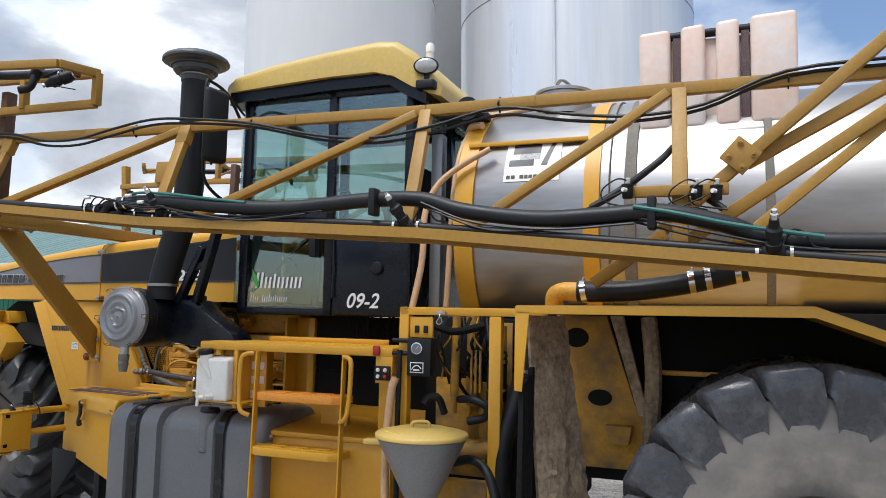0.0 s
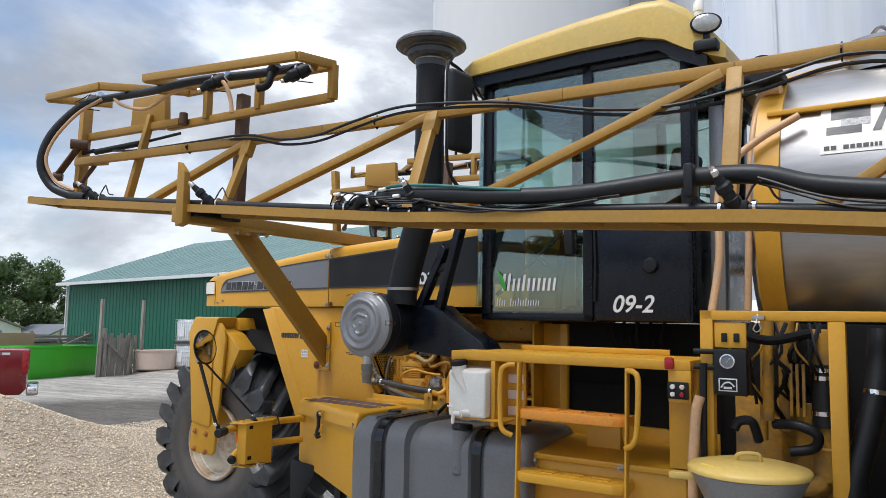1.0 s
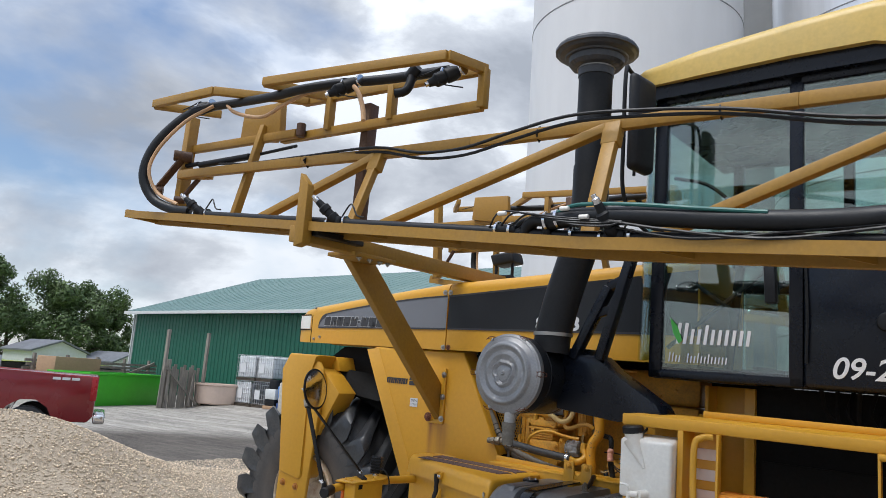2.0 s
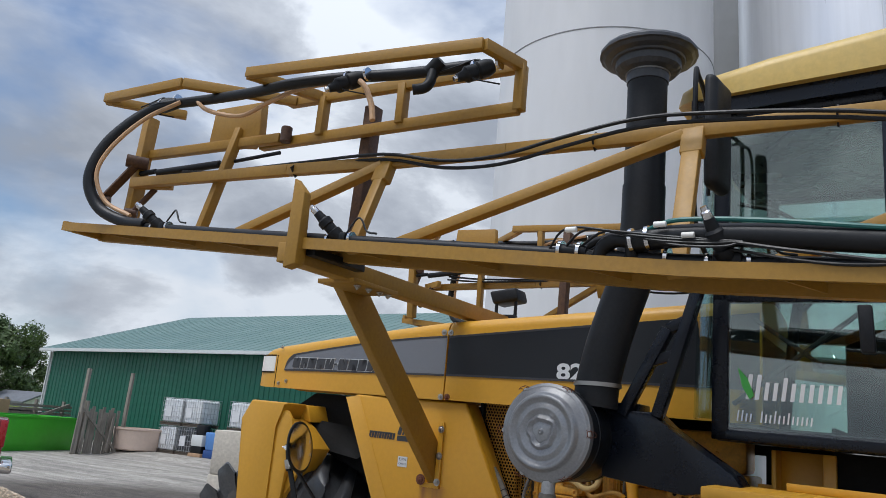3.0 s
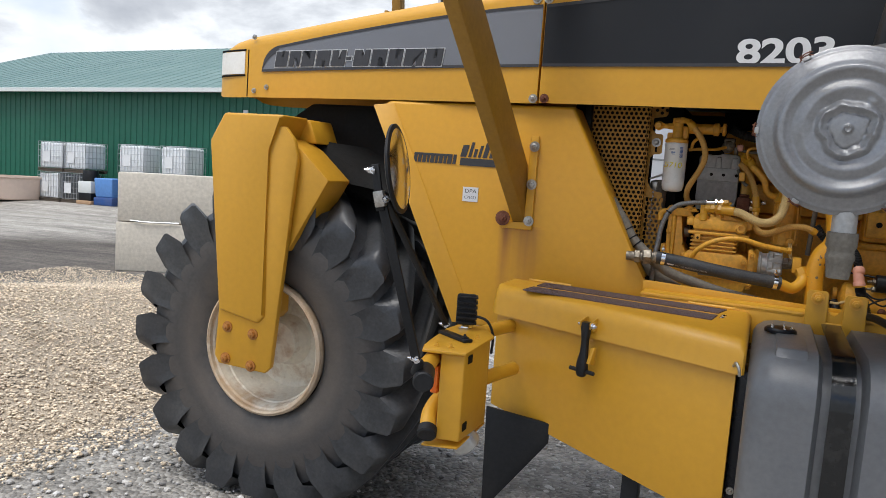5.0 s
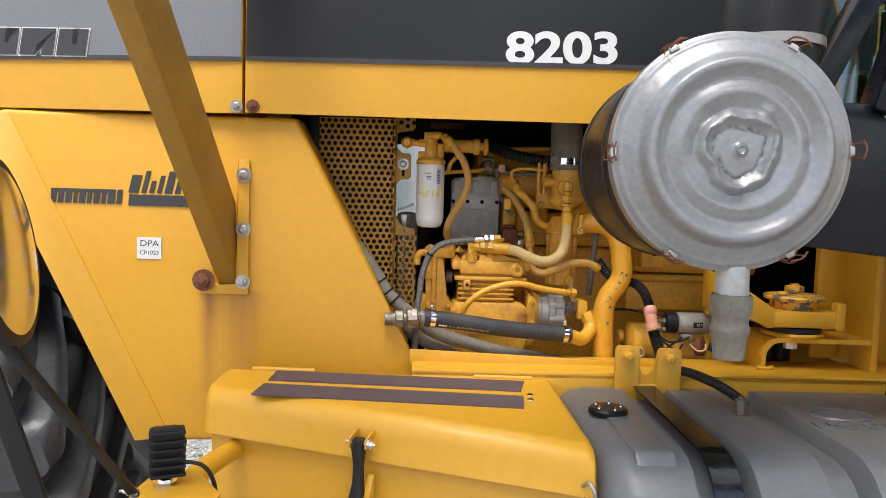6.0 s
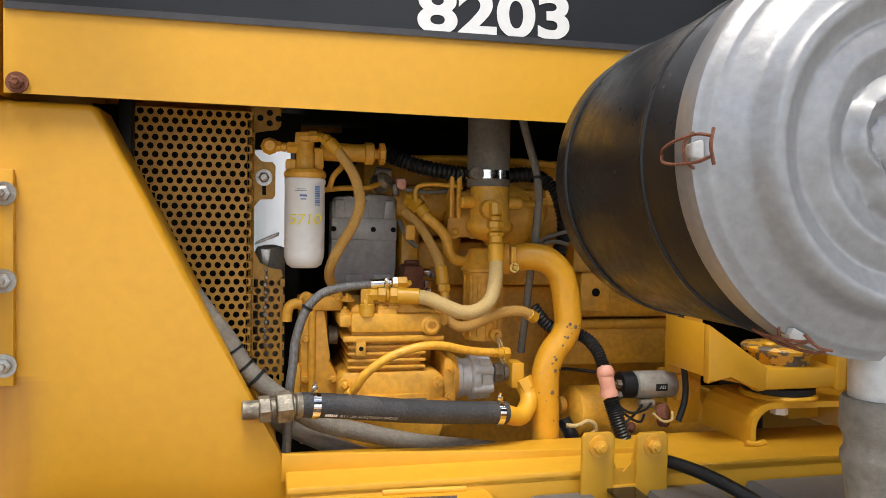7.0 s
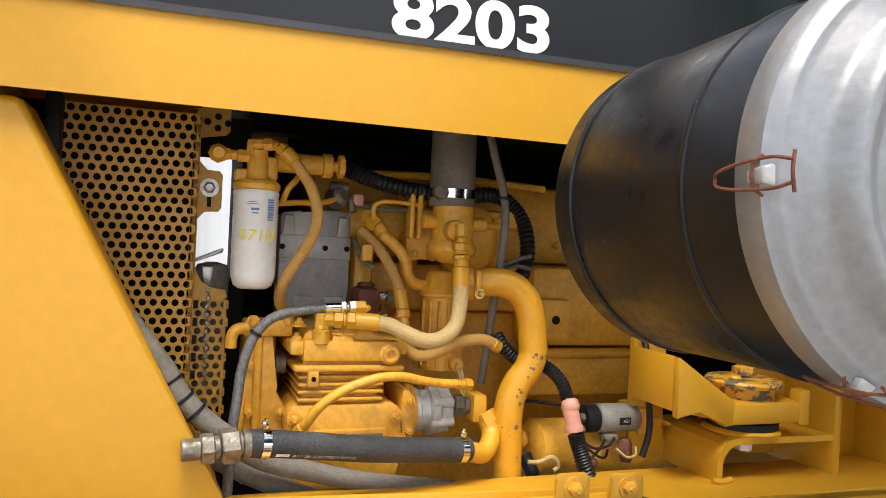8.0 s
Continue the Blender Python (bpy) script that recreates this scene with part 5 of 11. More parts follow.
for x, lo, hi, w in ((1.60, 3.70, 3.735, 0.16), (1.64, 3.68, 3.775, 0.08), (1.75, 3.67, 3.815, 0.02), (2.1, 3.68, 3.87, 0.0), (2.6, 3.70, 3.925, 0.0), (3.0, 3.70, 3.955, 0.0), (3.15, 3.66, 3.945, 0.01), (3.28, 3.58, 3.86, 0.02), (3.42, 3.52, 3.70, 0.05), (3.50, 3.50, 3.60, 0.09)):
    y0, y1, r = CY0 - 0.10 + w, CY1 + 0.10 - w, min(0.07, (hi - lo) * 0.45)
    half = [(y0, lo + 0.01), (y0, hi - r)] + [(y0 + r - r * math.cos(k * math.pi / 8), hi - r + r * math.sin(k * math.pi / 8)) for k in range(1, 5)] + [(y0 + 0.4, hi + 0.015)]
    secs.append([(x, a, b) for a, b in half + [(0.9 - a, b) for a, b in half[::-1]]])
rings = loft(bm, secs)
for A, Q in zip(rings, rings[1:]):
    bm.faces.new((A[0], Q[0], Q[-1], A[-1]))
P("roof", bm, ROOFY, "faded yellow crowned cab roof", cab, 45)
bm = B()
secs = [[(x, CY0 - 0.055, lo), (x, CY0 - 0.055, hi), (x, CY1 + 0.055, hi), (x, CY1 + 0.055, lo)] for x, lo, hi in ((1.70, 3.58, 3.69), (1.85, 3.60, 3.70), (2.6, 3.62, 3.72), (3.1, 3.62, 3.72), (3.26, 3.52, 3.63), (3.40, 3.45, 3.55))]
rings = loft(bm, secs)
for A, Q in zip(rings, rings[1:]):
    bm.faces.new((A[0], Q[0], Q[-1], A[-1]))
P("roof_edge", bm, BLACK, "", cab)
# seat, wheel and controls inside
bm = B()
box(bm, 2.45, 2.95, 0.2, 0.72, 2.35, 2.50, 0.05, 3)
hexa(bm, [(2.88, 0.2, 2.45), (3.02, 0.2, 2.45), (3.02, 0.72, 2.45), (2.88, 0.72, 2.45), (2.98, 0.24, 3.15), (3.10, 0.24, 3.15), (3.10, 0.68, 3.15), (2.98, 0.68, 3.15)], 0.04, 3)
box(bm, 2.55, 2.85, 0.3, 0.6, 1.99, 2.36, 0.02)
P("seat", bm, DARK, "", cab)
bm = B()
tube(bm, [(2.20 + 0.09 * math.cos(a / 6 * math.pi), YC + 0.19 * math.sin(a / 6 * math.pi), 2.86 + 0.16 * math.cos(a / 6 * math.pi)) for a in range(13)], 0.015, 8, 3)
tube(bm, [(2.20, YC, 2.86), (2.10, YC, 2.75), (2.02, YC, 2.0)], 0.03, 8, 3)
tube(bm, [(2.20, YC - 0.19, 2.86), (2.20, YC, 2.86), (2.20, YC + 0.19, 2.86)], 0.012, 6, 2)
P("steering_wheel", bm, MATBLK, "", cab)
bm = B()
box(bm, 1.84, 1.98, 0.0, 0.9, 1.99, 2.52, 0.03)
box(bm, 2.3, 3.0, 0.85, 1.15, 2.0, 2.62, 0.03)
box(bm, 2.62, 2.70, 0.86, 0.9, 2.62, 2.92, 0.01)
P("console", bm, DARK, "", cab)
bm = B()
for a, b in (((1.90, -0.30, 2.10), (2.45, -0.30, 2.55)), ((2.0, -0.31, 2.52), (2.3, -0.31, 2.30))):
    beam(bm, a, b, 0.03, 0.02, 0.003)
tube(bm, [(1.92, -0.31, 3.12), (2.1, -0.315, 3.07), (2.22, -0.315, 2.98), (2.24, -0.315, 2.93)], 0.012, 6)
tube(bm, [(2.05, -0.31, 3.40), (2.2, -0.31, 3.50), (2.4, -0.31, 3.52)], 0.012, 6)
P("grab_bar", bm, MATBLK, "", cab)
bm = B()
hexa(bm, [(2.46, CY0 - 0.03, 2.36), (2.52, CY0 - 0.03, 2.36), (2.52, CY0 + 0.03, 2.36), (2.46, CY0 + 0.03, 2.36), (2.45, CY0 - 0.03, 2.58), (2.51, CY0 - 0.03, 2.58), (2.51, CY0 + 0.03, 2.58), (2.45, CY0 + 0.03, 2.58)], 0.01)
P("door_handle", bm, MATBLK, "black door handle", cab)
bm = B()
tube(bm, [(2.66, CY0 - 0.012, 2.58), (2.67, CY0 - 0.02, 2.3), (2.665, CY0 - 0.02, 2.05)], 0.008, 6)
P("door_seal", bm, MATBLK, "", cab)
bm = B()
lathe(bm, [(0.045, 0), (0.05, -0.015), (0.042, -0.03), (0.03, -0.033), (0.0, -0.028)], (3.03, CY0 - 0.005, 2.272), (0, 1, 0), 12)
P("knob", bm, MATBLK, "grey round knob", cab)
lettering("unit_number", "09-2", 0.105, facing((2.775, CY0 - 0.0085, 1.985), (1, 0, 0), (0, 0, 1)), DECALW, cab, "white slanted unit number 09-2", 0.001, 0.98, 0.25, 0.002)
md = facing((1.93, CY0 + 0.014, 2.125), (1, 0, 0), (0, 0, 1))
blocks("word_mark", [0.020, 0.020, 0.018, 0.018, 0.018, 0.018, 0.018, 0.018, 0.018, 0.018, 0.018], 0.100, 0.0205, md @ Matrix.Translation((0.035, 0, 0)), DECALW, cab, "bold white bar of a word mark", 0.13, 0.001, (1.2, 1.2, 0.85, 0.85, 1.1, 0.85, 0.85, 0.85, 0.85, 0.85, 0.85))
bm = B()
for poly in ([(0.0, 0.15), (0.045, 0.10), (0.075, 0.02), (0.055, 0.0), (0.02, 0.06)],):
    bm.faces.new([bm.verts.new(md @ V(u, v, 0.004)) for u, v in poly])
P("leaf_mark", bm, DECALG, "green leaf shape", cab, 0)
blocks("word_mark", [0.007, 0.007, 0.007, 0.007, -0.016, 0.007, 0.007, 0.007, 0.007, 0.007, 0.007, 0.007, 0.007, 0.007, 0.007, 0.007, 0.007], 0.048, 0.0125, facing((1.925, CY0 + 0.013, 2.02), (1, 0, 0), (0, 0, 1)), DECALW, cab, "thin white bar of writing", 0.12, 0.001, (1.1, 1.1, 0.8, 0.8, 1, 1.1, 0.8, 0.8, 1.2, 0.8, 0.8, 1.1, 0.8, 0.8, 0.8, 0.8, 0.8))
# lamp, beacon, mirror outside
def squash(bm, z, k):
    for v in bm.verts:
        v.co.z = z + (v.co.z - z) * k


bm = B()
lathe(bm, [(0.0, 0.06), (0.05, 0.055), (0.085, 0.03), (0.092, 0.0), (0.085, -0.008), (0.0, -0.008)], (3.405, -0.44, 3.72), (-0.25, 1, 0.05), 28)
squash(bm, 3.72, 0.68)
box(bm, 3.385, 3.42, -0.43, -0.39, 3.62, 3.67, 0.006)
box(bm, 3.33, 3.47, -0.46, -0.36, 3.55, 3.62, 0.015)
lamp = P("cab_lamp", bm, MATBLK, "black oval work lamp on the cab roof corner", cab)
bm = B()
lathe(bm, [(0.0, -0.022), (0.05, -0.018), (0.084, -0.006)], (3.405, -0.44, 3.72), (-0.25, 1, 0.05), 28)
squash(bm, 3.72, 0.68)
P("lens", bm, LAMPGLASS, "", lamp)
bm = B()
lathe(bm, [(0.03, 0.0), (0.03, 0.05), (0.034, 0.055), (0.034, 0.11), (0.02, 0.13), (0, 0.13)], (3.25, 0.0, 3.93), (0, 0, 1), 16)
P("beacon", bm, WHITE, "small white beacon", cab)
bm = B()
box(bm, 3.45, 3.80, -0.30, -0.10, 3.36, 3.42, 0.02)
lathe(bm, [(0.0, 0.06), (0.06, 0.05), (0.085, 0.0), (0.0, 0.0)], (3.70, -0.38, 3.40), (0, 1, 0), 20)
P("rear_lamp", bm, MATBLK, "", cab)
bm = B()
tube(bm, [(1.80, -0.40, 3.45), (1.82, -0.60, 3.60), (1.83, -0.80, 3.64), (1.84, -0.88, 3.60), (1.84, -0.88, 3.20), (1.84, -0.86, 2.92), (1.84, -0.70, 2.80), (1.83, -0.40, 2.74)], 0.012, 8)
tube(bm, [(1.86, -0.44, 3.48), (1.88, -0.66, 3.56), (1.90, -0.84, 3.52), (1.90, -0.86, 3.0)], 0.009, 8)
arm = P("mirror_arm", bm, MATBLK, "black bent-tube mirror arm", cab)
bm = B()
hexa(bm, [(1.90, -0.99, 3.00), (1.925, -0.78, 3.00), (1.99, -0.78, 3.02), (1.96, -0.99, 3.02), (1.90, -0.99, 3.56), (1.925, -0.78, 3.56), (1.99, -0.78, 3.54), (1.96, -0.99, 3.54)], 0.03, 3)
P("mirror_head", bm, MATBLK, "tall black mirror head", arm, 50)
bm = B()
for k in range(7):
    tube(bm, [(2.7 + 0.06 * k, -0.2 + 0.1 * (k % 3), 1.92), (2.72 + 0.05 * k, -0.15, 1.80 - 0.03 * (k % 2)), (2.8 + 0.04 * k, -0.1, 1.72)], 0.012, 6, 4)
# near-black block stands in for the shaded space under the floor
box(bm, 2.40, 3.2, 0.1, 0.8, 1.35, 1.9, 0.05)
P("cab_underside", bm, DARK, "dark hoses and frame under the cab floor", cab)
# three added near-black sheets paint the dark void below the cab
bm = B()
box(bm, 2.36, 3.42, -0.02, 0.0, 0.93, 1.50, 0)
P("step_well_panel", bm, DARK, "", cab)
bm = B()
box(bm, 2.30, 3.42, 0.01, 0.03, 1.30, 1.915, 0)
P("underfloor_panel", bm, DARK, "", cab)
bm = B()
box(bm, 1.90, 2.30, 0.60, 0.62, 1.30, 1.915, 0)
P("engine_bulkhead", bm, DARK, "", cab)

# -- deck, ladder, boxes under the door --
bm = B()
box(bm, 1.885, 3.40, -0.86, -0.36, 1.668, 1.725, 0.008)
box(bm, 2.15, 3.15, -0.40, -0.385, 1.725, 1.76, 0.004)
deck = P("deck", bm, YELLOW, "yellow steel platform with raised tread buttons")
bm = B()
for i in range(18):
    for j in range(4):
        lathe(bm, [(0.022, 0), (0.018, 0.002), (0.012, 0.0025), (0.01, 0.0008), (0, 0.0008)], (1.98 + i * 0.08, -0.79 + j * 0.10 + 0.05 * (i % 2), 1.7245), (0, 0, 1), 8)
tagged(P("tread_button", bm, YELLOW, "", deck), kind="stuff")
bm = B()
box(bm, 2.18, 2.21, -0.86, -0.42, 1.27, 1.67, 0.004)
box(bm, 2.0, 2.34, -0.70, -0.68, 1.27, 1.67, 0.003)
P("deck_web", bm, YELLOW, "", deck)
bm = B()
box(bm, 1.92, 2.30, -0.90, -0.60, 1.305, 1.317, 0.003)
P("bottle_shelf", bm, YELLOW, "", deck)
bm = B()
box(bm, 2.62, 2.84, -0.40, -0.36, 1.0, 1.30, 0.003)
P("deck_stay", bm, YELLOW, "", deck)
for z in (1.33, 1.43, 1.53):
    bm = B()
    box(bm, 2.22, 2.33, -0.708, -0.701, z, z + 0.055, 0.003)
    P("warning_label", bm, PINK, "faded pinkish warning label", deck)
bm = B()
box(bm, 3.24, 3.40, -0.72, -0.68, 1.13, 1.67, 0.004)
box(bm, 3.28, 3.40, -0.86, -0.82, 1.50, 1.67, 0.004)
P("end_panel", bm, YELLOW, "", deck)
bm = B()
box(bm, 3.265, 3.315, -0.885, -0.862, 1.675, 1.738, 0.010)
P("reflector", bm, RED, "small red reflector lamp", deck)
bm = B()
box(bm, 3.28, 3.39, -0.878, -0.862, 1.52, 1.61, 0.005)
swb = P("button_panel", bm, MATBLK, "black panel with four push buttons", deck)
for k, (x, z, mt) in enumerate(((3.31, 1.585, WHITE), (3.36, 1.585, PINK), (3.31, 1.545, WHITE), (3.36, 1.545, RED))):
    bm = B()
    cyl(bm, (x, -0.878, z), (x, -0.892, z), 0.013, n=14, chamfer=0.003)
    P("push_button", bm, mt, "", swb)
bm = B()
box(bm, 2.29, 3.32, -0.68, -0.12, 0.50, 1.08, 0.008)
battery = P("battery_box", bm, YELLOW, "yellow steel box under the ladder")
bm = B()
hexa(bm, [(2.27, -0.70, 1.08), (3.34, -0.70, 1.08), (3.34, -0.10, 1.13), (2.27, -0.10, 1.13), (2.27, -0.70, 1.115), (3.34, -0.70, 1.115), (3.34, -0.10, 1.165), (2.27, -0.10, 1.165)], 0.006)
P("lid", bm, YELLOW, "", battery)
bm = B()
for x, z in ((2.40, 1.07), (2.95, 1.09), (2.36, 0.74)):
    hexbolt(bm, (x, -0.70 if z > 1 else -0.682, z), (0, -1, 0), 0.013)
P("bolt", bm, ZINC, "", battery)
for k, x in enumerate((2.375, 3.045)):
    bm = B()
    beam(bm, (x + 0.01, -0.865, 1.67), (x + 0.012, -0.905, 0.42), 0.05, 0.012, 0.003, (1, 0, 0))
    if k == 0:
        ladder = P("ladder", bm, YELLOW, "narrow yellow ladder with an orange upper step")
    else:
        P("stringer", bm, YELLOW, "", ladder)
for z, mt, y in ((1.375, ORANGE, -0.90), (1.015, YELLOW, -0.925), (0.60, YELLOW, -0.945)):
    bm = B()
    x0, x1 = 2.365, 3.045
    prism(bm, [(x0, y + 0.20), (x0, y + 0.04), (x0 + 0.06, y), (x1 - 0.06, y), (x1, y + 0.04), (x1, y + 0.20)], "z", z - 0.034, z + 0.022, 0.010)
    st = P("step", bm, mt, "worn orange step" if mt is ORANGE else "", ladder)
    bm = B()
    for i in range(3):
        for j in range(2):
            box(bm, x0 + 0.12 + i * 0.17, x0 + 0.24 + i * 0.17, y + 0.05 + j * 0.06, y + 0.09 + j * 0.06, z + 0.020, z + 0.027, 0.002)
    P("step_tread", bm, mt, "", st)
for x, sg in ((2.36, -1), (3.06, 1)):
    bm = B()
    tube(bm, [(x, -0.88, 1.655), (x + sg * 0.045, -0.90, 1.65), (x + sg * 0.075, -0.92, 1.60), (x + sg * 0.07, -0.93, 1.35), (x + sg * 0.05, -0.935, 1.27), (x, -0.91, 1.24)], 0.016, 10)
    P("grab_handle", bm, YELLOW, "yellow bent grab handle", ladder)
# white soap bottle
bm = B()
hexa(bm, [(1.905, -0.92, 1.318), (2.175, -0.92, 1.318), (2.175, -0.76, 1.318), (1.905, -0.76, 1.318), (1.905, -0.92, 1.605), (2.175, -0.92, 1.605), (2.175, -0.76, 1.63), (1.905, -0.76, 1.63)], 0.018, 3)
cyl(bm, (1.965, -0.905, 1.60), (2.04, -0.925, 1.47), 0.045, 0.006, 18)
cyl(bm, (1.96, -0.87, 1.60), (1.955, -0.872, 1.635), 0.046, n=18)
bottle = P("water_bottle", bm, WHITE, "white plastic wash-water bottle with a black cap", smooth=45)
bm = B()
lathe(bm, [(0.050, 0), (0.054, 0.004), (0.054, 0.03), (0.046, 0.038), (0, 0.04)], (1.955, -0.872, 1.632), (-0.1, -0.1, 1), 14)
P("cap", bm, MATBLK, "", bottle)
bm = B()
cyl(bm, (2.05, -0.915, 1.345), (2.03, -0.97, 1.345), 0.022, n=12)
cyl(bm, (2.03, -0.97, 1.345), (1.99, -0.985, 1.345), 0.016, n=12, chamfer=0.004)
cyl(bm, (1.99, -0.985, 1.352), (1.985, -0.985, 1.285), 0.013, 0.011, 10)
tube(bm, [(1.99, -0.985, 1.36), (1.985, -0.99, 1.385), (1.95, -0.995, 1.39)], 0.006, 6, 3)
P("tap", bm, WHITE, "white plastic tap", bottle)

# -- plumbing frame --
bm = B()
for x0, x1, z0, z1 in ((3.465, 3.53, 1.22, 1.99), (4.06, 4.135, 0.45, 1.94), (3.465, 4.42, 1.94, 1.99)):
    box(bm, x0, x1, -0.915, -0.85, z0, z1, 0.006)
pframe = P("plumbing_frame", bm, YELLOW, "yellow angle-iron frame around pumps, hoses and gauges")
bm = B()
box(bm, 3.535, 3.69, -0.905, -0.88, 1.80, 1.93, 0.004)
swp = P("switch_plate", bm, YELLOW, "", pframe)
for x in (3.585, 3.645):
    bm = B()
    box(bm, x - 0.014, x + 0.014, -0.915, -0.904, 1.83, 1.875, 0.003)
    P("rocker_switch", bm, MATBLK, "black rocker switch", swp)
bm = B()
box(bm, 3.54, 3.70, -0.955, -0.86, 1.565, 1.795, 0.008)
gbox = P("gauge_box", bm, MATBLK, "black gauge box with one dial", pframe)
bm = B()
lathe(bm, [(0.037, 0), (0.037, -0.012), (0.031, -0.014), (0.03, -0.009), (0.0, -0.009)], (3.61, -0.955, 1.735), (0, 1, 0), 24)
P("dial", bm, CHROME, "round pressure dial", gbox)
bm = B()
lathe(bm, [(0.0, -0.0105), (0.029, -0.0105), (0.0295, -0.009)], (3.61, -0.955, 1.735), (0, 1, 0), 24)
P("dial_face", bm, STRIPEG, "", gbox)
bm = B()
beam(bm, (3.605, -0.967, 1.728), (3.625, -0.967, 1.752), 0.002, 0.004, 0, (0, 1, 0))
P("dial_needle", bm, DECALW, "", gbox)
bm = B()
box(bm, 3.565, 3.655, -0.9585, -0.9555, 1.585, 1.65, 0.001)
P("label_plate", bm, DECALW, "small white-bordered pictogram plate", gbox)
bm = B()
box(bm, 3.571, 3.649, -0.9600, -0.9588, 1.591, 1.644, 0)
P("label_field", bm, MATBLK, "", gbox)
bm = B()
tube(bm, [(3.578, -0.9615, 1.603), (3.595, -0.9615, 1.625), (3.62, -0.9615, 1.63), (3.642, -0.9615, 1.610)], 0.004, 5, 4)
box(bm, 3.59, 3.63, -0.962, -0.960, 1.597, 1.608, 0)
P("label_figure", bm, DECALW, "", gbox)
bm = B()
tube(bm, [(3.75, -0.925, 1.97), (3.75, -0.95, 1.93), (3.735, -0.955, 1.90), (3.75, -0.955, 1.885), (3.77, -0.955, 1.90), (3.76, -0.95, 1.93)], 0.004, 6, 3)
box(bm, 3.725, 3.785, -0.945, -0.92, 1.945, 1.965, 0.002)
P("binder_clip", bm, ZINC, "metal binder clip on the frame", pframe)
bm = B()
lathe(bm, [(0.062, 0), (0.062, 0.16), (0.05, 0.17), (0.05, 0.42), (0.062, 0.43), (0.062, 0.75)], (4.0, -0.55, 1.13), (0, 0, 1), 18)
lathe(bm, [(0.04, 0), (0.04, 0.5), (0.05, 0.51), (0.05, 0.6)], (3.80, -0.45, 1.35), (0, 0, 1), 16)
tube(bm, [(4.0, -0.55, 1.16), (3.95, -0.57, 1.09), (3.85, -0.62, 1.08), (3.7, -0.66, 1.08)], 0.055, 14)
P("pump_pipe", bm, DIRTY, "yellow painted pump pipes", pframe)
bm = B()
cyl(bm, (4.0, -0.55, 1.40), (4.0, -0.55, 1.72), 0.066, n=18)
P("black_hose", bm, HOSE, "black rubber delivery hose", pframe)
bm = B()
tube(bm, [(3.70, -0.70, 1.32), (3.68, -0.76, 1.42), (3.62, -0.78, 1.42), (3.60, -0.8, 1.38)], 0.024, 10)
P("black_hose", bm, HOSE, "black rubber delivery hose", pframe)
bm = B()
tube(bm, [(3.76, -0.60, 1.40), (3.88, -0.66, 1.41), (3.97, -0.66, 1.37), (3.95, -0.64, 1.30), (3.84, -0.64, 1.27)], 0.026, 10)
P("black_hose", bm, HOSE, "black rubber delivery hose", pframe)
bm = B()
tube(bm, [(4.27, -0.72, 1.90), (4.25, -0.78, 1.65), (4.2, -0.83, 1.40), (4.14, -0.86, 1.15), (4.13, -0.86, 0.8), (4.15, -0.86, 0.4)], 0.058, 14)
P("black_hose", bm, HOSE, "black rubber delivery hose", pframe)
bm = B()
tube(bm, [(3.9, -1.15, 1.10), (4.0, -1.0, 1.10), (4.12, -1.05, 1.02), (4.2, -1.1, 0.8)], 0.028, 10)
P("black_hose", bm, HOSE, "black rubber delivery hose", pframe)
for c, ax, r in (((4.0, -0.55, 1.46), (0, 0, 1), 0.068), ((4.0, -0.55, 1.68), (0, 0, 1), 0.068), ((4.0, -0.55, 1.64), (0, 0, 1), 0.068), ((4.245, -0.785, 1.60), (0.1, 0.1, 1), 0.061)):
    bm = B()
    lathe(bm, [(r, 0), (r + 0.003, 0), (r + 0.003, 0.022), (r, 0.022)], c, ax, 20)
    P("hose_clamp", bm, CHROME, "", pframe)
bm = B()
for k, (x, z) in enumerate(((3.86, 1.86), (3.9, 1.78), (3.83, 1.72), (3.78, 1.62), (3.95, 1.85))):
    tube(bm, [(x, -0.45, z + 0.08), (x + 0.03, -0.55, z), (x - 0.02, -0.6, z - 0.10), (x + 0.02, -0.5, z - 0.22)], 0.012, 7, 4)
tube(bm, [(3.55, -0.7, 1.90), (3.75, -0.72, 1.84), (3.95, -0.66, 1.88)], 0.025, 8)
P("wire_loom", bm, DARK, "", pframe)
bm = B()
for k in range(3):
    box(bm, 3.84 + 0.03 * k, 3.855 + 0.03 * k, -0.62, -0.60, 1.45, 1.72, 0.002)
box(bm, 3.75, 4.05, -0.40, -0.36, 1.0, 1.5, 0.01)
cyl(bm, (3.62, -0.50, 1.02), (3.95, -0.50, 1.02), 0.12, n=20)
box(bm, 3.55, 4.05, -0.88, -0.80, 0.45, 0.95, 0.01)
P("pump_body", bm, DIRTY, "", pframe)
for q in ((3.52, 3.84, -0.40, -0.385, 0.95, 1.52), (3.92, 4.06, -0.40, -0.385, 1.15, 1.90)):
    bm = B()
    box(bm, *q, 0.004)
    P("back_panel", bm, DIRTY, "", pframe)
for x, y, z0, z1, r in ((3.735, -0.62, 1.42, 1.95, 0.028), (3.69, -0.50, 1.30, 1.95, 0.02), (4.22, -0.62, 1.35, 1.85, 0.02)):
    bm = B()
    cyl(bm, (x, y, z0), (x + 0.01, y, z1), r, n=14)
    P("riser_pipe", bm, DIRTY, "", pframe)
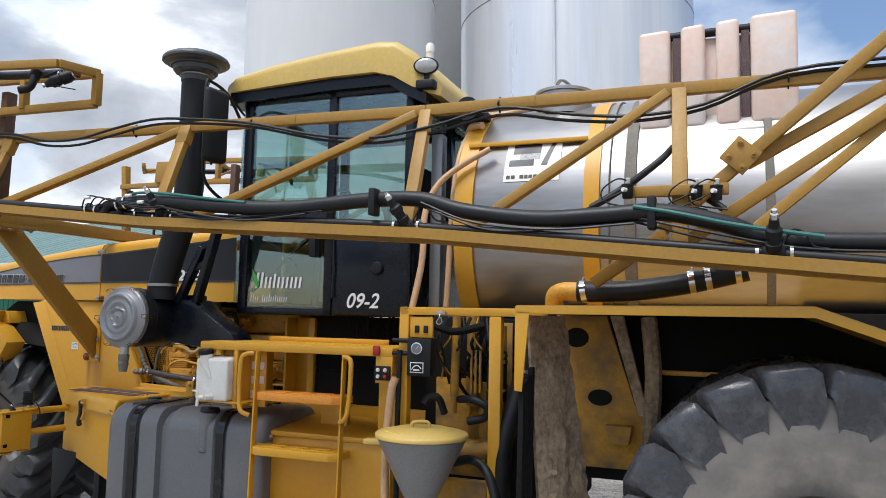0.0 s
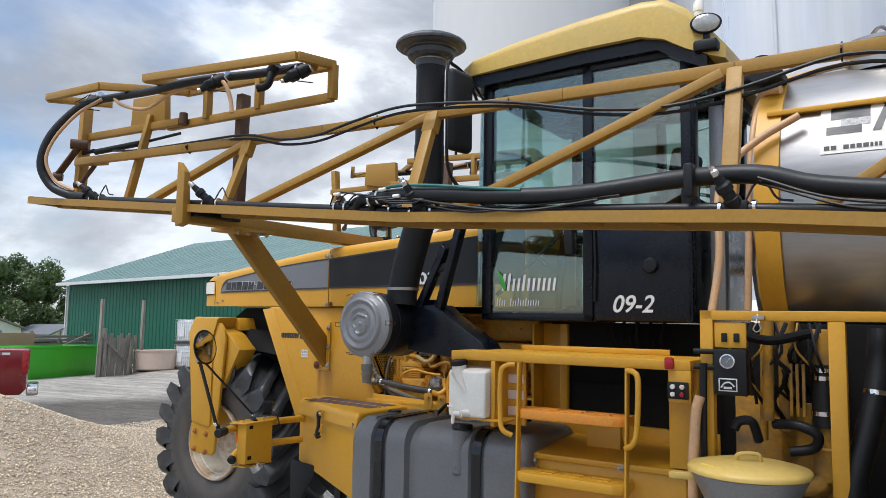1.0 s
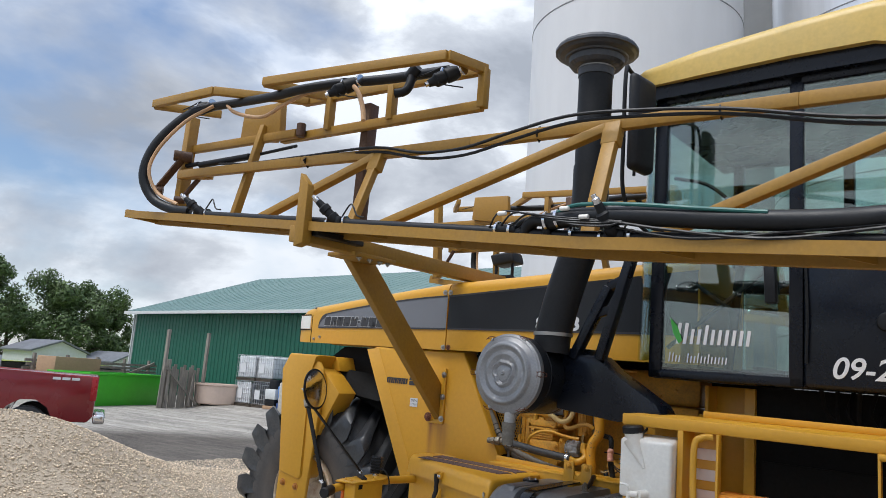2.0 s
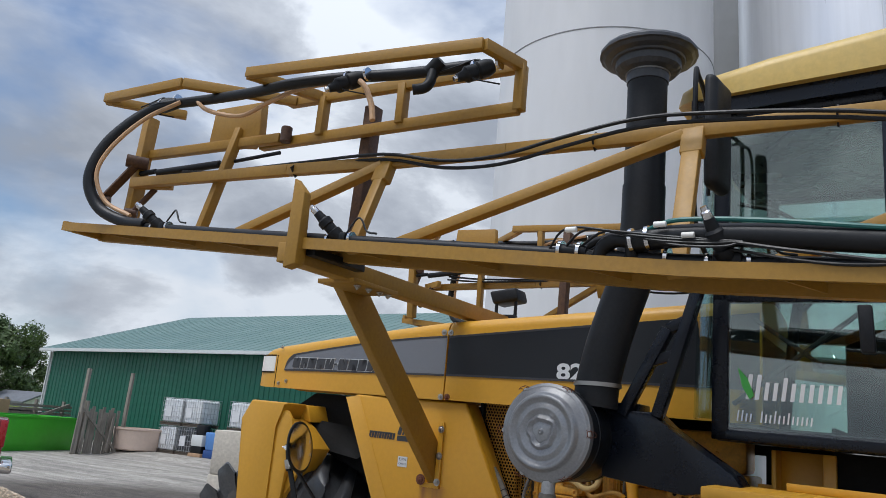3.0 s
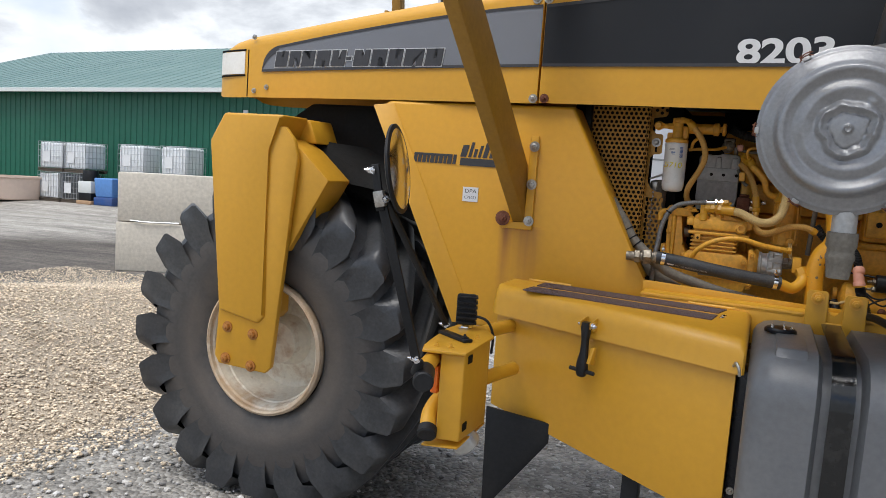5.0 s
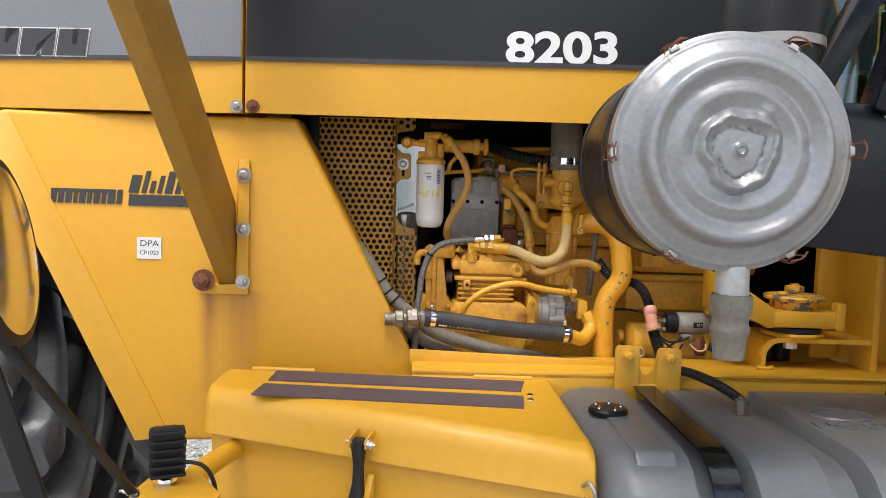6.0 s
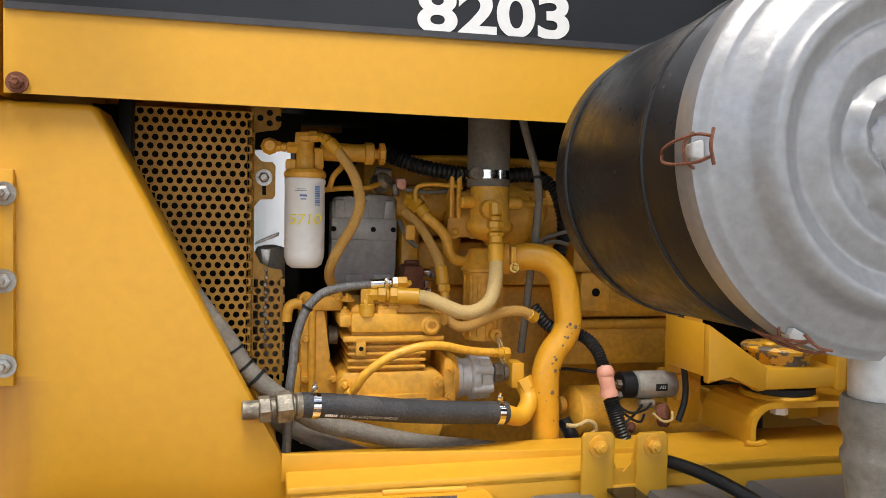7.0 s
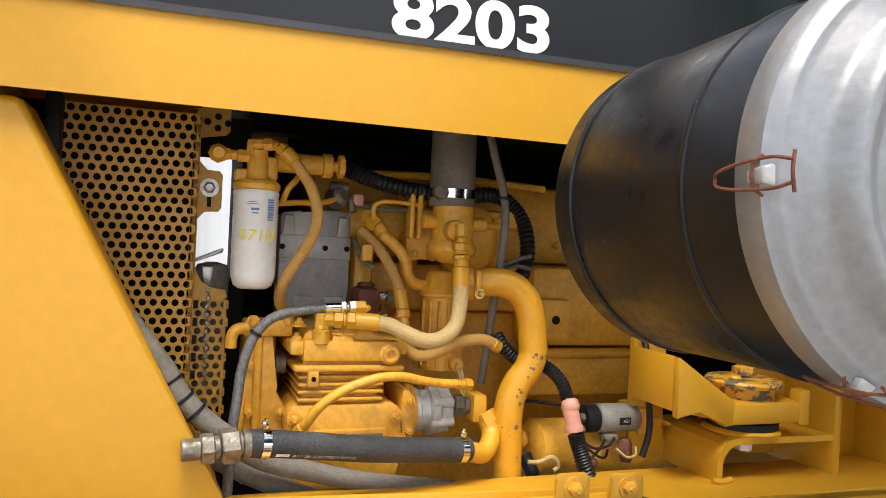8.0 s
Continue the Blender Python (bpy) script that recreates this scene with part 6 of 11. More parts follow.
for k in range(9):
    bm = B()
    x = 3.55 + 0.055 * k
    tube(bm, [(x, -0.58, 1.93), (x + 0.05 * math.sin(k * 2.1), -0.66, 1.80 - 0.02 * (k % 3)), (x + 0.09 * math.cos(k), -0.6, 1.66), (x + 0.05, -0.5, 1.52 - 0.03 * (k % 4))], 0.006 + 0.003 * (k % 3), 6, 5)
    P("loose_cable", bm, HOSE if k % 3 else DIRTY, "", pframe)
# added near-black box: the shade behind pumps and hoses, not a real part
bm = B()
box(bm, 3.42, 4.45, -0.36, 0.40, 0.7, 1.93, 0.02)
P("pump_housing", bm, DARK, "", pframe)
bm = B()
tube(bm, [(3.455, -1.03, 0.55), (3.45, -1.03, 1.1), (3.46, -1.0, 1.45), (3.475, -0.97, 1.55)], 0.026, 10)
tube(bm, [(3.50, -0.80, 1.98), (3.52, -0.70, 2.30), (3.50, -0.62, 2.62), (3.56, -0.56, 2.82), (3.70, -0.5, 2.96), (3.90, -0.45, 3.08)], 0.022, 10)
P("tan_hose", bm, TANHOSE, "tan plastic hoses", pframe)
bm = B()
tube(bm, [(3.49, -0.95, 1.72), (3.485, -0.95, 1.2), (3.49, -0.95, 0.8)], 0.018, 8)
for z in (1.70, 1.78):
    cyl(bm, (3.44, -0.95, z), (3.54, -0.93, z), 0.014, n=10)
P("valve_line", bm, MATBLK, "", pframe)
bm = B()
box(bm, 3.33, 3.42, -0.12, -0.02, 1.95, 3.3, 0.01)
P("hose_guard", bm, GREYCAP, "", pframe)
# funnel
bm = B()
lathe(bm, [(0.255, 0.0), (0.262, -0.01), (0.25, -0.03), (0.09, -0.36), (0.07, -0.40), (0.07, -0.6), (0.0, -0.6)], (3.745, -1.17, 1.245), (0, 0, 1), 40)
funnel = P("mixing_funnel", bm, GREYCAP, "grey steel induction funnel with a yellow lid")
bm = B()
lathe(bm, [(0.27, -0.005), (0.272, 0.01), (0.262, 0.022), (0.16, 0.045), (0.06, 0.052), (0, 0.053)], (3.745, -1.17, 1.245), (0, 0, 1), 44)
P("lid", bm, ROOFY, "yellow domed lid", funnel, 60)
bm = B()
tube(bm, [(3.70, -1.21, 1.29), (3.71, -1.22, 1.325), (3.79, -1.20, 1.33), (3.80, -1.19, 1.295)], 0.010, 8, 4)
P("lid_handle", bm, ROOFY, "", funnel)
bm = B()
prism(bm, [(3.56, -1.30), (3.66, -1.37), (3.74, -1.34), (3.64, -1.27)], "z", 1.276, 1.279)
P("warning_label", bm, DECALY, "bright yellow warning label", funnel, 0)
bm = B()
hexa(bm, [(3.38, -1.20, 1.17), (3.56, -1.16, 1.17), (3.56, -1.12, 1.17), (3.38, -1.14, 1.17), (3.38, -1.20, 1.205), (3.56, -1.16, 1.205), (3.56, -1.12, 1.205), (3.38, -1.14, 1.205)], 0.008)
P("funnel_bracket", bm, ROOFY, "", funnel)
bm = B()
beam(bm, (3.74, -0.9, 1.12), (3.74, -1.0, 1.12), 0.08, 0.05)
P("funnel_arm", bm, ROOFY, "", funnel)

# -- rear fender, mud sheets and frame plate --
bm = B()
top = [(4.395, 2.0), (5.77, 2.015), (6.35, 1.80), (6.7, 1.55), (6.68, 1.52), (6.33, 1.775), (5.765, 1.985), (4.395, 1.97)]
prism(bm, top, "y", -1.52, -0.35, 0.004)
fender = P("rear_fender", bm, YELLOW, "yellow folded plate fender over the rear wheel")
bm = B()
prism(bm, [(4.395, 1.955), (5.77, 1.965), (6.35, 1.75), (6.37, 1.79), (5.77, 2.01), (4.395, 1.995)], "y", -1.535, -1.52, 0.003)
hexa(bm, [(4.395, -1.535, 1.57), (4.435, -1.535, 1.565), (4.435, -1.525, 1.565), (4.395, -1.525, 1.57), (4.395, -1.535, 1.97), (4.47, -1.535, 1.97), (4.47, -1.525, 1.97), (4.395, -1.525, 1.97)], 0.002)
P("fender_lip", bm, YELLOW, "", fender)
bm = B()
for k in range(5):
    ya, yb = -1.51 + 0.045 * k, -1.51 + 0.045 * (k + 1)
    z0, z1 = 0.72 + 0.05 * math.sin(5.1 * k), 1.60 + 0.014 * k + 0.02 * math.sin(3.3 * k)
    dx = 0.008 * math.sin(2.4 * k)
    hexa(bm, [(4.40 + dx, ya, z0), (4.43 + dx, ya, z0), (4.43 + dx, yb, z0 + 0.02), (4.40 + dx, yb, z0 + 0.02), (4.41, ya, z1), (4.44, ya, z1), (4.44, yb, z1 + 0.01), (4.41, yb, z1 + 0.01)], 0.006)
P("rubber_flap", bm, DARK, "ragged black rubber flap", fender)
bm = B()
rng = random.Random(41)
NU, NV = 16, 56
sides = []
for face in (0, 1):
    grid = []
    for j in range(NV + 1):
        v = j / NV
        row = []
        for i in range(NU + 1):
            u = i / NU
            lo, hi = V(4.50, -1.31, 0.60).lerp(V(4.72, -0.95, 0.60), u), V(4.40, -1.28, 1.95).lerp(V(4.52, -0.90, 1.95), u)
            q = lo.lerp(hi, v)
            crust = 0.010 * math.sin(9 * u + 4 * v) * math.sin(23 * v + 5 * u) + 0.020 * (rng.random() - 0.5) + (0.030 if 0.28 + 0.04 * math.sin(19 * v) < u < 0.62 + 0.07 * math.sin(13 * v + 1) and v < 0.62 else 0.0)
            q += V(0.85, -0.52, 0) * (-0.02 * face) + V(-0.52, -0.85, 0) * 0.0
            if face == 0:
                q += V(0.30, -0.95, 0).normalized() * crust
            if i == NU:
                q += V(0.004 * math.sin(37 * v) + 0.004 * math.sin(83 * v), 0.005 * math.sin(61 * v), 0)
            row.append(bm.verts.new(q))
        grid.append(row)
    sides.append(grid)
for grid in sides:
    for A, Q in zip(grid, grid[1:]):
        for i in range(NU):
            bm.faces.new((A[i], A[i + 1], Q[i + 1], Q[i]))
f0, f1 = sides
for j in range(NV):
    for i in (0, NU):
        bm.faces.new((f0[j][i], f0[j + 1][i], f1[j + 1][i], f1[j][i]))
for i in range(NU):
    for j in (0, NV):
        bm.faces.new((f0[j][i], f0[j][i + 1], f1[j][i + 1], f1[j][i]))
P("mud_sheet", bm, MUD, "mud-caked inner sheet", fender)
bm = B()
plate = [(4.38, 1.96), (4.70, 1.96), (4.88, 1.36), (4.96, 1.36), (4.97, 1.03), (4.40, 1.03)]


def oval(cx, cz, a, b, n=16):
    return [(cx + a * math.cos(2 * math.pi * i / n), cz + b * math.sin(2 * math.pi * i / n)) for i in range(n)]


prism(bm, plate, "y", -0.50, -0.46, 0.006)
fplate = P("frame_plate", bm, DIRTY, "yellow chassis plate with oval holes", fender)
# near-black plugs stand in for the shaded holes
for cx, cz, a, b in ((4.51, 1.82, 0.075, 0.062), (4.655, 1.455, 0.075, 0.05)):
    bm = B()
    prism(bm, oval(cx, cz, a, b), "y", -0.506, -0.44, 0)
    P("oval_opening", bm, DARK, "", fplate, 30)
# chassis wall in near-black: the shadow under the fender is in its colour
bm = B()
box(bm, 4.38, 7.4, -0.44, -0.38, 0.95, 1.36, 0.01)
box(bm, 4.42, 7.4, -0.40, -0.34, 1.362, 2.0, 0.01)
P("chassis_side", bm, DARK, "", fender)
bm = B()
prism(bm, [(4.70, 1.30), (4.86, 1.30), (4.84, 1.19), (4.73, 1.19)], "y", -0.60, -0.50, 0.008)
P("step_bracket", bm, DIRTY, "", fender)
bm = B()
prism(bm, [(4.72, 1.96), (4.80, 1.96), (4.95, 1.36), (4.89, 1.36)], "y", -0.53, -0.47, 0.006)
P("muddy_strip", bm, MUD, "", fender)
bm = B()
tube(bm, [(4.95, -0.5, 1.95), (4.98, -0.55, 1.6), (4.95, -0.5, 1.1)], 0.05, 8)
P("underbody_line", bm, MUD, "", fender)
bm = B()
beam(bm, (4.95, -0.42, 1.62), (6.9, -0.42, 1.62), 0.03, 0.03)
P("underbody_rail", bm, ENGINE, "", fender)
# added dark sheet, closes the wheel space so that it stays in shade
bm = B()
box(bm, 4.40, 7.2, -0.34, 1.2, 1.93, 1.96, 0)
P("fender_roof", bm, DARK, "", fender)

# -- spray tank --
TC, TR = V(0, YC, 2.585), 0.955
bm = B()
lathe(bm, [(0.0, -0.10), (0.3, -0.085), (0.6, -0.045), (0.85, 0.01), (TR - 0.015, 0.05), (TR, 0.08), (TR, 3.9), (0, 3.95)], (3.60, TC.y, TC.z), (1, 0, 0), 72)
tank = P("spray_tank", bm, STEEL, "large brushed stainless spray tank with yellow bands", smooth=30)
for x, w, mt in ((3.665, 0.13, YELLOW), (4.545, 0.10, YELLOW)):
    bm = B()
    lathe(bm, [(TR, 0), (TR + 0.012, 0), (TR + 0.012, w), (TR, w)], (x, TC.y, TC.z), (1, 0, 0), 72)
    P("tank_band", bm, mt, "yellow steel tank band", tank)
for x, w in ((4.70, 0.012), (4.80, 0.075), (5.62, 0.05)):
    bm = B()
    lathe(bm, [(TR, 0), (TR + 0.014, 0.004), (TR + 0.014, w - 0.004), (TR, w)], (x, TC.y, TC.z), (1, 0, 0), 72)
    P("tank_rib", bm, GREYHOSE, "grey dusty tank seam", tank)
bm = B()
lathe(bm, [(0.20, 0), (0.20, 0.16), (0.215, 0.165), (0.215, 0.185), (0.18, 0.20), (0.0, 0.21)], (4.28, 0.15, 3.42), (0, 0, 1), 36)
tube(bm, [(4.20, 0.15, 3.63), (4.28, 0.05, 3.68), (4.36, 0.15, 3.63)], 0.012, 8)
P("manhole", bm, STEEL, "round stainless manhole with a latch", tank)
bm = B()
beam(bm, (3.72, -0.36, 3.13), (4.55, -0.36, 3.13), 0.035, 0.03)
P("tank_step_rail", bm, YELLOW, "", tank)
plate_r = TR + 0.004
for i, (u0, u1, v0, v1, mt) in enumerate(((4.00, 4.38, 15.5, 35, WHITE), (4.05, 4.24, 28.5, 33.5, DECALK), (4.10, 4.24, 25.5, 28.5, STRIPEW), (4.03, 4.20, 22.5, 25.5, DECALK), (4.25, 4.34, 22.5, 33.5, DECALK))):
    bm = B()
    rr = plate_r + (0.002 if i else 0)
    rows = []
    for k in range(7):
        a = radians(v0 + (v1 - v0) * k / 6)
        y, z = TC.y - rr * math.cos(a), TC.z + rr * math.sin(a)
        sl = 0.06 * (k / 6) if i == 4 else 0
        rows.append((bm.verts.new((u0 + sl, y, z)), bm.verts.new((u1 - (0.05 * (1 - k / 6) if i == 4 else 0), y, z))))
    for (a, b), (c, d) in zip(rows, rows[1:]):
        bm.faces.new((a, b, d, c))
    P("tank_emblem", bm, mt, "white plate with a black angular emblem" if i == 0 else "", tank, 30)
aa = radians(16.8)
blocks("word_mark", [0.026, 0.026, -0.02, 0.026, 0.022, 0.024, 0.026, 0.013, 0.013, 0.013], 0.024, 0.007, facing((4.02, TC.y - (TR + 0.006) * math.cos(aa), TC.z + (TR + 0.006) * math.sin(aa)), (1, 0, 0), (0, math.sin(aa), math.cos(aa))), DECALK, tank, "dark line of writing", 0.0, 0.001)
bm = B()
tube(bm, [(3.62, -0.5, 2.0), (3.64, -0.42, 2.9), (3.68, -0.2, 3.28), (3.85, 0.0, 3.44), (4.15, 0.05, 3.49)], 0.02, 10)
tube(bm, [(3.60, -0.10, 3.2), (3.68, -0.22, 3.30), (3.78, -0.26, 3.30)], 0.026, 10)
P("fill_hose", bm, TANHOSE, "orange-tan filler hose", tank)
# ribbed pink float tank strapped above
bm = B()
box(bm, 4.9, 5.8, -0.22, 0.3, 3.20, 3.78, 0.02)
rinse = P("rinse_tank", bm, PINK, "ribbed pinkish plastic rinse tank strapped with webbing", smooth=50)
x = 4.87
for w, top in ((0.20, 3.83), (0.15, 3.845), (0.14, 3.855), (0.27, 3.87)):
    bm = B()
    hexa(bm, [(x, -0.30, 3.17), (x + w, -0.30, 3.17), (x + w, 0.35, 3.17), (x, 0.35, 3.17), (x, -0.30, top), (x + w, -0.30, top + 0.01), (x + w, 0.35, top + 0.01), (x, 0.35, top)], 0.03, 3)
    P("tank_rib", bm, PINK, "", rinse, 50)
    x += w + 0.065
for x in (5.085, 5.50):
    bm = B()
    box(bm, x, x + 0.05, -0.262, -0.25, 2.55, 3.80, 0.002)
    box(bm, x, x + 0.05, -0.26, 0.3, 3.80, 3.812, 0.002)
    P("strap", bm, GRIP, "purple-grey webbing strap", rinse)
bm = B()
cyl(bm, (5.06, -0.24, 3.80), (5.80, -0.24, 3.81), 0.028, n=14)
P("strap_bar", bm, MATBLK, "", rinse)
bm = B()
hexa(bm, [(5.0, -0.33, 3.10), (5.75, -0.34, 3.13), (5.75, 0.4, 3.13), (5.0, 0.4, 3.10), (5.0, -0.33, 3.12), (5.75, -0.34, 3.15), (5.75, 0.4, 3.15), (5.0, 0.4, 3.12)], 0.003)
P("rinse_tank_tray", bm, WHITE, "", rinse)
# hose on the fender
bm = B()
tube(bm, [(4.50, -1.10, 2.0), (4.51, -1.13, 2.06), (4.56, -1.15, 2.085), (4.66, -1.15, 2.085)], 0.05, 16)
filler = P("filler_elbow", bm, ENGINE, "yellow pipe elbow with a fat black hose and steel clamps")
bm = B()
tube(bm, [(4.64, -1.15, 2.085), (4.9, -1.15, 2.09), (5.2, -1.15, 2.13), (5.5, -1.15, 2.20)], 0.056, 16)
P("fat_hose", bm, HOSE, "", filler)
for x, z in ((4.66, 2.085), (5.22, 2.137), (5.30, 2.155), (5.44, 2.19)):
    bm = B()
    lathe(bm, [(0.058, 0), (0.062, 0), (0.062, 0.03), (0.058, 0.03)], (x, -1.15, z), (1, 0, 0.15), 20)
    P("hose_clamp", bm, CHROME, "steel hose clamp", filler)
    bm = B()
    hexbolt(bm, (x + 0.015, -1.16, z + 0.062), (0, -0.3, 1), 0.008, 0.012, False)
    P("clamp_screw", bm, CHROME, "", filler)


# -- spray booms --
def spline(tab):
    xs, vs = [a for a, b in tab], [b for a, b in tab]
    return lambda x: float(np.interp(x, xs, vs))


beam_z = spline([(-2.0, 2.915), (0, 2.712), (2, 2.515), (3.9, 2.395), (6.6, 2.13)])
beam_y = spline([(-2.0, -1.62), (2, -1.62), (6.6, -1.72)])
chord_z = spline([(-1.6, 3.24), (0.28, 3.225), (1.9, 3.21), (3.72, 3.17), (5.2, 3.16), (6.6, 3.15)])
chord_y = spline([(-1.6, -1.36), (0.28, -1.18), (1.9, -1.12), (6.6, -1.2)])


def boom(near):
    f = (lambda y: y) if near else (lambda y: 0.9 - y)
    W = lambda x, y, z: (x, f(y), z)
    xs = [-2.0, -1.0, 0.0, 1.0, 2.0, 3.0, 3.9, 4.8, 5.7, 6.6]
    main = None
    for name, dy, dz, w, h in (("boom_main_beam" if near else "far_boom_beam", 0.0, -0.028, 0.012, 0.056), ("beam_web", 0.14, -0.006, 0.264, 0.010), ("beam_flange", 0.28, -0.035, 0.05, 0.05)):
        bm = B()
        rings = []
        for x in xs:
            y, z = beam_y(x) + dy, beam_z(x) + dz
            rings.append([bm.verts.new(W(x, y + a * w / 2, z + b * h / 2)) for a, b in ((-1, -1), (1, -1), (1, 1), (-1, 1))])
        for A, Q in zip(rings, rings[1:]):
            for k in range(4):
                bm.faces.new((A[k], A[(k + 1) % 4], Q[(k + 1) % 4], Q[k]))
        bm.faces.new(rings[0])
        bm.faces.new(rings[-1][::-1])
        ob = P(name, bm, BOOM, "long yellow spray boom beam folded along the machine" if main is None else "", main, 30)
        main = main or ob
    bm = B()
    hexa(bm, [W(-2.0, -1.625, 2.86), W(-1.97, -1.625, 2.86), W(-1.97, -1.32, 2.86), W(-2.0, -1.32, 2.86), W(-2.0, -1.625, 2.92), W(-1.97, -1.625, 2.92), W(-1.97, -1.32, 2.94), W(-2.0, -1.32, 2.94)], 0.004)
    P("beam_end", bm, BOOM, "", main)
    for x in [-1.6, -1.1, -0.55, 0.45, 1.0, 1.6, 2.3, 3.0, 3.4, 4.3, 5.0]:
        bm = B()
        y, z = beam_y(x), beam_z(x)
        hexa(bm, [W(x, y + 0.006, z - 0.052), W(x + 0.01, y + 0.006, z - 0.052), W(x + 0.13, y + 0.255, z - 0.055), W(x + 0.12, y + 0.255, z - 0.055), W(x, y + 0.006, z - 0.012), W(x + 0.01, y + 0.006, z - 0.012), W(x + 0.13, y + 0.255, z - 0.012), W(x + 0.12, y + 0.255, z - 0.012)], 0)
        P("beam_gusset", bm, BOOM, "", main, 0)
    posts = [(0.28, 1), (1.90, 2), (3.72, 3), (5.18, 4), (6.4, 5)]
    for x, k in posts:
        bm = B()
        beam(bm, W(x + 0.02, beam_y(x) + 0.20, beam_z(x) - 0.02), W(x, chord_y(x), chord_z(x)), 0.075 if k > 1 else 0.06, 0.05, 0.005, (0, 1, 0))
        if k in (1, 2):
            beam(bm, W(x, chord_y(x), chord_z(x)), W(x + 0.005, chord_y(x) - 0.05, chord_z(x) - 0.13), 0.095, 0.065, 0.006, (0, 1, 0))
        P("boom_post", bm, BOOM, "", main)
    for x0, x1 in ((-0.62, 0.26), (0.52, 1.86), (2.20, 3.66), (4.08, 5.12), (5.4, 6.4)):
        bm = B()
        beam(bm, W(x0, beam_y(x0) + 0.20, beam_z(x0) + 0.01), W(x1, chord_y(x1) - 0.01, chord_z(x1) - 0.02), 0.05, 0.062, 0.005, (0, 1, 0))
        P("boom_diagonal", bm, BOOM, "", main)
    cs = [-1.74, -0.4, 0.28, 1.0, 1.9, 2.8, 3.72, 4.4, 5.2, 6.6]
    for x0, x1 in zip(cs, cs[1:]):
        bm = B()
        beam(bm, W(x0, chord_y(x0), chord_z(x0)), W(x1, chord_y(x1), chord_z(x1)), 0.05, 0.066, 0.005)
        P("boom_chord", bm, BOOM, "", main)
    # folded tip section over the front
    T = [((-0.53, -1.55, 3.735), (0.97, -1.41, 3.675)), ((0.97, -1.41, 3.675), (1.03, -1.10, 3.690)), ((1.025, -1.11, 3.695), (1.025, -1.11, 3.445)), ((1.025, -1.11, 3.460), (-0.85, -1.08, 3.50)),
         ((1.025, -1.11, 3.690), (-0.62, -1.10, 3.755)), ((0.28, -1.11, 3.72), (0.28, -1.11, 3.48)), ((-0.32, -1.11, 3.74), (-0.32, -1.11, 3.49)), ((-0.53, -1.55, 3.735), (-0.35, -1.12, 3.745)),
         ((-1.89, -1.57, 3.79), (-1.07, -1.58, 3.755)), ((-1.07, -1.58, 3.755), (-0.55, -1.12, 3.745)), ((-1.89, -1.57, 3.78), (-1.54, -1.18, 3.775)),
         ((-1.905, -1.20, 3.51), (-0.62, -1.14, 3.50)), ((-1.87, -1.22, 3.78), (-1.84, -1.26, 2.90)), ((-1.74, -1.34, 3.24), (-1.50, -1.22, 3.25)), ((0.0, -1.02, 3.66), (-0.02, -1.02, 2.72)),
         ((-0.98, -1.16, 3.60), (-1.04, -1.30, 2.86))]
    for k, (p, q) in enumerate(T):
        bm = B()
        w, h = (0.05, 0.062)
        if k in (0, 1, 8, 9, 10):
            w, h = 0.045, 0.06
        if k in (12, 14):
            w, h = 0.07, 0.09
        beam(bm, W(*p), W(*q), w, h, 0.005, (0, 0, 1) if abs(p[2] - q[2]) < 0.2 else (0, 1, 0))
        P("tip_frame_bar", bm, BROWN if k == 14 else BOOM, "dark brown upright" if k == 14 else "", main)
    bm = B()
    prism(bm, [(-1.28, 3.53), (-0.87, 3.47), (-0.80, 3.53), (-0.82, 3.77), (-1.26, 3.785)], "y", f(-1.16), f(-1.10), 0.006)
    P("hinge_plate", bm, BOOM, "yellow boom hinge plate", main)
    bm = B()
    cyl(bm, W(-0.58, -1.14, 3.47), W(-0.58, -1.14, 3.57), 0.035, n=14, chamfer=0.005)
    P("hinge_pin", bm, BROWN, "rusty hinge pin", main)
    bm = B()
    cyl(bm, W(-1.66, -1.24, 3.345), W(-1.10, -1.18, 3.37), 0.026, n=14, chamfer=0.006)
    cyl(bm, W(-1.10, -1.18, 3.37), W(-0.60, -1.15, 3.40), 0.012, n=10)
    cyl(bm, W(-1.85, -1.26, 3.35), W(-1.68, -1.24, 3.36), 0.018, n=10)
    P("fold_cylinder", bm, MATBLK, "black fold cylinder", main)
    bm = B()
    beam(bm, W(-1.98, -1.40, 3.13), W(-1.80, -1.30, 3.42), 0.02, 0.06, 0.004, (0, 1, 0))
    cyl(bm, W(-2.0, -1.42, 3.13), W(-1.95, -1.36, 3.13), 0.04, n=12, chamfer=0.004)
    cyl(bm, W(-1.86, -1.36, 3.42), W(-1.78, -1.24, 3.42), 0.045, n=12, chamfer=0.004)
    P("fold_link", bm, BROWN, "rusty fold link", main)
    bm = B()
    tube(bm, [W(-1.62, -1.26, 3.22), W(-1.76, -1.30, 3.06)], 0.02, 8)
    cyl(bm, W(-1.80, -1.34, 3.05), W(-1.74, -1.28, 3.05), 0.03, n=12, chamfer=0.004)
    P("link_pin", bm, BROWN, "", main)
    # black pipe with nozzle bodies
    bm = B()
    px = [-1.45, -0.8, 0.0, 0.9, 1.7, 1.95, 2.4, 3.0, 3.7, 4.4, 5.0, 5.6, 6.5]
    tube(bm, [W(x, beam_y(x) + 0.06, beam_z(x) + 0.012) for x in px], 0.026, 10, 3)
    P("spray_line", bm, HOSE, "black spray line along the boom", main)
    bm = B()
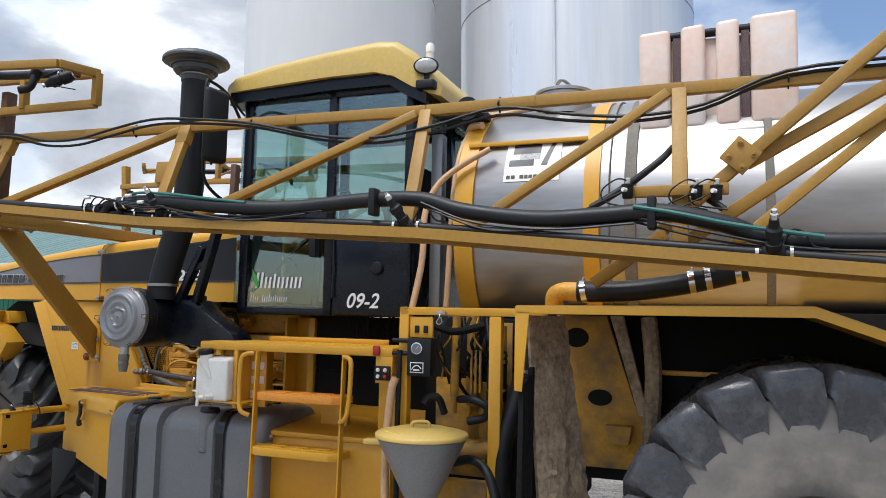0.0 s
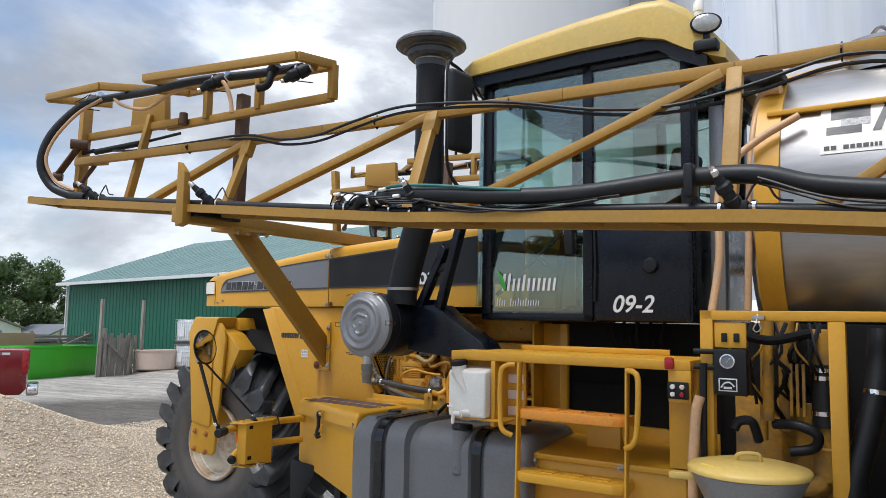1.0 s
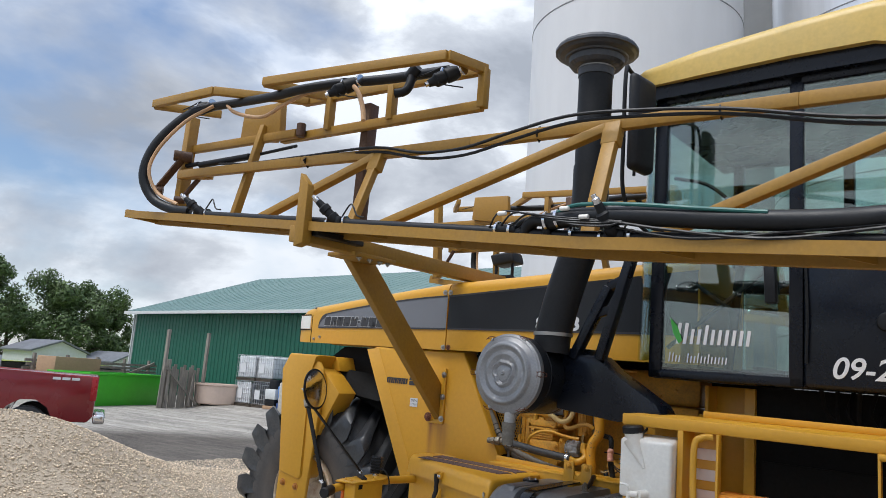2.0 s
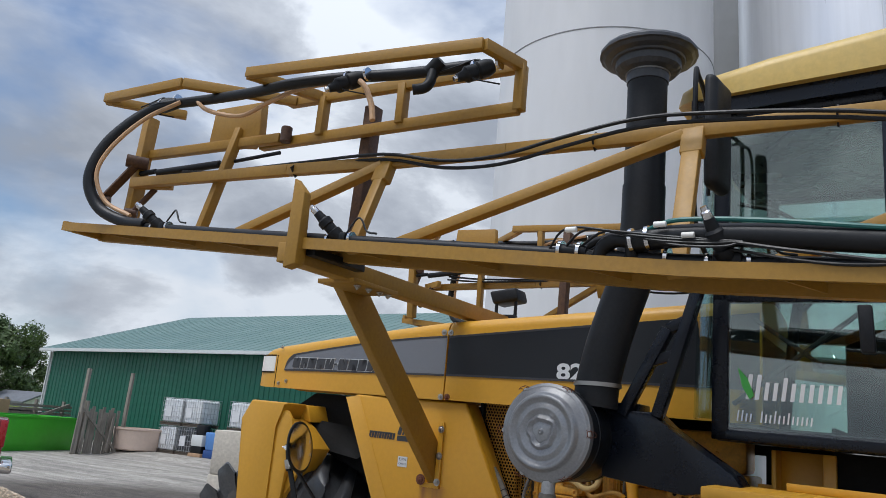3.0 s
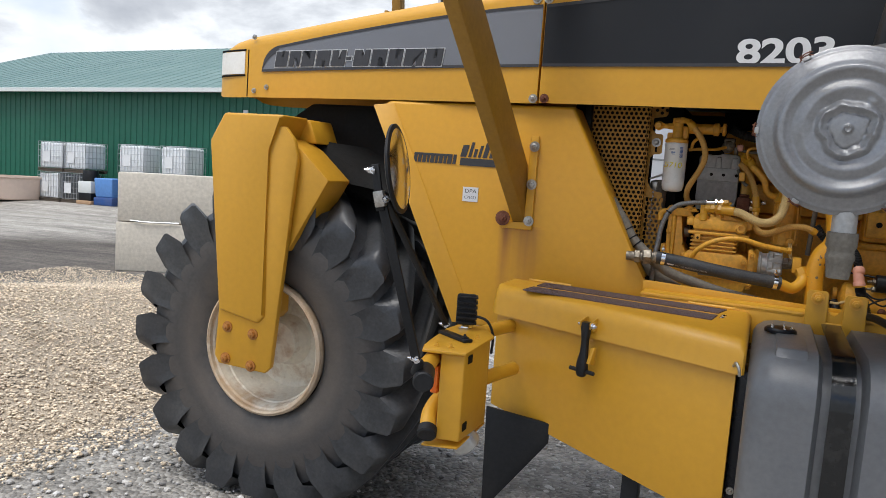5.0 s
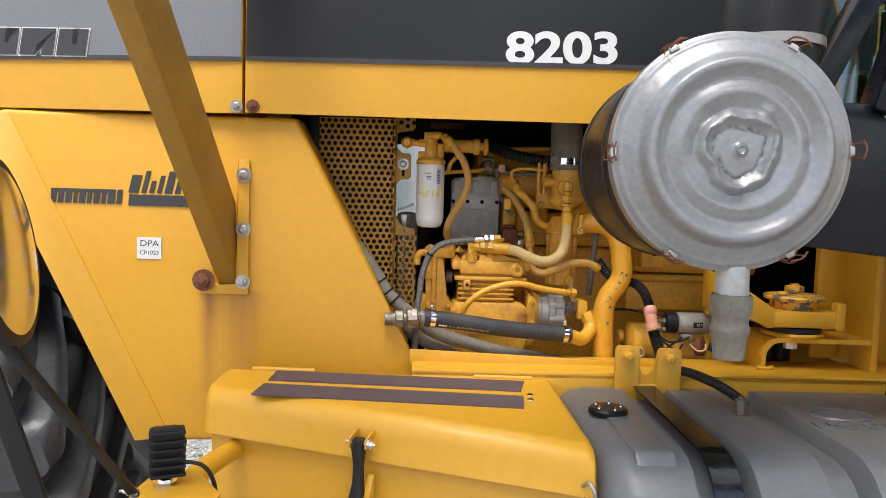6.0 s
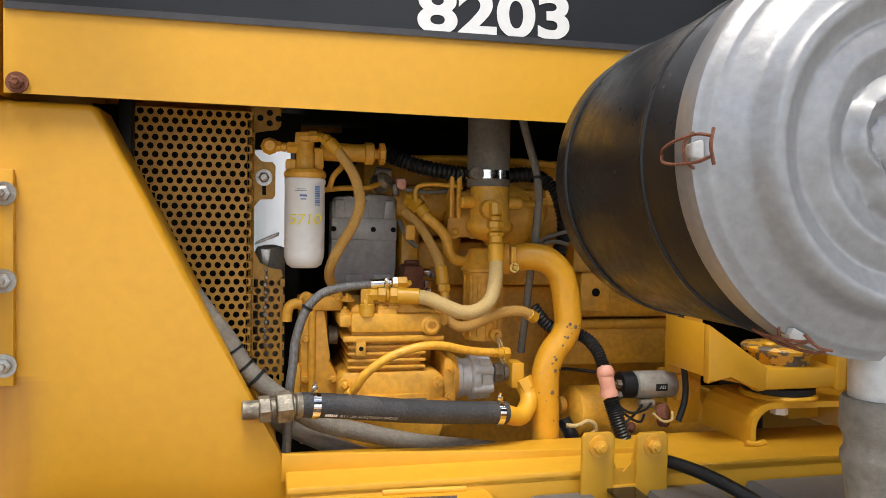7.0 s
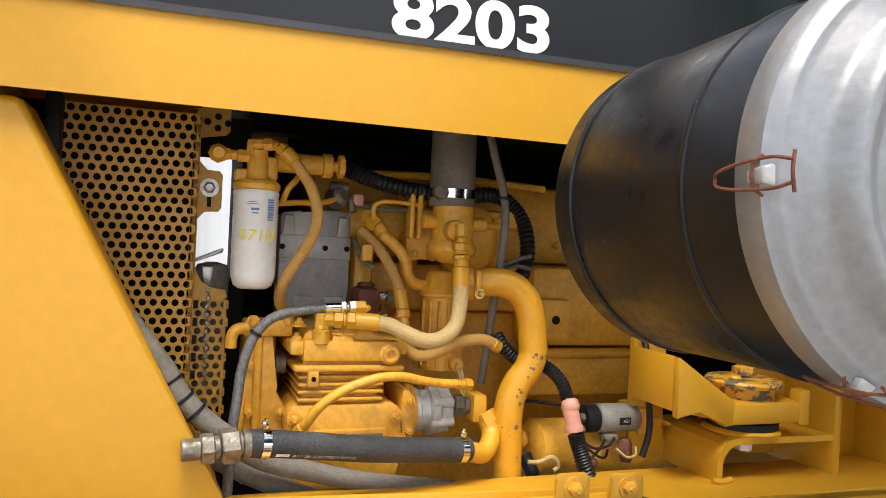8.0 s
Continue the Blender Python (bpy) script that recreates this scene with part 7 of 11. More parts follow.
    hz = spline([(1.78, 2.600), (1.95, 2.615), (2.24, 2.598), (2.7, 2.550), (3.1, 2.535), (3.57, 2.565), (3.89, 2.555), (4.13, 2.485), (4.52, 2.43), (4.83, 2.435), (5.12, 2.445), (5.4, 2.385), (5.67, 2.305), (6.5, 2.28)])
    tube(bm, [W(x, -1.60 - 0.02 * math.sin(x * 3), hz(x)) for x in (1.79, 1.98, 2.24, 2.7, 3.1, 3.57, 3.89, 4.13, 4.52, 4.83, 5.12, 5.4, 5.67, 6.5)], 0.042, 14, 5)
    P("feed_hose", bm, HOSE, "fat black feed hose sagging along the boom", main)
    bm = B()
    tube(bm, [W(1.84, -1.60, 2.630), W(1.95, -1.63, 2.660), W(2.1, -1.645, 2.655), W(2.3, -1.65, 2.635), W(2.55, -1.655, 2.600), W(2.8, -1.65, 2.570)], 0.009, 8)
    P("teal_line", bm, GREENB, "teal air line", main)
    bm = B()
    tube(bm, [W(5.0, -1.655, 2.47), W(5.2, -1.66, 2.43), W(5.45, -1.66, 2.37), W(5.8, -1.66, 2.31)], 0.010, 8)
    P("teal_line", bm, GREENB, "teal air line", main)
    bm = B()
    tube(bm, [W(1.60, -1.56, 2.585), W(1.66, -1.56, 2.62), W(1.76, -1.57, 2.625), W(1.90, -1.58, 2.60)], 0.017, 12)
    cyl(bm, W(1.70, -1.56, 2.54), W(1.70, -1.56, 2.63), 0.024, n=12)
    cyl(bm, W(1.80, -1.58, 2.535), W(1.80, -1.60, 2.61), 0.022, n=12)
    cyl(bm, W(1.5, -1.56, 2.585), W(1.62, -1.56, 2.575), 0.030, n=12)
    tube(bm, [W(1.80, -1.60, 2.605), W(1.74, -1.59, 2.612), W(1.69, -1.58, 2.59), W(1.67, -1.57, 2.55)], 0.030, 12, 4)
    P("valve_block", bm, MATBLK, "", main)
    for x, z, ax in ((1.80, 2.603, (1, 0, 0.1)), (1.86, 2.610, (1, 0, 0.1)), (1.50, 2.588, (1, 0, -0.1)), (1.58, 2.58, (1, 0, -0.1)), (1.92, 2.545, (1, 0, -0.1))):
        bm = B()
        lathe(bm, [(0.040, 0), (0.0455, 0), (0.0455, 0.014), (0.040, 0.014)] if z > 2.6 else [(0.032, 0), (0.040, 0), (0.040, 0.014), (0.034, 0.014)], W(x, -1.60 if z > 2.6 else -1.56, z), ax, 20)
        P("hose_clamp", bm, CHROME, "steel hose clamp", main)
    for k in range(4):
        bm = B()
        tube(bm, [W(1.45 + 0.06 * k, -1.57, 2.58), W(1.55 + 0.08 * k, -1.62, 2.66 - 0.01 * k), W(1.75 + 0.07 * k, -1.65, 2.63 - 0.02 * k), W(1.95 + 0.06 * k, -1.645, 2.60 - 0.015 * k), W(2.2, -1.64, 2.57)], 0.005, 6, 5)
        P("thin_wire", bm, HOSE, "", main)
    for x, z in ((1.56, 2.645), (1.90, 2.645), (2.0, 2.60)):
        bm = B()
        cyl(bm, W(x, -1.65, z), W(x + 0.045, -1.65, z), 0.011, n=10, chamfer=0.002)
        P("cable_plug", bm, WHITE, "white cable plug", main)
    for x0, dx, sc in ((-1.10, -0.09, 0.9), (0.30, -0.07, 1.0), (2.09, -0.03, 1.0), (3.76, -0.04, 1.05), (5.55, 0.0, 1.05)):
        y, z = beam_y(x0) + 0.055, beam_z(x0) + 0.01
        d = V(dx * 2, -0.12 if near else 0.12, 0.17).normalized()
        o = V(W(x0 + 0.05, y, z))
        bm = B()
        lathe(bm, [(0.026, -0.02), (0.036, 0.02), (0.036, 0.05), (0.028, 0.055), (0.028, 0.085), (0.035, 0.09), (0.035, 0.12), (0.024, 0.13), (0.02, 0.17)], o, d, 14)
        box(bm, o.x - 0.05, o.x + 0.05, o.y - 0.03, o.y + 0.03, o.z - 0.02, o.z + 0.03, 0.012)
        nz = P("nozzle_body", bm, MATBLK, "black nozzle body with a grey tip", main)
        bm = B()
        lathe(bm, [(0.016, 0.165), (0.018, 0.17), (0.018, 0.195), (0.012, 0.20), (0.012, 0.215), (0, 0.215)], o, d, 12)
        P("nozzle_tip", bm, CHROME, "", nz)
        for sx in (-0.075, 0.065):
            bm = B()
            lathe(bm, [(0.029, 0), (0.032, 0), (0.032, 0.014), (0.029, 0.014)], o + V(sx, 0, 0), (1, 0, 0), 14)
            P("hose_clamp", bm, CHROME, "", main)
        bm = B()
        tube(bm, [o + V(0.03, 0, 0.02), o + V(0.07, 0.02 if near else -0.02, 0.10), o + V(0.12, 0, 0.09), o + V(0.16, 0, 0.03), o + V(0.22, 0, 0.015)], 0.005, 6, 5)
        P("nozzle_wire", bm, HOSE, "", main)
    # upper pipe on the tip section with its nozzles and the loop at the front
    bm = B()
    tube(bm, [W(-1.30, -1.45, 3.71), W(-1.0, -1.42, 3.705), W(-0.6, -1.42, 3.685), W(-0.3, -1.42, 3.685), W(0.0, -1.36, 3.695), W(0.4, -1.28, 3.685), W(0.85, -1.24, 3.67)], 0.032, 12)
    tube(bm, [W(-1.28, -1.45, 3.71), W(-1.46, -1.55, 3.62), W(-1.61, -1.67, 3.39), W(-1.655, -1.71, 3.15), W(-1.57, -1.66, 2.97), W(-1.38, -1.60, 2.885), W(-1.2, -1.57, 2.86)], 0.036, 14, 8)
    P("loop_hose", bm, HOSE, "black looped hose at the boom's fold", main)
    bm = B()
    tube(bm, [W(-1.22, -1.47, 3.70), W(-1.42, -1.56, 3.58), W(-1.56, -1.66, 3.37), W(-1.60, -1.70, 3.18), W(-1.53, -1.65, 3.01), W(-1.34, -1.59, 2.92)], 0.014, 8)
    tube(bm, [W(-1.12, -1.44, 3.72), W(-0.98, -1.44, 3.62), W(-0.72, -1.40, 3.56), W(-0.52, -1.38, 3.62), W(-0.28, -1.36, 3.68), W(0.05, -1.3, 3.70)], 0.014, 8)
    tube(bm, [W(0.12, -1.36, 3.68), W(0.22, -1.38, 3.60), W(0.29, -1.39, 3.48), W(0.32, -1.40, 3.38)], 0.016, 8)
    P("orange_hose", bm, TANHOSE, "orange plastic hose", main)
    for x, y, z in ((-1.40, -1.44, 3.72), (0.13, -1.37, 3.655), (0.90, -1.28, 3.62)):
        d = V(-0.55, -0.55 if near else 0.55, -0.45).normalized()
        o = V(W(x, y, z))
        bm = B()
        lathe(bm, [(0.036, -0.05), (0.046, -0.02), (0.046, 0.03), (0.036, 0.04), (0.042, 0.05), (0.042, 0.10), (0.028, 0.115), (0.022, 0.15), (0, 0.15)], o, d, 14)
        tip = P("tip_nozzle", bm, MATBLK, "black nozzle body", main)
        bm = B()
        tube(bm, [o + V(0.02, 0, 0.02), o + V(-0.05, 0, 0.06), o + V(-0.16, 0, 0.045), o + V(-0.28, 0, 0.03)], 0.005, 6, 5)
        tube(bm, [o + d * 0.07, o + d * 0.10 + V(0.05, 0, -0.03), o + V(0.10, 0, -0.10)], 0.004, 6, 4)
        P("nozzle_wire", bm, HOSE, "", main)
        for u in (-0.07, 0.07):
            bm = B()
            lathe(bm, [(0.034, 0), (0.038, 0), (0.038, 0.014), (0.034, 0.014)], o + V(u, 0.02 if near else -0.02, 0.03), (1, 0, 0.05), 14)
            P("hose_clamp", bm, CHROME, "", main)
        bm = B()
        lathe(bm, [(0.013, 0.148), (0.015, 0.15), (0.015, 0.17), (0, 0.172)], o, d, 10)
        P("nozzle_tip", bm, CHROME, "", tip)
    bm = B()
    tube(bm, [W(0.60, -1.29, 3.67), W(0.60, -1.31, 3.59), W(0.58, -1.33, 3.55), W(0.53, -1.36, 3.535)], 0.028, 10)
    cyl(bm, W(0.57, -1.28, 3.655), W(0.64, -1.28, 3.715), 0.044, n=12)
    P("elbow_fitting", bm, MATBLK, "", main)
    for k in (0, 1):
        bm = B()
        cz = spline([(-1.4, 3.33), (-1.0, 3.30), (-0.3, 3.28), (0.28, 3.25), (0.67, 3.165), (1.0, 3.155), (1.32, 3.21), (1.67, 3.26), (2.0, 3.245), (2.5, 3.175), (3.0, 3.05), (3.4, 3.0), (3.78, 3.04), (4.2, 3.125), (4.6, 3.065), (4.95, 3.03), (5.3, 3.06), (5.7, 3.19), (6.3, 3.2)])
        tube(bm, [W(x, -1.235 + 0.02 * k, cz(x) - 0.028 * k + 0.01 * math.sin(2.2 * x + k)) for x in (-1.4, -1.0, -0.3, 0.28, 0.67, 1.0, 1.32, 1.67, 2.0, 2.5, 3.0, 3.4, 3.78, 4.2, 4.6, 4.95, 5.3, 5.7, 6.3)], 0.0095, 8, 4)
        P("draped_cable", bm, HOSE, "black cable draped along the upper chord", main)
    for x in (-0.35, 1.45, 2.45, 4.18, 5.7):
        bm = B()
        lathe(bm, [(0.046, 0), (0.048, 0), (0.048, 0.008), (0.046, 0.008)], W(x, chord_y(x), chord_z(x)), (1, 0, 0), 4)
        P("cable_tie", bm, HOSE, "", main, 0)
    for k in range(3):
        bm = B()
        xa = (2.1, 3.9, 5.0)[k]
        tube(bm, [W(xa, -1.63, hz(xa) - 0.02), W(xa + 0.3, -1.66, hz(xa + 0.3) - 0.06), W(xa + 0.7, -1.65, hz(xa + 0.7) - 0.08 + 0.02 * k), W(xa + 1.1, -1.64, hz(xa + 1.1) - 0.05)], 0.007, 6, 6)
        tube(bm, [W(xa, -1.60, hz(xa) - 0.04), W(xa + 0.4, -1.64, hz(xa + 0.4) - 0.09), W(xa + 0.8, -1.63, hz(xa + 0.8) - 0.05), W(xa + 1.2, -1.62, hz(xa + 1.2) - 0.04)], 0.006, 6, 6)
        P("thin_wire", bm, HOSE, "", main)
    if near:
        for p, q in (((5.10, -1.33, 2.39), (6.35, -1.33, 3.48)), ((5.50, -1.28, 2.72), (6.3, -1.28, 3.155)), ((5.20, -1.34, 2.315), (6.5, -1.34, 3.19)), ((4.75, -1.25, 2.13), (5.12, -1.42, 2.36))):
            bm = B()
            beam(bm, p, q, 0.06, 0.065, 0.006, (0, 1, 0))
            P("boom_strut", bm, BOOM, "", main)
        bm = B()
        c45, s45 = math.cos(0.85), math.sin(0.85)
        prism(bm, [(5.475 + u * c45 - w * s45, 2.745 + u * s45 + w * c45) for u, w in ((-0.07, -0.07), (0.07, -0.07), (0.07, 0.07), (-0.07, 0.07))], "y", -1.385, -1.365, 0.003)
        for dx, dz in ((-0.055, -0.005), (0.06, 0.0), (0.0, 0.06), (0.005, -0.06)):
            hexbolt(bm, (5.475 + dx, -1.387, 2.745 + dz), (0, -1, 0), 0.011, 0.008)
        P("joint_plate", bm, BOOM, "bolted yellow joint plate", main)
        bm = B()
        box(bm, 4.97, 5.42, -1.46, -1.42, 2.545, 2.60, 0.006)
        P("valve_bracket", bm, BOOM, "", main)
        for x, z in ((4.95, 2.575), (5.275, 2.555), (5.365, 2.552)):
            bm = B()
            lathe(bm, [(0.022, -0.04), (0.026, -0.035), (0.026, 0.02), (0.031, 0.022), (0.031, 0.03), (0.018, 0.034), (0, 0.036)], (x, -1.48, z), (0, 0, 1), 14)
            P("section_valve", bm, MATBLK, "black section valve", main)
            bm = B()
            tube(bm, [(x, -1.49, z + 0.05), (x - 0.05, -1.51, z + 0.055), (x - 0.12, -1.52, z), (x - 0.10, -1.51, z - 0.06), (x + 0.05, -1.50, z - 0.09)], 0.0045, 6, 5)
            tube(bm, [(x - 0.01, -1.51, z), (x - 0.06, -1.53, z - 0.03), (x - 0.15, -1.53, z - 0.07), (x - 0.22, -1.53, z - 0.10)], 0.004, 6, 5)
            P("valve_wire", bm, HOSE, "", main)
            bm = B()
            cyl(bm, (x, -1.48, z + 0.034), (x + 0.004, -1.49, z + 0.062), 0.011, n=10)
            cyl(bm, (x - 0.005, -1.505, z), (x - 0.018, -1.525, z), 0.011, n=10)
            P("valve_plug", bm, WHITE, "white cable plug", main)
        bm = B()
        tube(bm, [(5.15, -1.22, 2.84), (5.09, -1.34, 2.745), (4.93, -1.36, 2.62), (4.75, -1.38, 2.51)], 0.019, 10)
        tube(bm, [(5.30, -1.30, 2.56), (5.36, -1.31, 2.52), (5.42, -1.33, 2.47)], 0.019, 10)
        P("valve_hose", bm, HOSE, "", main)
        bm = B()
        box(bm, 5.06, 5.10, -1.66, -1.58, 2.36, 2.52, 0.01)
        P("hose_hanger", bm, MATBLK, "", main)
        bm = B()
        box(bm, 3.60, 3.64, -1.66, -1.58, 2.47, 2.62, 0.01)
        P("hose_hanger", bm, MATBLK, "", main)
    return main


boom(True)
boom(False)

# -- engine bay --
def perforated(bm, o, u, v, nu, nv, pu, pv, r, shift=True, skip=None):
    """A sheet of cells with round holes; every other row is set off by half a cell."""
    o, u, v = V(o), V(u).normalized(), V(v).normalized()
    for j in range(nv):
        off = 0.5 if (shift and j % 2) else 0.0
        for i in range(nu):
            c = o + u * ((i + 0.5 + off) * pu) + v * ((j + 0.5) * pv)
            if skip and skip(c):
                continue
            outer = [c + u * (a * pu / 2) + v * (b * pv / 2) for a, b in ((1, 0), (1, 1), (0, 1), (-1, 1), (-1, 0), (-1, -1), (0, -1), (1, -1))]
            inner = [c + (u * math.cos(k * math.pi / 4) + v * math.sin(k * math.pi / 4)) * r for k in range(8)]
            A = [bm.verts.new(p) for p in outer]
            I = [bm.verts.new(p) for p in inner]
            for k in range(8):
                n = (k + 1) % 8
                bm.faces.new((A[k], A[n], I[n], I[k]))


def E(name, bm, material=None, label="", parent=None, smooth=38):
    """A part of the engine."""
    return part(name, bm, material or ENGINE, parent or engine, label, smooth)


def bolts(name, spots, normal, r, material, parent, h=0.010):
    """Hex bolts, each a part of its own."""
    for p in spots:
        part(name, hexbolt(B(), p, normal, r, h), material, parent)


def hexrun(pts):
    """A pipe fitting as a chain of hexes and sleeves: each step is (point, radius, sides)."""
    bm = B()
    for (p, r, n), (q, _, _) in zip(pts, pts[1:]):
        cyl(bm, p, q, r, n=n, chamfer=0.002)
    return bm


inside = lambda c: c.x < 0.187 + (2.003 - c.z) * 0.508 - 0.015
bm = B()
perforated(bm, (0.214, 0.235, 1.30), (1, 0, 0), (0, 0, 1), 12, 38, 0.0213, 0.0194, 0.0076, True, inside)
bmesh.ops.remove_doubles(bm, verts=bm.verts, dist=0.0008)
screen = P("engine_screen", bm, SCREEN, "yellow perforated sheet guard beside the engine", smooth=0)
bm = B()
perforated(bm, (0.470, 0.235, 1.30), (0.22, 0.975, 0), (0, 0, 1), 3, 38, 0.0213, 0.0194, 0.0076, False, inside)
bmesh.ops.remove_doubles(bm, verts=bm.verts, dist=0.0008)
P("folded_side", bm, SCREEN, "", screen, 0)
bm = B()
perforated(bm, (0.486, 0.298, 1.33), (1, 0, 0), (0, 0, 1), 3, 16, 0.0213, 0.0194, 0.0076)
prism(bm, [(0.476, 1.30), (0.486, 1.30), (0.486, 2.06), (0.476, 2.06)], "y", 0.297, 0.300)
prism(bm, [(0.550, 1.33), (0.556, 1.33), (0.556, 1.642), (0.550, 1.642)], "y", 0.297, 0.300)
bmesh.ops.remove_doubles(bm, verts=bm.verts, dist=0.0008)
P("screen_flange", bm, SCREEN, "", screen, 0)
for poly in ([(0.486, 1.995), (0.500, 1.999), (0.538, 2.005), (0.547, 2.015), (0.547, 2.068), (0.486, 2.068)],
             [(0.486, 1.818), (0.500, 1.836), (0.528, 1.836), (0.535, 1.845), (0.535, 1.918), (0.528, 1.926), (0.502, 1.926), (0.486, 1.945)],
             [(0.486, 1.640), (0.548, 1.640), (0.556, 1.648), (0.552, 1.664), (0.520, 1.668), (0.500, 1.680), (0.486, 1.71)]):
    bm = B()
    prism(bm, poly, "y", 0.296, 0.301, 0.0012)
    P("flange_tab", bm, SCREEN, "", screen, 0)
for x, z in ((0.498, 2.032), (0.520, 2.045), (0.520, 2.020), (0.541, 2.032)):
    bm = B()
    cyl(bm, (x, 0.2945, z), (x, 0.297, z), 0.0075, n=10)
    P("tab_hole", bm, DARK, "", screen)
bm = B()
box(bm, 0.504, 0.513, 0.2945, 0.297, 1.846, 1.872, 0.001)
P("tab_slot", bm, DARK, "", screen)
P("screen_bolt", hexbolt(B(), (0.508, 0.295, 1.888), (0, -1, 0), 0.013, 0.010), ZINC, "", screen)
bm = B()
box(bm, 0.196, 0.222, 0.20, 0.25, 1.3, 2.05, 0.002)
P("screen_seal", bm, MATBLK, "", screen)

# block and covers behind
bm = B()
box(bm, 0.72, 1.84, 0.56, 0.86, 1.05, 1.60, 0.02)
engine = P("engine", bm, ENGINE, "yellow painted diesel engine with hoses and filters")
bm = B()
box(bm, 0.93, 1.84, 0.50, 0.84, 1.605, 1.735, 0.02)
E("cylinder_head", bm)
bm = B()
box(bm, 0.78, 1.80, 0.58, 0.84, 1.739, 1.975, 0.03)
E("rocker_cover", bm)
bolts("cover_bolt", [(0.86 + i * 0.11, 0.58, 1.80 + 0.05 * (i % 2)) for i in range(8)], (0, -1, 0), 0.013, ENGINE, engine)
bm = B()
box(bm, 0.875, 0.93, 0.46, 0.62, 1.25, 1.80, 0.02)
E("front_column", bm)
bm = B()
box(bm, 1.38, 1.84, 0.44, 0.60, 1.515, 1.74, 0.018)
upper = E("side_cover", bm, None, "plain yellow side cover with a rolled seam")
bm = B()
box(bm, 1.345, 1.735, 0.425, 0.60, 1.381, 1.488, 0.010)
E("lower_cover", bm, None, "", upper)
bm = B()
cyl(bm, (1.345, 0.428, 1.500), (1.735, 0.428, 1.500), 0.014, n=14)
E("cover_seam", bm, None, "", upper)
bm = B()
box(bm, 1.388, 1.478, 0.395, 0.46, 1.540, 1.652, 0.006)
tank_lug = E("cover_bracket", bm, None, "", upper)
bm = B()
cyl(bm, (1.434, 0.392, 1.596), (1.434, 0.396, 1.596), 0.012, n=14)
E("bracket_hole", bm, DARK, "", upper)
bm = B()
cyl(bm, (1.744, 0.41, 1.545), (1.744, 0.41, 1.30), 0.016, n=12)
E("cover_post", bm, None, "", upper)
bolts("cover_bolt", [(1.752, 0.41, 1.538), (1.744, 0.40, 1.40)], (0, -1, 0), 0.012, ZINC, upper)
# added near-black sheets: the bay's deep shade is put into their colour
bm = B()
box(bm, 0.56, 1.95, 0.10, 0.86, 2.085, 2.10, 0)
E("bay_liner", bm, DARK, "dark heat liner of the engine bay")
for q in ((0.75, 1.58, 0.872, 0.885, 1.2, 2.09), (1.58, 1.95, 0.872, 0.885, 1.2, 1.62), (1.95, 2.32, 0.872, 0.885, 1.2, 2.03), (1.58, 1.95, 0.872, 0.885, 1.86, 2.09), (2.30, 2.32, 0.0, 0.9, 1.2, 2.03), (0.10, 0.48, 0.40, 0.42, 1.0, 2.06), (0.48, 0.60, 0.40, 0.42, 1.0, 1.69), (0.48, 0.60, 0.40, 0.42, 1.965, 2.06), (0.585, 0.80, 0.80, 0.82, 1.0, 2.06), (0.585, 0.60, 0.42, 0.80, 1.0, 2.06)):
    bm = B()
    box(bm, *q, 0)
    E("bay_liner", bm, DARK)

# grey control unit: ribbed upper half, plain lower half with two pockets
bm = B()
prism(bm, [(0.692, 1.60), (0.857, 1.60), (0.862, 1.66), (0.862, 1.846), (0.852, 1.858), (0.780, 1.862), (0.772, 1.848), (0.745, 1.846), (0.737, 1.856), (0.694, 1.850), (0.685, 1.838), (0.685, 1.66)], "y", 0.452, 0.54, 0.006)
ecu = E("control_unit", bm, SILVER, "grey cast engine control unit")
for x0, x1 in ((0.690, 0.722), (0.758, 0.786), (0.826, 0.856)):
    bm = B()
    hexa(bm, [(x0 - 0.004, 0.455, 1.752), (x1 + 0.004, 0.455, 1.752), (x1 + 0.004, 0.47, 1.752), (x0 - 0.004, 0.47, 1.752), (x0 + 0.004, 0.441, 1.842), (x1 - 0.004, 0.441, 1.842), (x1 - 0.004, 0.47, 1.850), (x0 + 0.004, 0.47, 1.850)], 0.004)
    E("cast_rib", bm, SILVER, "", ecu)
bm = B()
box(bm, 0.684, 0.863, 0.446, 0.458, 1.735, 1.795, 0.004)
E("cast_band", bm, SILVER, "", ecu)
bm = B()
box(bm, 0.688, 0.860, 0.449, 0.456, 1.722, 1.727, 0.001)
E("cast_seam", bm, SILVER, "", ecu)
for x in (0.691, 0.745, 0.798, 0.853):
    bm = B()
    cyl(bm, (x, 0.4445, 1.764), (x, 0.447, 1.764), 0.0072, n=12)
    E("screw_hole", bm, DARK, "", ecu)
for x in (0.728, 0.806):
    bm = B()
    hexa(bm, [(x, 0.447, 1.612), (x + 0.040, 0.447, 1.612), (x + 0.040, 0.456, 1.612), (x, 0.456, 1.612), (x - 0.006, 0.447, 1.640), (x + 0.046, 0.447, 1.640), (x + 0.046, 0.456, 1.646), (x - 0.006, 0.456, 1.646)], 0.003)
    E("cast_pocket", bm, SILVER, "", ecu)
bm = B()
box(bm, 0.868, 0.925, 0.36, 0.45, 1.585, 1.672, 0.012)
cyl(bm, (0.897, 0.40, 1.672), (0.897, 0.40, 1.684), 0.022, n=16, chamfer=0.004)
block = E("sensor_block", bm, RUST, "rusty brown sensor block")
part("sensor_fitting", hexrun([((0.925, 0.385, 1.652), 0.011, 12), ((0.944, 0.385, 1.652), 0.017, 6), ((0.972, 0.385, 1.652), 0.009, 10), ((0.99, 0.385, 1.652), 0.009, 10)]), CHROME, block)
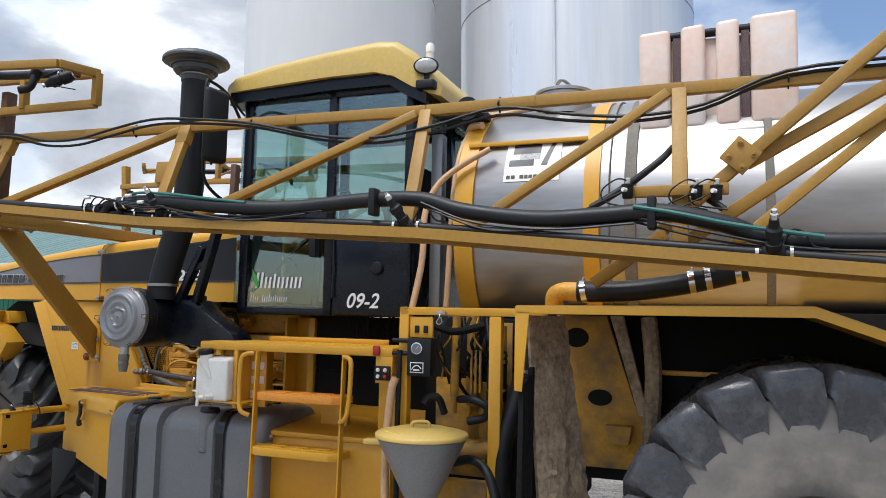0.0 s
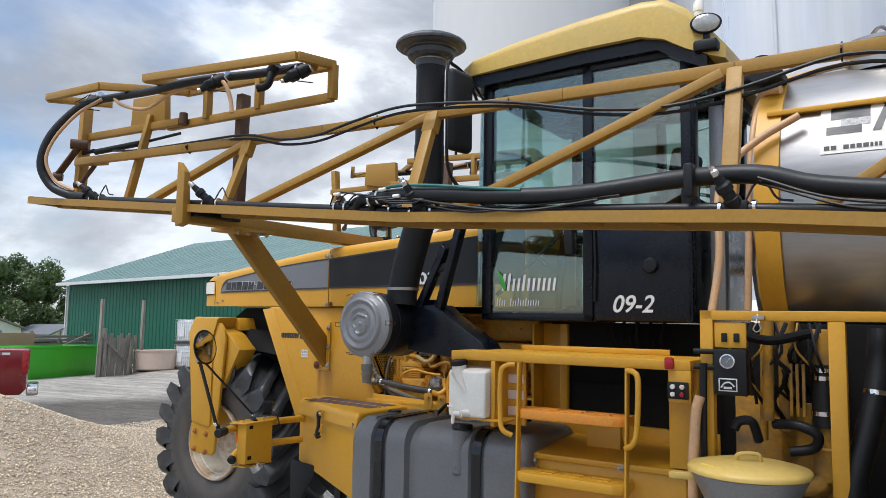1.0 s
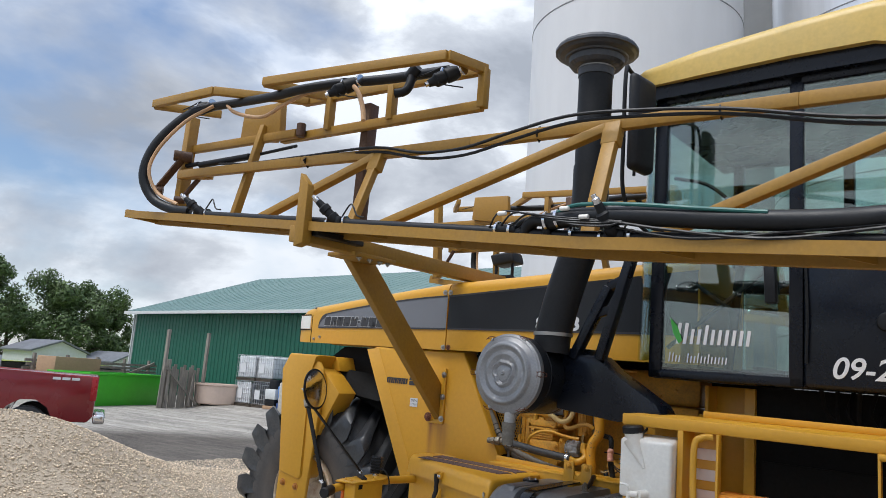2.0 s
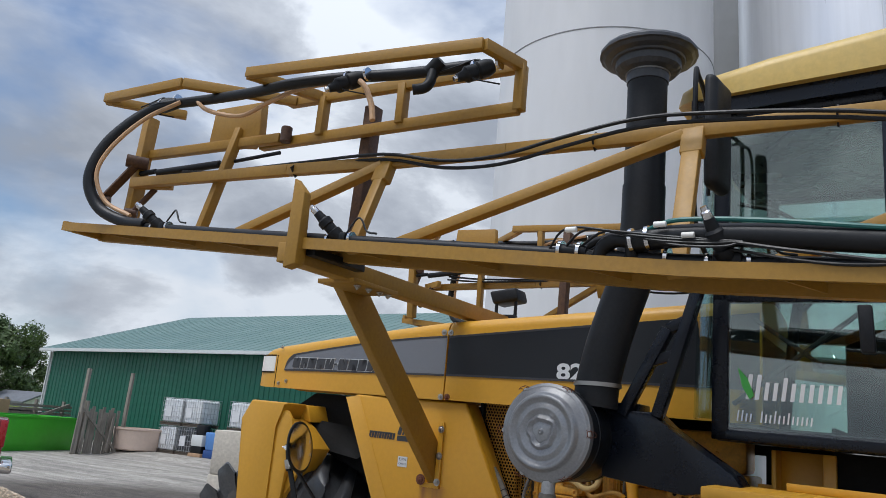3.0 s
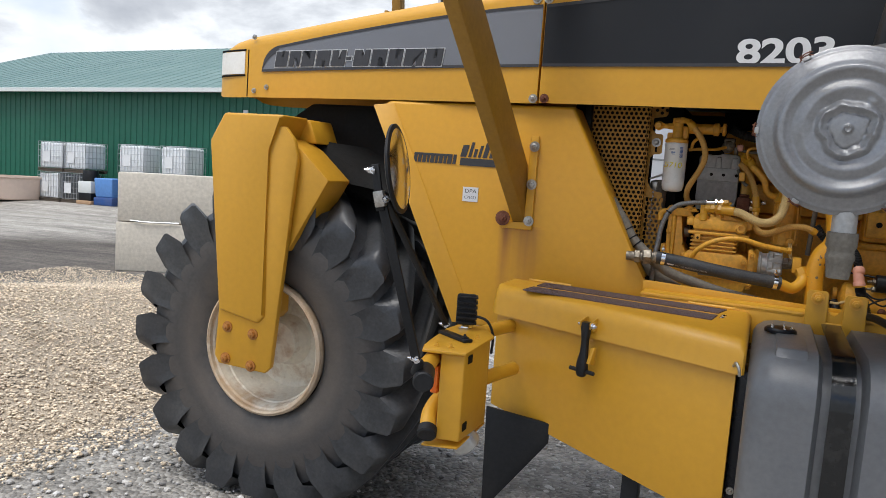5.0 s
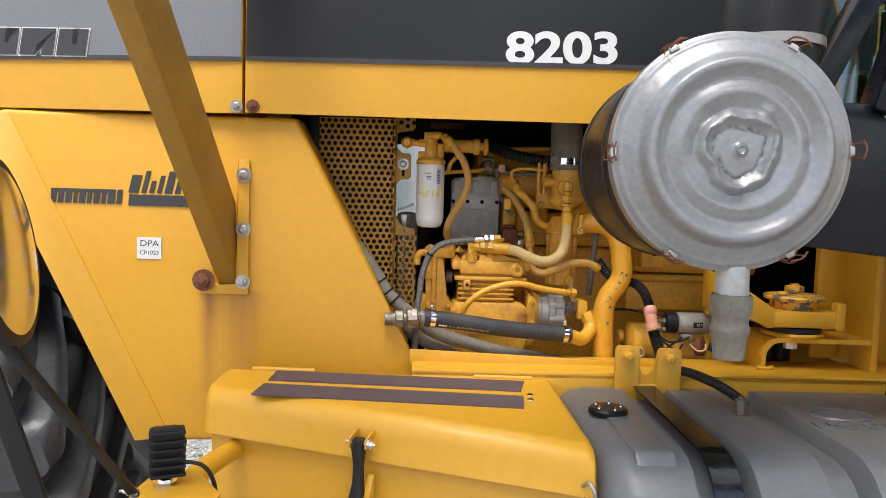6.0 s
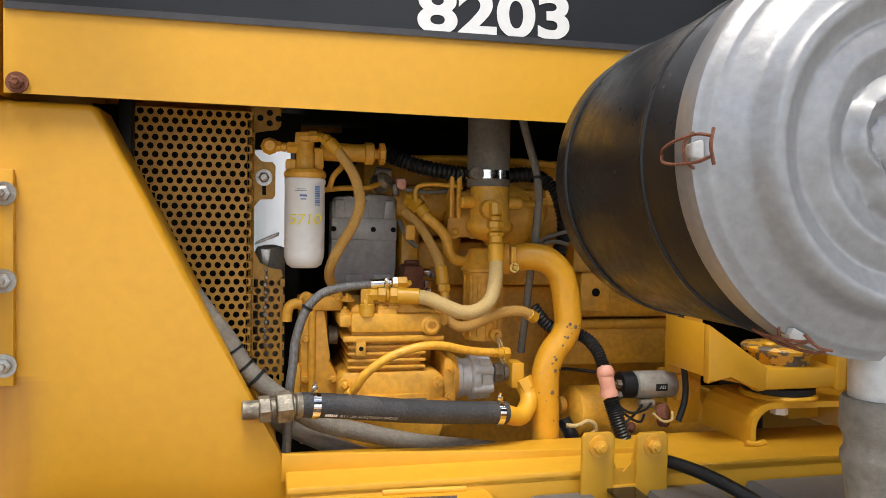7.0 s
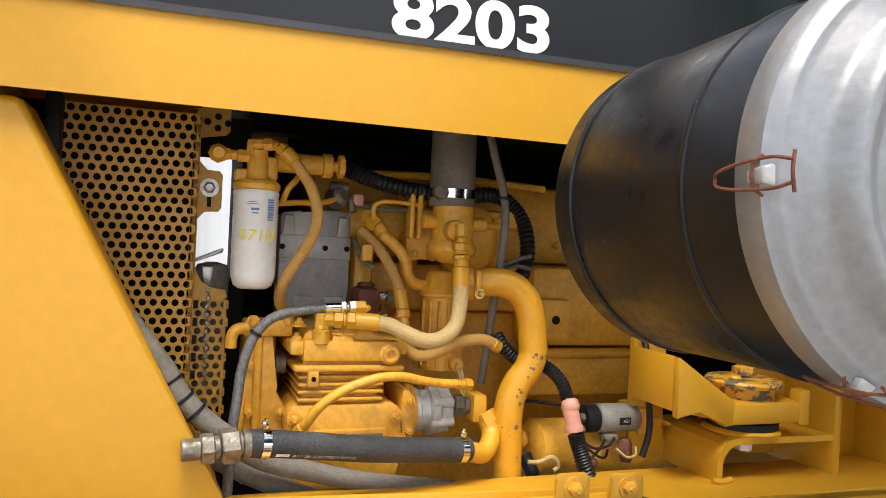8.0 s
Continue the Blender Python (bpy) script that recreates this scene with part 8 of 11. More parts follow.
part("sensor_fitting", hexrun([((0.938, 0.36, 1.59), 0.010, 10), ((0.938, 0.36, 1.612), 0.015, 6), ((0.938, 0.36, 1.634), 0.008, 10)]), CHROME, block)

# intake side behind the filter: pipe, regulator, clips and wires
bm = B()
box(bm, 0.82, 1.32, 0.47, 0.58, 1.79, 1.89, 0.03, 3)
manifold = E("intake_manifold", bm)
for i in range(4):
    bm = B()
    tube(bm, [(0.90 + i * 0.12, 0.50, 1.82), (0.905 + i * 0.12, 0.46, 1.78), (0.91 + i * 0.12, 0.50, 1.70)], 0.024, 12)
    E("manifold_runner", bm, None, "", manifold)
bolts("manifold_bolt", [(0.95 + i * 0.12, 0.47, 1.865) for i in range(4)], (0, -1, 0), 0.012, ENGINE, manifold)
bm = B()
lathe(bm, [(0.012, -0.03), (0.024, -0.024), (0.028, -0.01), (0.026, 0.012), (0.016, 0.022), (0.0, 0.024)], (0.812, 0.38, 1.892), (0.5, -0.8, 0.3), 18)
reg = E("regulator", bm, DULL, "dull grey round regulator")
bm = B()
cyl(bm, (0.842, 0.372, 1.886), (0.845, 0.368, 1.855), 0.010, n=10, chamfer=0.002)
cyl(bm, (0.79, 0.38, 1.918), (0.835, 0.375, 1.915), 0.012, n=10, chamfer=0.002)
E("regulator_port", bm, DULL, "", reg)
bm = B()
box(bm, 0.845, 0.873, 0.36, 0.40, 1.872, 1.902, 0.008)
E("regulator_cap", bm, PINKBOOT, "faded red cap", reg)
def engine_line(name, mt, r, pts):
    """A hose, pipe or wire of the engine; looms are corrugated."""
    bm = B()
    corr = "corrugated" in name
    tube(bm, pts, r, 14 if r > 0.0105 or corr else 10, 12 if corr else 8, 0.18 if corr else 0)
    return E(name, bm, mt, "", None, 30 if corr else 50)


engine_line("fuel_line", ENGINE, 0.007, [(0.652, 0.28, 1.862), (0.70, 0.29, 1.868), (0.76, 0.32, 1.872), (0.80, 0.36, 1.885)])
engine_line("fuel_line", ENGINE, 0.007, [(0.664, 0.26, 1.868), (0.672, 0.25, 1.895), (0.690, 0.26, 1.915), (0.70, 0.28, 1.93)])
engine_line("fuel_line", ENGINE, 0.006, [(0.898, 0.35, 1.832), (0.892, 0.34, 1.868), (0.908, 0.34, 1.884), (0.95, 0.34, 1.887), (1.02, 0.345, 1.882)])
engine_line("fuel_line", GREYHOSE, 0.006, [(0.86, 0.38, 1.875), (0.93, 0.38, 1.868), (1.0, 0.38, 1.872), (1.05, 0.38, 1.868)])
engine_line("fuel_line", ENGINE, 0.010, [(0.85, 0.42, 1.955), (0.98, 0.43, 1.962), (1.15, 0.44, 1.965), (1.40, 0.44, 1.955)])
engine_line("fuel_line", ENGINE, 0.010, [(1.13, 0.36, 1.868), (1.17, 0.35, 1.852), (1.20, 0.34, 1.842), (1.24, 0.34, 1.846), (1.30, 0.36, 1.852)])
engine_line("fuel_line", GREYHOSE, 0.007, [(0.86, 0.40, 1.79), (0.875, 0.38, 1.755), (0.888, 0.37, 1.735), (0.905, 0.37, 1.722)])
engine_line("grey_wire", GREYHOSE, 0.0055, [(1.21, 0.33, 1.712), (1.235, 0.30, 1.748), (1.265, 0.29, 1.762), (1.30, 0.30, 1.77)])
engine_line("grey_wire", GREYHOSE, 0.0055, [(1.20, 0.34, 1.704), (1.245, 0.31, 1.738), (1.275, 0.30, 1.742), (1.31, 0.31, 1.735)])
for x, z, w, h in ((0.868, 1.740, 0.026, 0.040), (1.214, 1.838, 0.052, 0.024), (1.252, 1.840, 0.040, 0.042)):
    bm = B()
    box(bm, x, x + w, 0.335, 0.36, z, z + h, 0.005)
    E("line_clip", bm)

# oil filter with its head and hand pump
FX, FY = 0.6035, 0.235
bm = B()
lathe(bm, [(0.0, 1.673), (0.03, 1.674), (0.041, 1.681), (0.0465, 1.698), (0.0475, 1.708), (0.0475, 1.872), (0.0485, 1.875), (0.0485, 1.882), (0.045, 1.887), (0.0, 1.888)], (FX, FY, 0), (0, 0, 1), 40)
oil = E("oil_filter", bm, FILTERW, "white spin-on oil filter with yellow crayon digits", None, 50)
bm = B()
lathe(bm, [(0.046, 1.886), (0.050, 1.889), (0.050, 1.899), (0.044, 1.906), (0.024, 1.909), (0.0225, 1.928), (0.0225, 1.948), (0.0205, 1.951), (0.0205, 1.972), (0.010, 1.974), (0.0, 1.974)], (FX, FY, 0), (0, 0, 1), 28)
head = E("filter_head", bm)
bm = B()
box(bm, 0.558, 0.600, FY + 0.005, FY + 0.05, 1.905, 1.932, 0.006)
E("head_lug", bm, None, "", head)
bm = B()
box(bm, 0.612, 0.648, FY + 0.0, FY + 0.05, 1.905, 1.962, 0.010)
E("head_lug", bm, None, "", head)
part("head_fitting", hexrun([((0.590, FY - 0.004, 1.966), 0.014, 6), ((0.592, FY - 0.004, 1.992), 0.014, 6), ((0.592, FY - 0.004, 1.994), 0.0, 6)]), ENGINE, head)
part("head_fitting", hexrun([((0.588, FY - 0.006, 1.983), 0.0125, 8), ((0.612, FY - 0.010, 1.985), 0.0145, 6), ((0.632, FY - 0.014, 1.985), 0.0, 6)]), ENGINE, head)
part("head_fitting", hexrun([((0.585, FY, 1.958), 0.0145, 6), ((0.560, FY, 1.958), 0.011, 12), ((0.545, FY, 1.959), 0.0135, 6), ((0.528, FY - 0.002, 1.959), 0.0, 6)]), ENGINE, head)
part("banjo_bolt", lathe(B(), [(0.020, 0.012), (0.021, 0.0), (0.016, -0.006), (0.0155, -0.016), (0.012, -0.020), (0.0, -0.020)], (0.5205, FY - 0.004, 1.959), (0, 1, 0), 8), ENGINE, head)
bm = B()
lathe(bm, [(0.022, 0.0), (0.0225, 0.012), (0.0225, 0.105), (0.0275, 0.108), (0.0275, 0.126), (0.023, 0.130), (0.013, 0.131), (0.013, 0.146)], (0.642, 0.27, 1.9545), (1, 0, -0.002), 28)
E("hand_pump", bm, None, "yellow hand primer pump", head, 30)
bm = B()
for k in range(18):
    a = 2 * math.pi * k / 18
    beam(bm, (0.786, 0.27 + 0.0245 * math.cos(a), 1.9545 + 0.0245 * math.sin(a)), (0.797, 0.27 + 0.0245 * math.cos(a), 1.9545 + 0.0245 * math.sin(a)), 0.005, 0.004, 0, (0, -math.sin(a), math.cos(a)))
lathe(bm, [(0.012, -0.004), (0.024, 0.0), (0.024, 0.011), (0.020, 0.014), (0.0, 0.014)], (0.786, 0.27, 1.9545), (1, 0, 0), 24)
E("pump_knob", bm, None, "knurled pump knob", head, 30)
lettering("crayon_digits", "5710", 0.024, facing((FX - 0.040, FY - 0.0482, 1.778), (1, 0.02, 0), (0, 0, 1)), DECALY, oil, "yellow crayon digits 5710", 0.0005, 1.1, 0.12)
for k in range(9):
    bm = B()
    z = 1.822 + 0.0052 * k
    box(bm, FX + 0.021, FX + 0.033, FY - 0.0455, FY - 0.034, z, z + (0.0034 if k % 3 else 0.0022), 0)
    E("label_bar", bm, LABELB, "", oil, 0)
for x, z, w, h in ((FX - 0.014, 1.842, 0.017, 0.005), (FX - 0.012, 1.835, 0.013, 0.003), (FX - 0.024, 1.855, 0.026, 0.0012), (FX - 0.02, 1.859, 0.02, 0.0012)):
    bm = B()
    box(bm, x, x + w, FY - 0.0486 + 4 * (x + w / 2 - FX) ** 2, FY - 0.040, z, z + h, 0)
    E("label_bar", bm, LABELB if w < 0.018 else STRIPEG, "", oil, 0)

# hoses and lines
engine_line("braided_line", BRAIDY, 0.0125, [(0.672, 0.195, 1.955), (0.690, 0.19, 1.932), (0.712, 0.19, 1.90), (0.726, 0.19, 1.862), (0.730, 0.19, 1.825), (0.715, 0.195, 1.778), (0.690, 0.21, 1.732), (0.670, 0.225, 1.69), (0.666, 0.26, 1.65), (0.684, 0.30, 1.615)])
engine_line("braided_line", BRAID, 0.0175, [(0.872, 0.17, 1.610), (0.90, 0.165, 1.604), (0.935, 0.155, 1.588), (0.975, 0.15, 1.574), (1.013, 0.15, 1.578), (1.046, 0.155, 1.603), (1.060, 0.165, 1.645), (1.065, 0.175, 1.700)])
engine_line("braided_line", BRAIDY, 0.0125, [(0.868, 0.37, 1.815), (0.900, 0.35, 1.785), (0.922, 0.32, 1.748), (0.942, 0.29, 1.70), (0.948, 0.275, 1.672)])
engine_line("yellow_line", ENGINE, 0.0145, [(0.918, 0.345, 1.806), (0.945, 0.335, 1.783), (0.973, 0.33, 1.750), (0.982, 0.33, 1.712), (1.000, 0.335, 1.690), (1.041, 0.345, 1.683), (1.08, 0.35, 1.682)])
engine_line("braided_line", BRAIDY, 0.0135, [(0.955, 0.25, 1.60), (0.957, 0.24, 1.556), (0.975, 0.23, 1.532), (1.005, 0.225, 1.528), (1.045, 0.22, 1.542), (1.095, 0.22, 1.563), (1.145, 0.22, 1.567), (1.178, 0.225, 1.556)])
engine_line("yellow_line", ENGINE, 0.0105, [(0.708, 0.17, 1.375), (0.721, 0.15, 1.397), (0.746, 0.13, 1.438), (0.796, 0.12, 1.475), (0.863, 0.12, 1.497), (0.919, 0.13, 1.498), (0.965, 0.145, 1.487), (1.011, 0.16, 1.477), (1.068, 0.175, 1.470)])
engine_line("steel_line", WIRE, 0.0105, [(0.757, 0.188, 1.638), (0.735, 0.186, 1.636), (0.696, 0.18, 1.632), (0.643, 0.17, 1.618), (0.606, 0.16, 1.580), (0.584, 0.155, 1.515), (0.577, 0.15, 1.451), (0.570, 0.145, 1.388), (0.563, 0.14, 1.20)])
engine_line("corrugated_loom", HOSE, 0.018, [(0.815, 0.36, 1.965), (0.841, 0.36, 1.953), (0.90, 0.35, 1.934), (0.976, 0.35, 1.921), (1.05, 0.355, 1.916), (1.14, 0.365, 1.918), (1.221, 0.365, 1.922), (1.265, 0.35, 1.895), (1.295, 0.335, 1.845), (1.305, 0.33, 1.77), (1.29, 0.34, 1.69)])
engine_line("rubber_strip", GREYHOSE, 0.010, [(1.145, 0.24, 2.06), (1.165, 0.236, 1.99), (1.185, 0.232, 1.92), (1.192, 0.23, 1.85), (1.188, 0.235, 1.76), (1.182, 0.25, 1.66), (1.178, 0.26, 1.58), (1.172, 0.28, 1.45)])
engine_line("corrugated_loom", HOSE, 0.0145, [(1.19, 0.245, 1.575), (1.225, 0.235, 1.53), (1.27, 0.23, 1.508), (1.318, 0.22, 1.500), (1.343, 0.19, 1.472), (1.352, 0.17, 1.440), (1.356, 0.16, 1.42)])
engine_line("corrugated_loom", HOSE, 0.0175, [(1.366, 0.142, 1.352), (1.372, 0.138, 1.328), (1.383, 0.13, 1.290), (1.397, 0.12, 1.245), (1.405, 0.12, 1.20)])
engine_line("taped_loom", HOSE, 0.0085, [(1.585, 0.22, 1.60), (1.572, 0.17, 1.555), (1.569, 0.16, 1.50), (1.571, 0.15, 1.44), (1.580, 0.15, 1.375), (1.577, 0.15, 1.33), (1.562, 0.15, 1.285)])
engine_line("grey_hose", GREYHOSE, 0.0215, [(0.36, 0.14, 1.62), (0.40, 0.135, 1.565), (0.437, 0.13, 1.516), (0.468, 0.12, 1.466), (0.511, 0.11, 1.423), (0.56, 0.105, 1.385), (0.632, 0.13, 1.330), (0.736, 0.14, 1.297), (0.871, 0.14, 1.265), (1.068, 0.14, 1.236), (1.15, 0.15, 1.21)])
engine_line("grey_hose", GREYHOSE, 0.0215, [(0.40, 0.16, 1.47), (0.44, 0.16, 1.415), (0.50, 0.17, 1.355), (0.583, 0.18, 1.300), (0.688, 0.18, 1.250), (0.80, 0.18, 1.21), (0.95, 0.18, 1.18)])
engine_line("wire", HOSE, 0.0035, [(1.385, 0.15, 1.335), (1.42, 0.14, 1.315), (1.465, 0.15, 1.318), (1.50, 0.18, 1.325)])
engine_line("wire", HOSE, 0.0035, [(1.388, 0.14, 1.325), (1.425, 0.14, 1.298), (1.455, 0.15, 1.288), (1.475, 0.17, 1.30)])
engine_line("wire", HOSE, 0.0035, [(1.40, 0.14, 1.285), (1.42, 0.14, 1.30), (1.45, 0.16, 1.312), (1.48, 0.19, 1.322)])
engine_line("wire", BRAID, 0.0035, [(1.50, 0.17, 1.302), (1.525, 0.16, 1.283), (1.55, 0.16, 1.287), (1.556, 0.17, 1.305)])
engine_line("dark_hose", HOSE, 0.018, [(1.285, 0.25, 1.275), (1.30, 0.23, 1.235), (1.32, 0.22, 1.17)])
engine_line("thin_cable", HOSE, 0.0045, [(1.24, 0.30, 1.392), (1.30, 0.30, 1.398), (1.36, 0.30, 1.392), (1.44, 0.28, 1.385)])
part("hose_fitting", hexrun([((0.632, 0.220, 1.985), 0.0115, 10), ((0.645, 0.208, 1.981), 0.0145, 8), ((0.656, 0.202, 1.972), 0.0165, 16), ((0.676, 0.194, 1.949), 0.0, 6)]), YELLOW, engine)
part("hose_fitting", hexrun([((0.740, 0.19, 1.590), 0.019, 12), ((0.7505, 0.19, 1.590), 0.0, 6)]), YELLOW, engine)
part("hose_fitting", hexrun([((0.7505, 0.19, 1.560), 0.0185, 14), ((0.7505, 0.19, 1.592), 0.0175, 6), ((0.7505, 0.19, 1.628), 0.0, 6)]), YELLOW, engine)
part("hose_fitting", hexrun([((0.745, 0.19, 1.614), 0.0165, 8), ((0.775, 0.187, 1.614), 0.0185, 6), ((0.795, 0.185, 1.613), 0.015, 12), ((0.803, 0.184, 1.613), 0.0205, 6), ((0.822, 0.182, 1.612), 0.0195, 18), ((0.874, 0.17, 1.610), 0.0, 6)]), YELLOW, engine)
part("hose_fitting", hexrun([((1.0655, 0.195, 1.838), 0.017, 8), ((1.0655, 0.19, 1.808), 0.014, 12), ((1.0655, 0.19, 1.795), 0.021, 6), ((1.0655, 0.19, 1.777), 0.016, 12), ((1.0655, 0.187, 1.766), 0.021, 6), ((1.0655, 0.186, 1.756), 0.0175, 14), ((1.0655, 0.182, 1.738), 0.0195, 18), ((1.065, 0.176, 1.694), 0.0, 6)]), YELLOW, engine)
part("hose_fitting", hexrun([((0.872, 0.372, 1.848), 0.016, 6), ((0.888, 0.365, 1.842), 0.022, 6), ((0.908, 0.355, 1.826), 0.018, 10), ((0.922, 0.345, 1.806), 0.0, 6)]), YELLOW, engine)
part("hose_fitting", hexrun([((0.948, 0.275, 1.676), 0.0155, 14), ((0.954, 0.262, 1.630), 0.017, 6), ((0.955, 0.258, 1.612), 0.012, 10), ((0.957, 0.25, 1.596), 0.0, 6)]), YELLOW, engine)
part("hose_fitting", hexrun([((1.060, 0.173, 1.471), 0.0125, 6), ((1.072, 0.177, 1.469), 0.0115, 12), ((1.088, 0.18, 1.468), 0.015, 6), ((1.106, 0.185, 1.467), 0.0, 6)]), YELLOW, engine)
part("hose_fitting", hexrun([((1.172, 0.224, 1.558), 0.0155, 14), ((1.192, 0.23, 1.546), 0.0, 6)]), YELLOW, engine)
part("hose_fitting", hexrun([((0.716, 0.155, 1.388), 0.0135, 12), ((0.706, 0.172, 1.372), 0.0, 6)]), YELLOW, engine)
part("steel_fitting", hexrun([((0.755, 0.188, 1.638), 0.0115, 14), ((0.790, 0.189, 1.640), 0.0155, 6), ((0.802, 0.189, 1.641), 0.011, 12), ((0.808, 0.189, 1.641), 0.0155, 6), ((0.824, 0.189, 1.642), 0.0, 6)]), CHROME, engine)
part("hose_fitting", hexrun([((0.822, 0.189, 1.642), 0.015, 6), ((0.846, 0.189, 1.643), 0.010, 12), ((0.852, 0.19, 1.635), 0.0, 6)]), YELLOW, engine)
for x, y, z, ax in ((0.447, 0.128, 1.498, (0.6, -0.1, -0.8)), (0.470, 0.12, 1.463, (0.65, -0.1, -0.75)), (0.494, 0.113, 1.438, (0.7, -0.1, -0.7)), (1.189, 0.231, 1.905, (0, 0, 1))):
    bm = B()
    lathe(bm, [(0.0215, 0), (0.0245, 0.001), (0.0245, 0.006), (0.0215, 0.007)] if z < 1.6 else [(0.012, 0), (0.016, 0.001), (0.016, 0.006), (0.012, 0.007)], (x, y, z), ax, 16)
    E("cable_tie", bm, MATBLK)
part("grey_tie", lathe(B(), [(0.0105, 0), (0.0135, 0.001), (0.0135, 0.006), (0.0105, 0.007)], (0.607, 0.161, 1.583), (0.5, 0, 0.85), 14), MATBLK, engine)

# thermostat housing, its plate and the thick coolant hose
bm = B()
lathe(bm, [(0.0, 1.742), (0.030, 1.745), (0.046, 1.757), (0.060, 1.770), (0.062, 1.785), (0.0515, 1.80), (0.0505, 1.884), (0.046, 1.888)], (1.0825, 0.30, 0), (0, 0, 1), 32)
thermo = E("thermostat_housing", bm, None, "", None, 45)
for s in (-1, 1):
    bm = B()
    cyl(bm, (1.0825 + s * 0.045, 0.29, 1.842), (1.0825 + s * 0.083, 0.285, 1.842), 0.0165, n=16, chamfer=0.003)
    E("housing_port", bm, None, "", thermo)
bm = B()
cyl(bm, (1.062, 0.25, 1.824), (1.060, 0.205, 1.824), 0.024, n=18, chamfer=0.003)
E("housing_port", bm, None, "", thermo)
bm = B()
lathe(bm, [(0.092, 0.0), (0.080, 0.018), (0.05, 0.03), (0.0, 0.034)], (1.145, 0.365, 1.808), (0, -1, 0), 24)
E("pump_dome", bm, None, "", thermo, 50)
bm = B()
prism(bm, [(0.985, 1.748), (1.255, 1.750), (1.262, 1.775), (1.25, 1.88), (0.985, 1.872)], "y", 0.362, 0.382, 0.004)
plate2 = E("mounting_plate", bm, None, "", thermo)
bolts("plate_bolt", [(1.003, 0.36, 1.762), (1.055, 0.36, 1.762), (1.165, 0.36, 1.762), (1.232, 0.36, 1.765)], (0, -1, 0), 0.011, ENGINE, thermo)
for x in (0.984, 1.004):
    bm = B()
    prism(bm, [(x, 1.80), (x + 0.010, 1.80), (x + 0.012, 1.925), (x + 0.006, 1.93), (x, 1.925)], "y", 0.335, 0.362, 0.002)
    E("fork_bracket", bm, None, "", thermo)
bm = B()
cyl(bm, (1.0775, 0.30, 1.882), (1.0775, 0.305, 2.10), 0.0555, n=32)
hose_c = E("coolant_hose", bm, GREYHOSE, "thick grey coolant hose")
bm = B()
lathe(bm, [(0.056, 0), (0.0595, 0), (0.0595, 0.022), (0.056, 0.022)], (1.0775, 0.30, 1.902), (0, 0, 1), 32)
E("hose_clamp", bm, CHROME, "bright hose clamp", hose_c)
bm = B()
lathe(bm, [(0.009, -0.014), (0.0155, -0.014), (0.0165, -0.010), (0.0165, 0.014), (0.012, 0.018), (0.0, 0.018)], (1.030, 0.255, 1.914), (0.1, 1, 0), 18)
E("clamp_screw", bm, DULL, "round clamp screw with a rusty bore", hose_c)

# oil cooler can, large bent water pipe with its flange
bm = B()
lathe(bm, [(0.0, 1.722), (0.030, 1.722), (0.038, 1.716), (0.054, 1.672), (0.058, 1.668), (0.058, 1.661), (0.052, 1.658), (0.052, 1.48), (0.0, 1.48)], (1.077, 0.335, 0), (0, 0, 1), 28)
cooler = E("oil_cooler", bm, None, "yellow ribbed oil cooler can")
for k in range(7):
    a = math.pi * (1.08 + k * 0.14)
    bm = B()
    beam(bm, (1.077 + 0.053 * math.cos(a), 0.335 + 0.053 * math.sin(a), 1.49), (1.077 + 0.053 * math.cos(a), 0.335 + 0.053 * math.sin(a), 1.65), 0.006, 0.006, 0, (0, 1, 0))
    E("cooler_rib", bm, None, "", cooler)
bm = B()
tube(bm, [(1.095, 0.245, 1.698), (1.123, 0.232, 1.700), (1.165, 0.212, 1.706), (1.205, 0.198, 1.698), (1.236, 0.186, 1.668), (1.250, 0.181, 1.625), (1.257, 0.18, 1.575), (1.260, 0.18, 1.538), (1.248, 0.18, 1.502), (1.222, 0.18, 1.468), (1.207, 0.18, 1.430), (1.203, 0.18, 1.385), (1.206, 0.18, 1.30), (1.210, 0.18, 1.17)], 0.0345, 24, 8)
pipe = E("water_pipe", bm, PIPEY, "bent yellow coolant pipe with chipped paint", None, 60)
rp = random.Random(12)
for k in range(26):
    z = 1.545 - 0.25 * rp.random()
    cx = float(np.interp(z, [1.17, 1.385, 1.43, 1.468, 1.502, 1.538, 1.60], [1.210, 1.203, 1.207, 1.222, 1.248, 1.260, 1.254]))
    a = rp.uniform(-0.9, 0.9)
    s = rp.uniform(0.0015, 0.0045) * (1.7 if k < 4 else 1)
    bm = B()
    n = V(math.sin(a), -math.cos(a), 0)
    lathe(bm, [(s * rp.uniform(0.8, 1.3), 0.0), (s * 0.7, 0.0008), (0, 0.001)], V(cx, 0.18, z) + n * 0.0346, n, 6)
    E("paint_chip", bm, DULL, "", pipe)
bm = B()
box(bm, 1.108, 1.121, 0.185, 0.205, 1.665, 1.732, 0.003)
E("pipe_flange", bm, None, "", pipe)
bm = B()
lathe(bm, [(0.0355, 0), (0.040, 0.002), (0.040, 0.018), (0.0355, 0.020)], (1.104, 0.241, 1.699), (0.92, -0.38, 0.03), 24)
E("pipe_collar", bm, None, "", pipe)
bolts("flange_bolt", [(1.114, 0.183, 1.680)], (0, -1, 0), 0.008, BRASS, pipe)

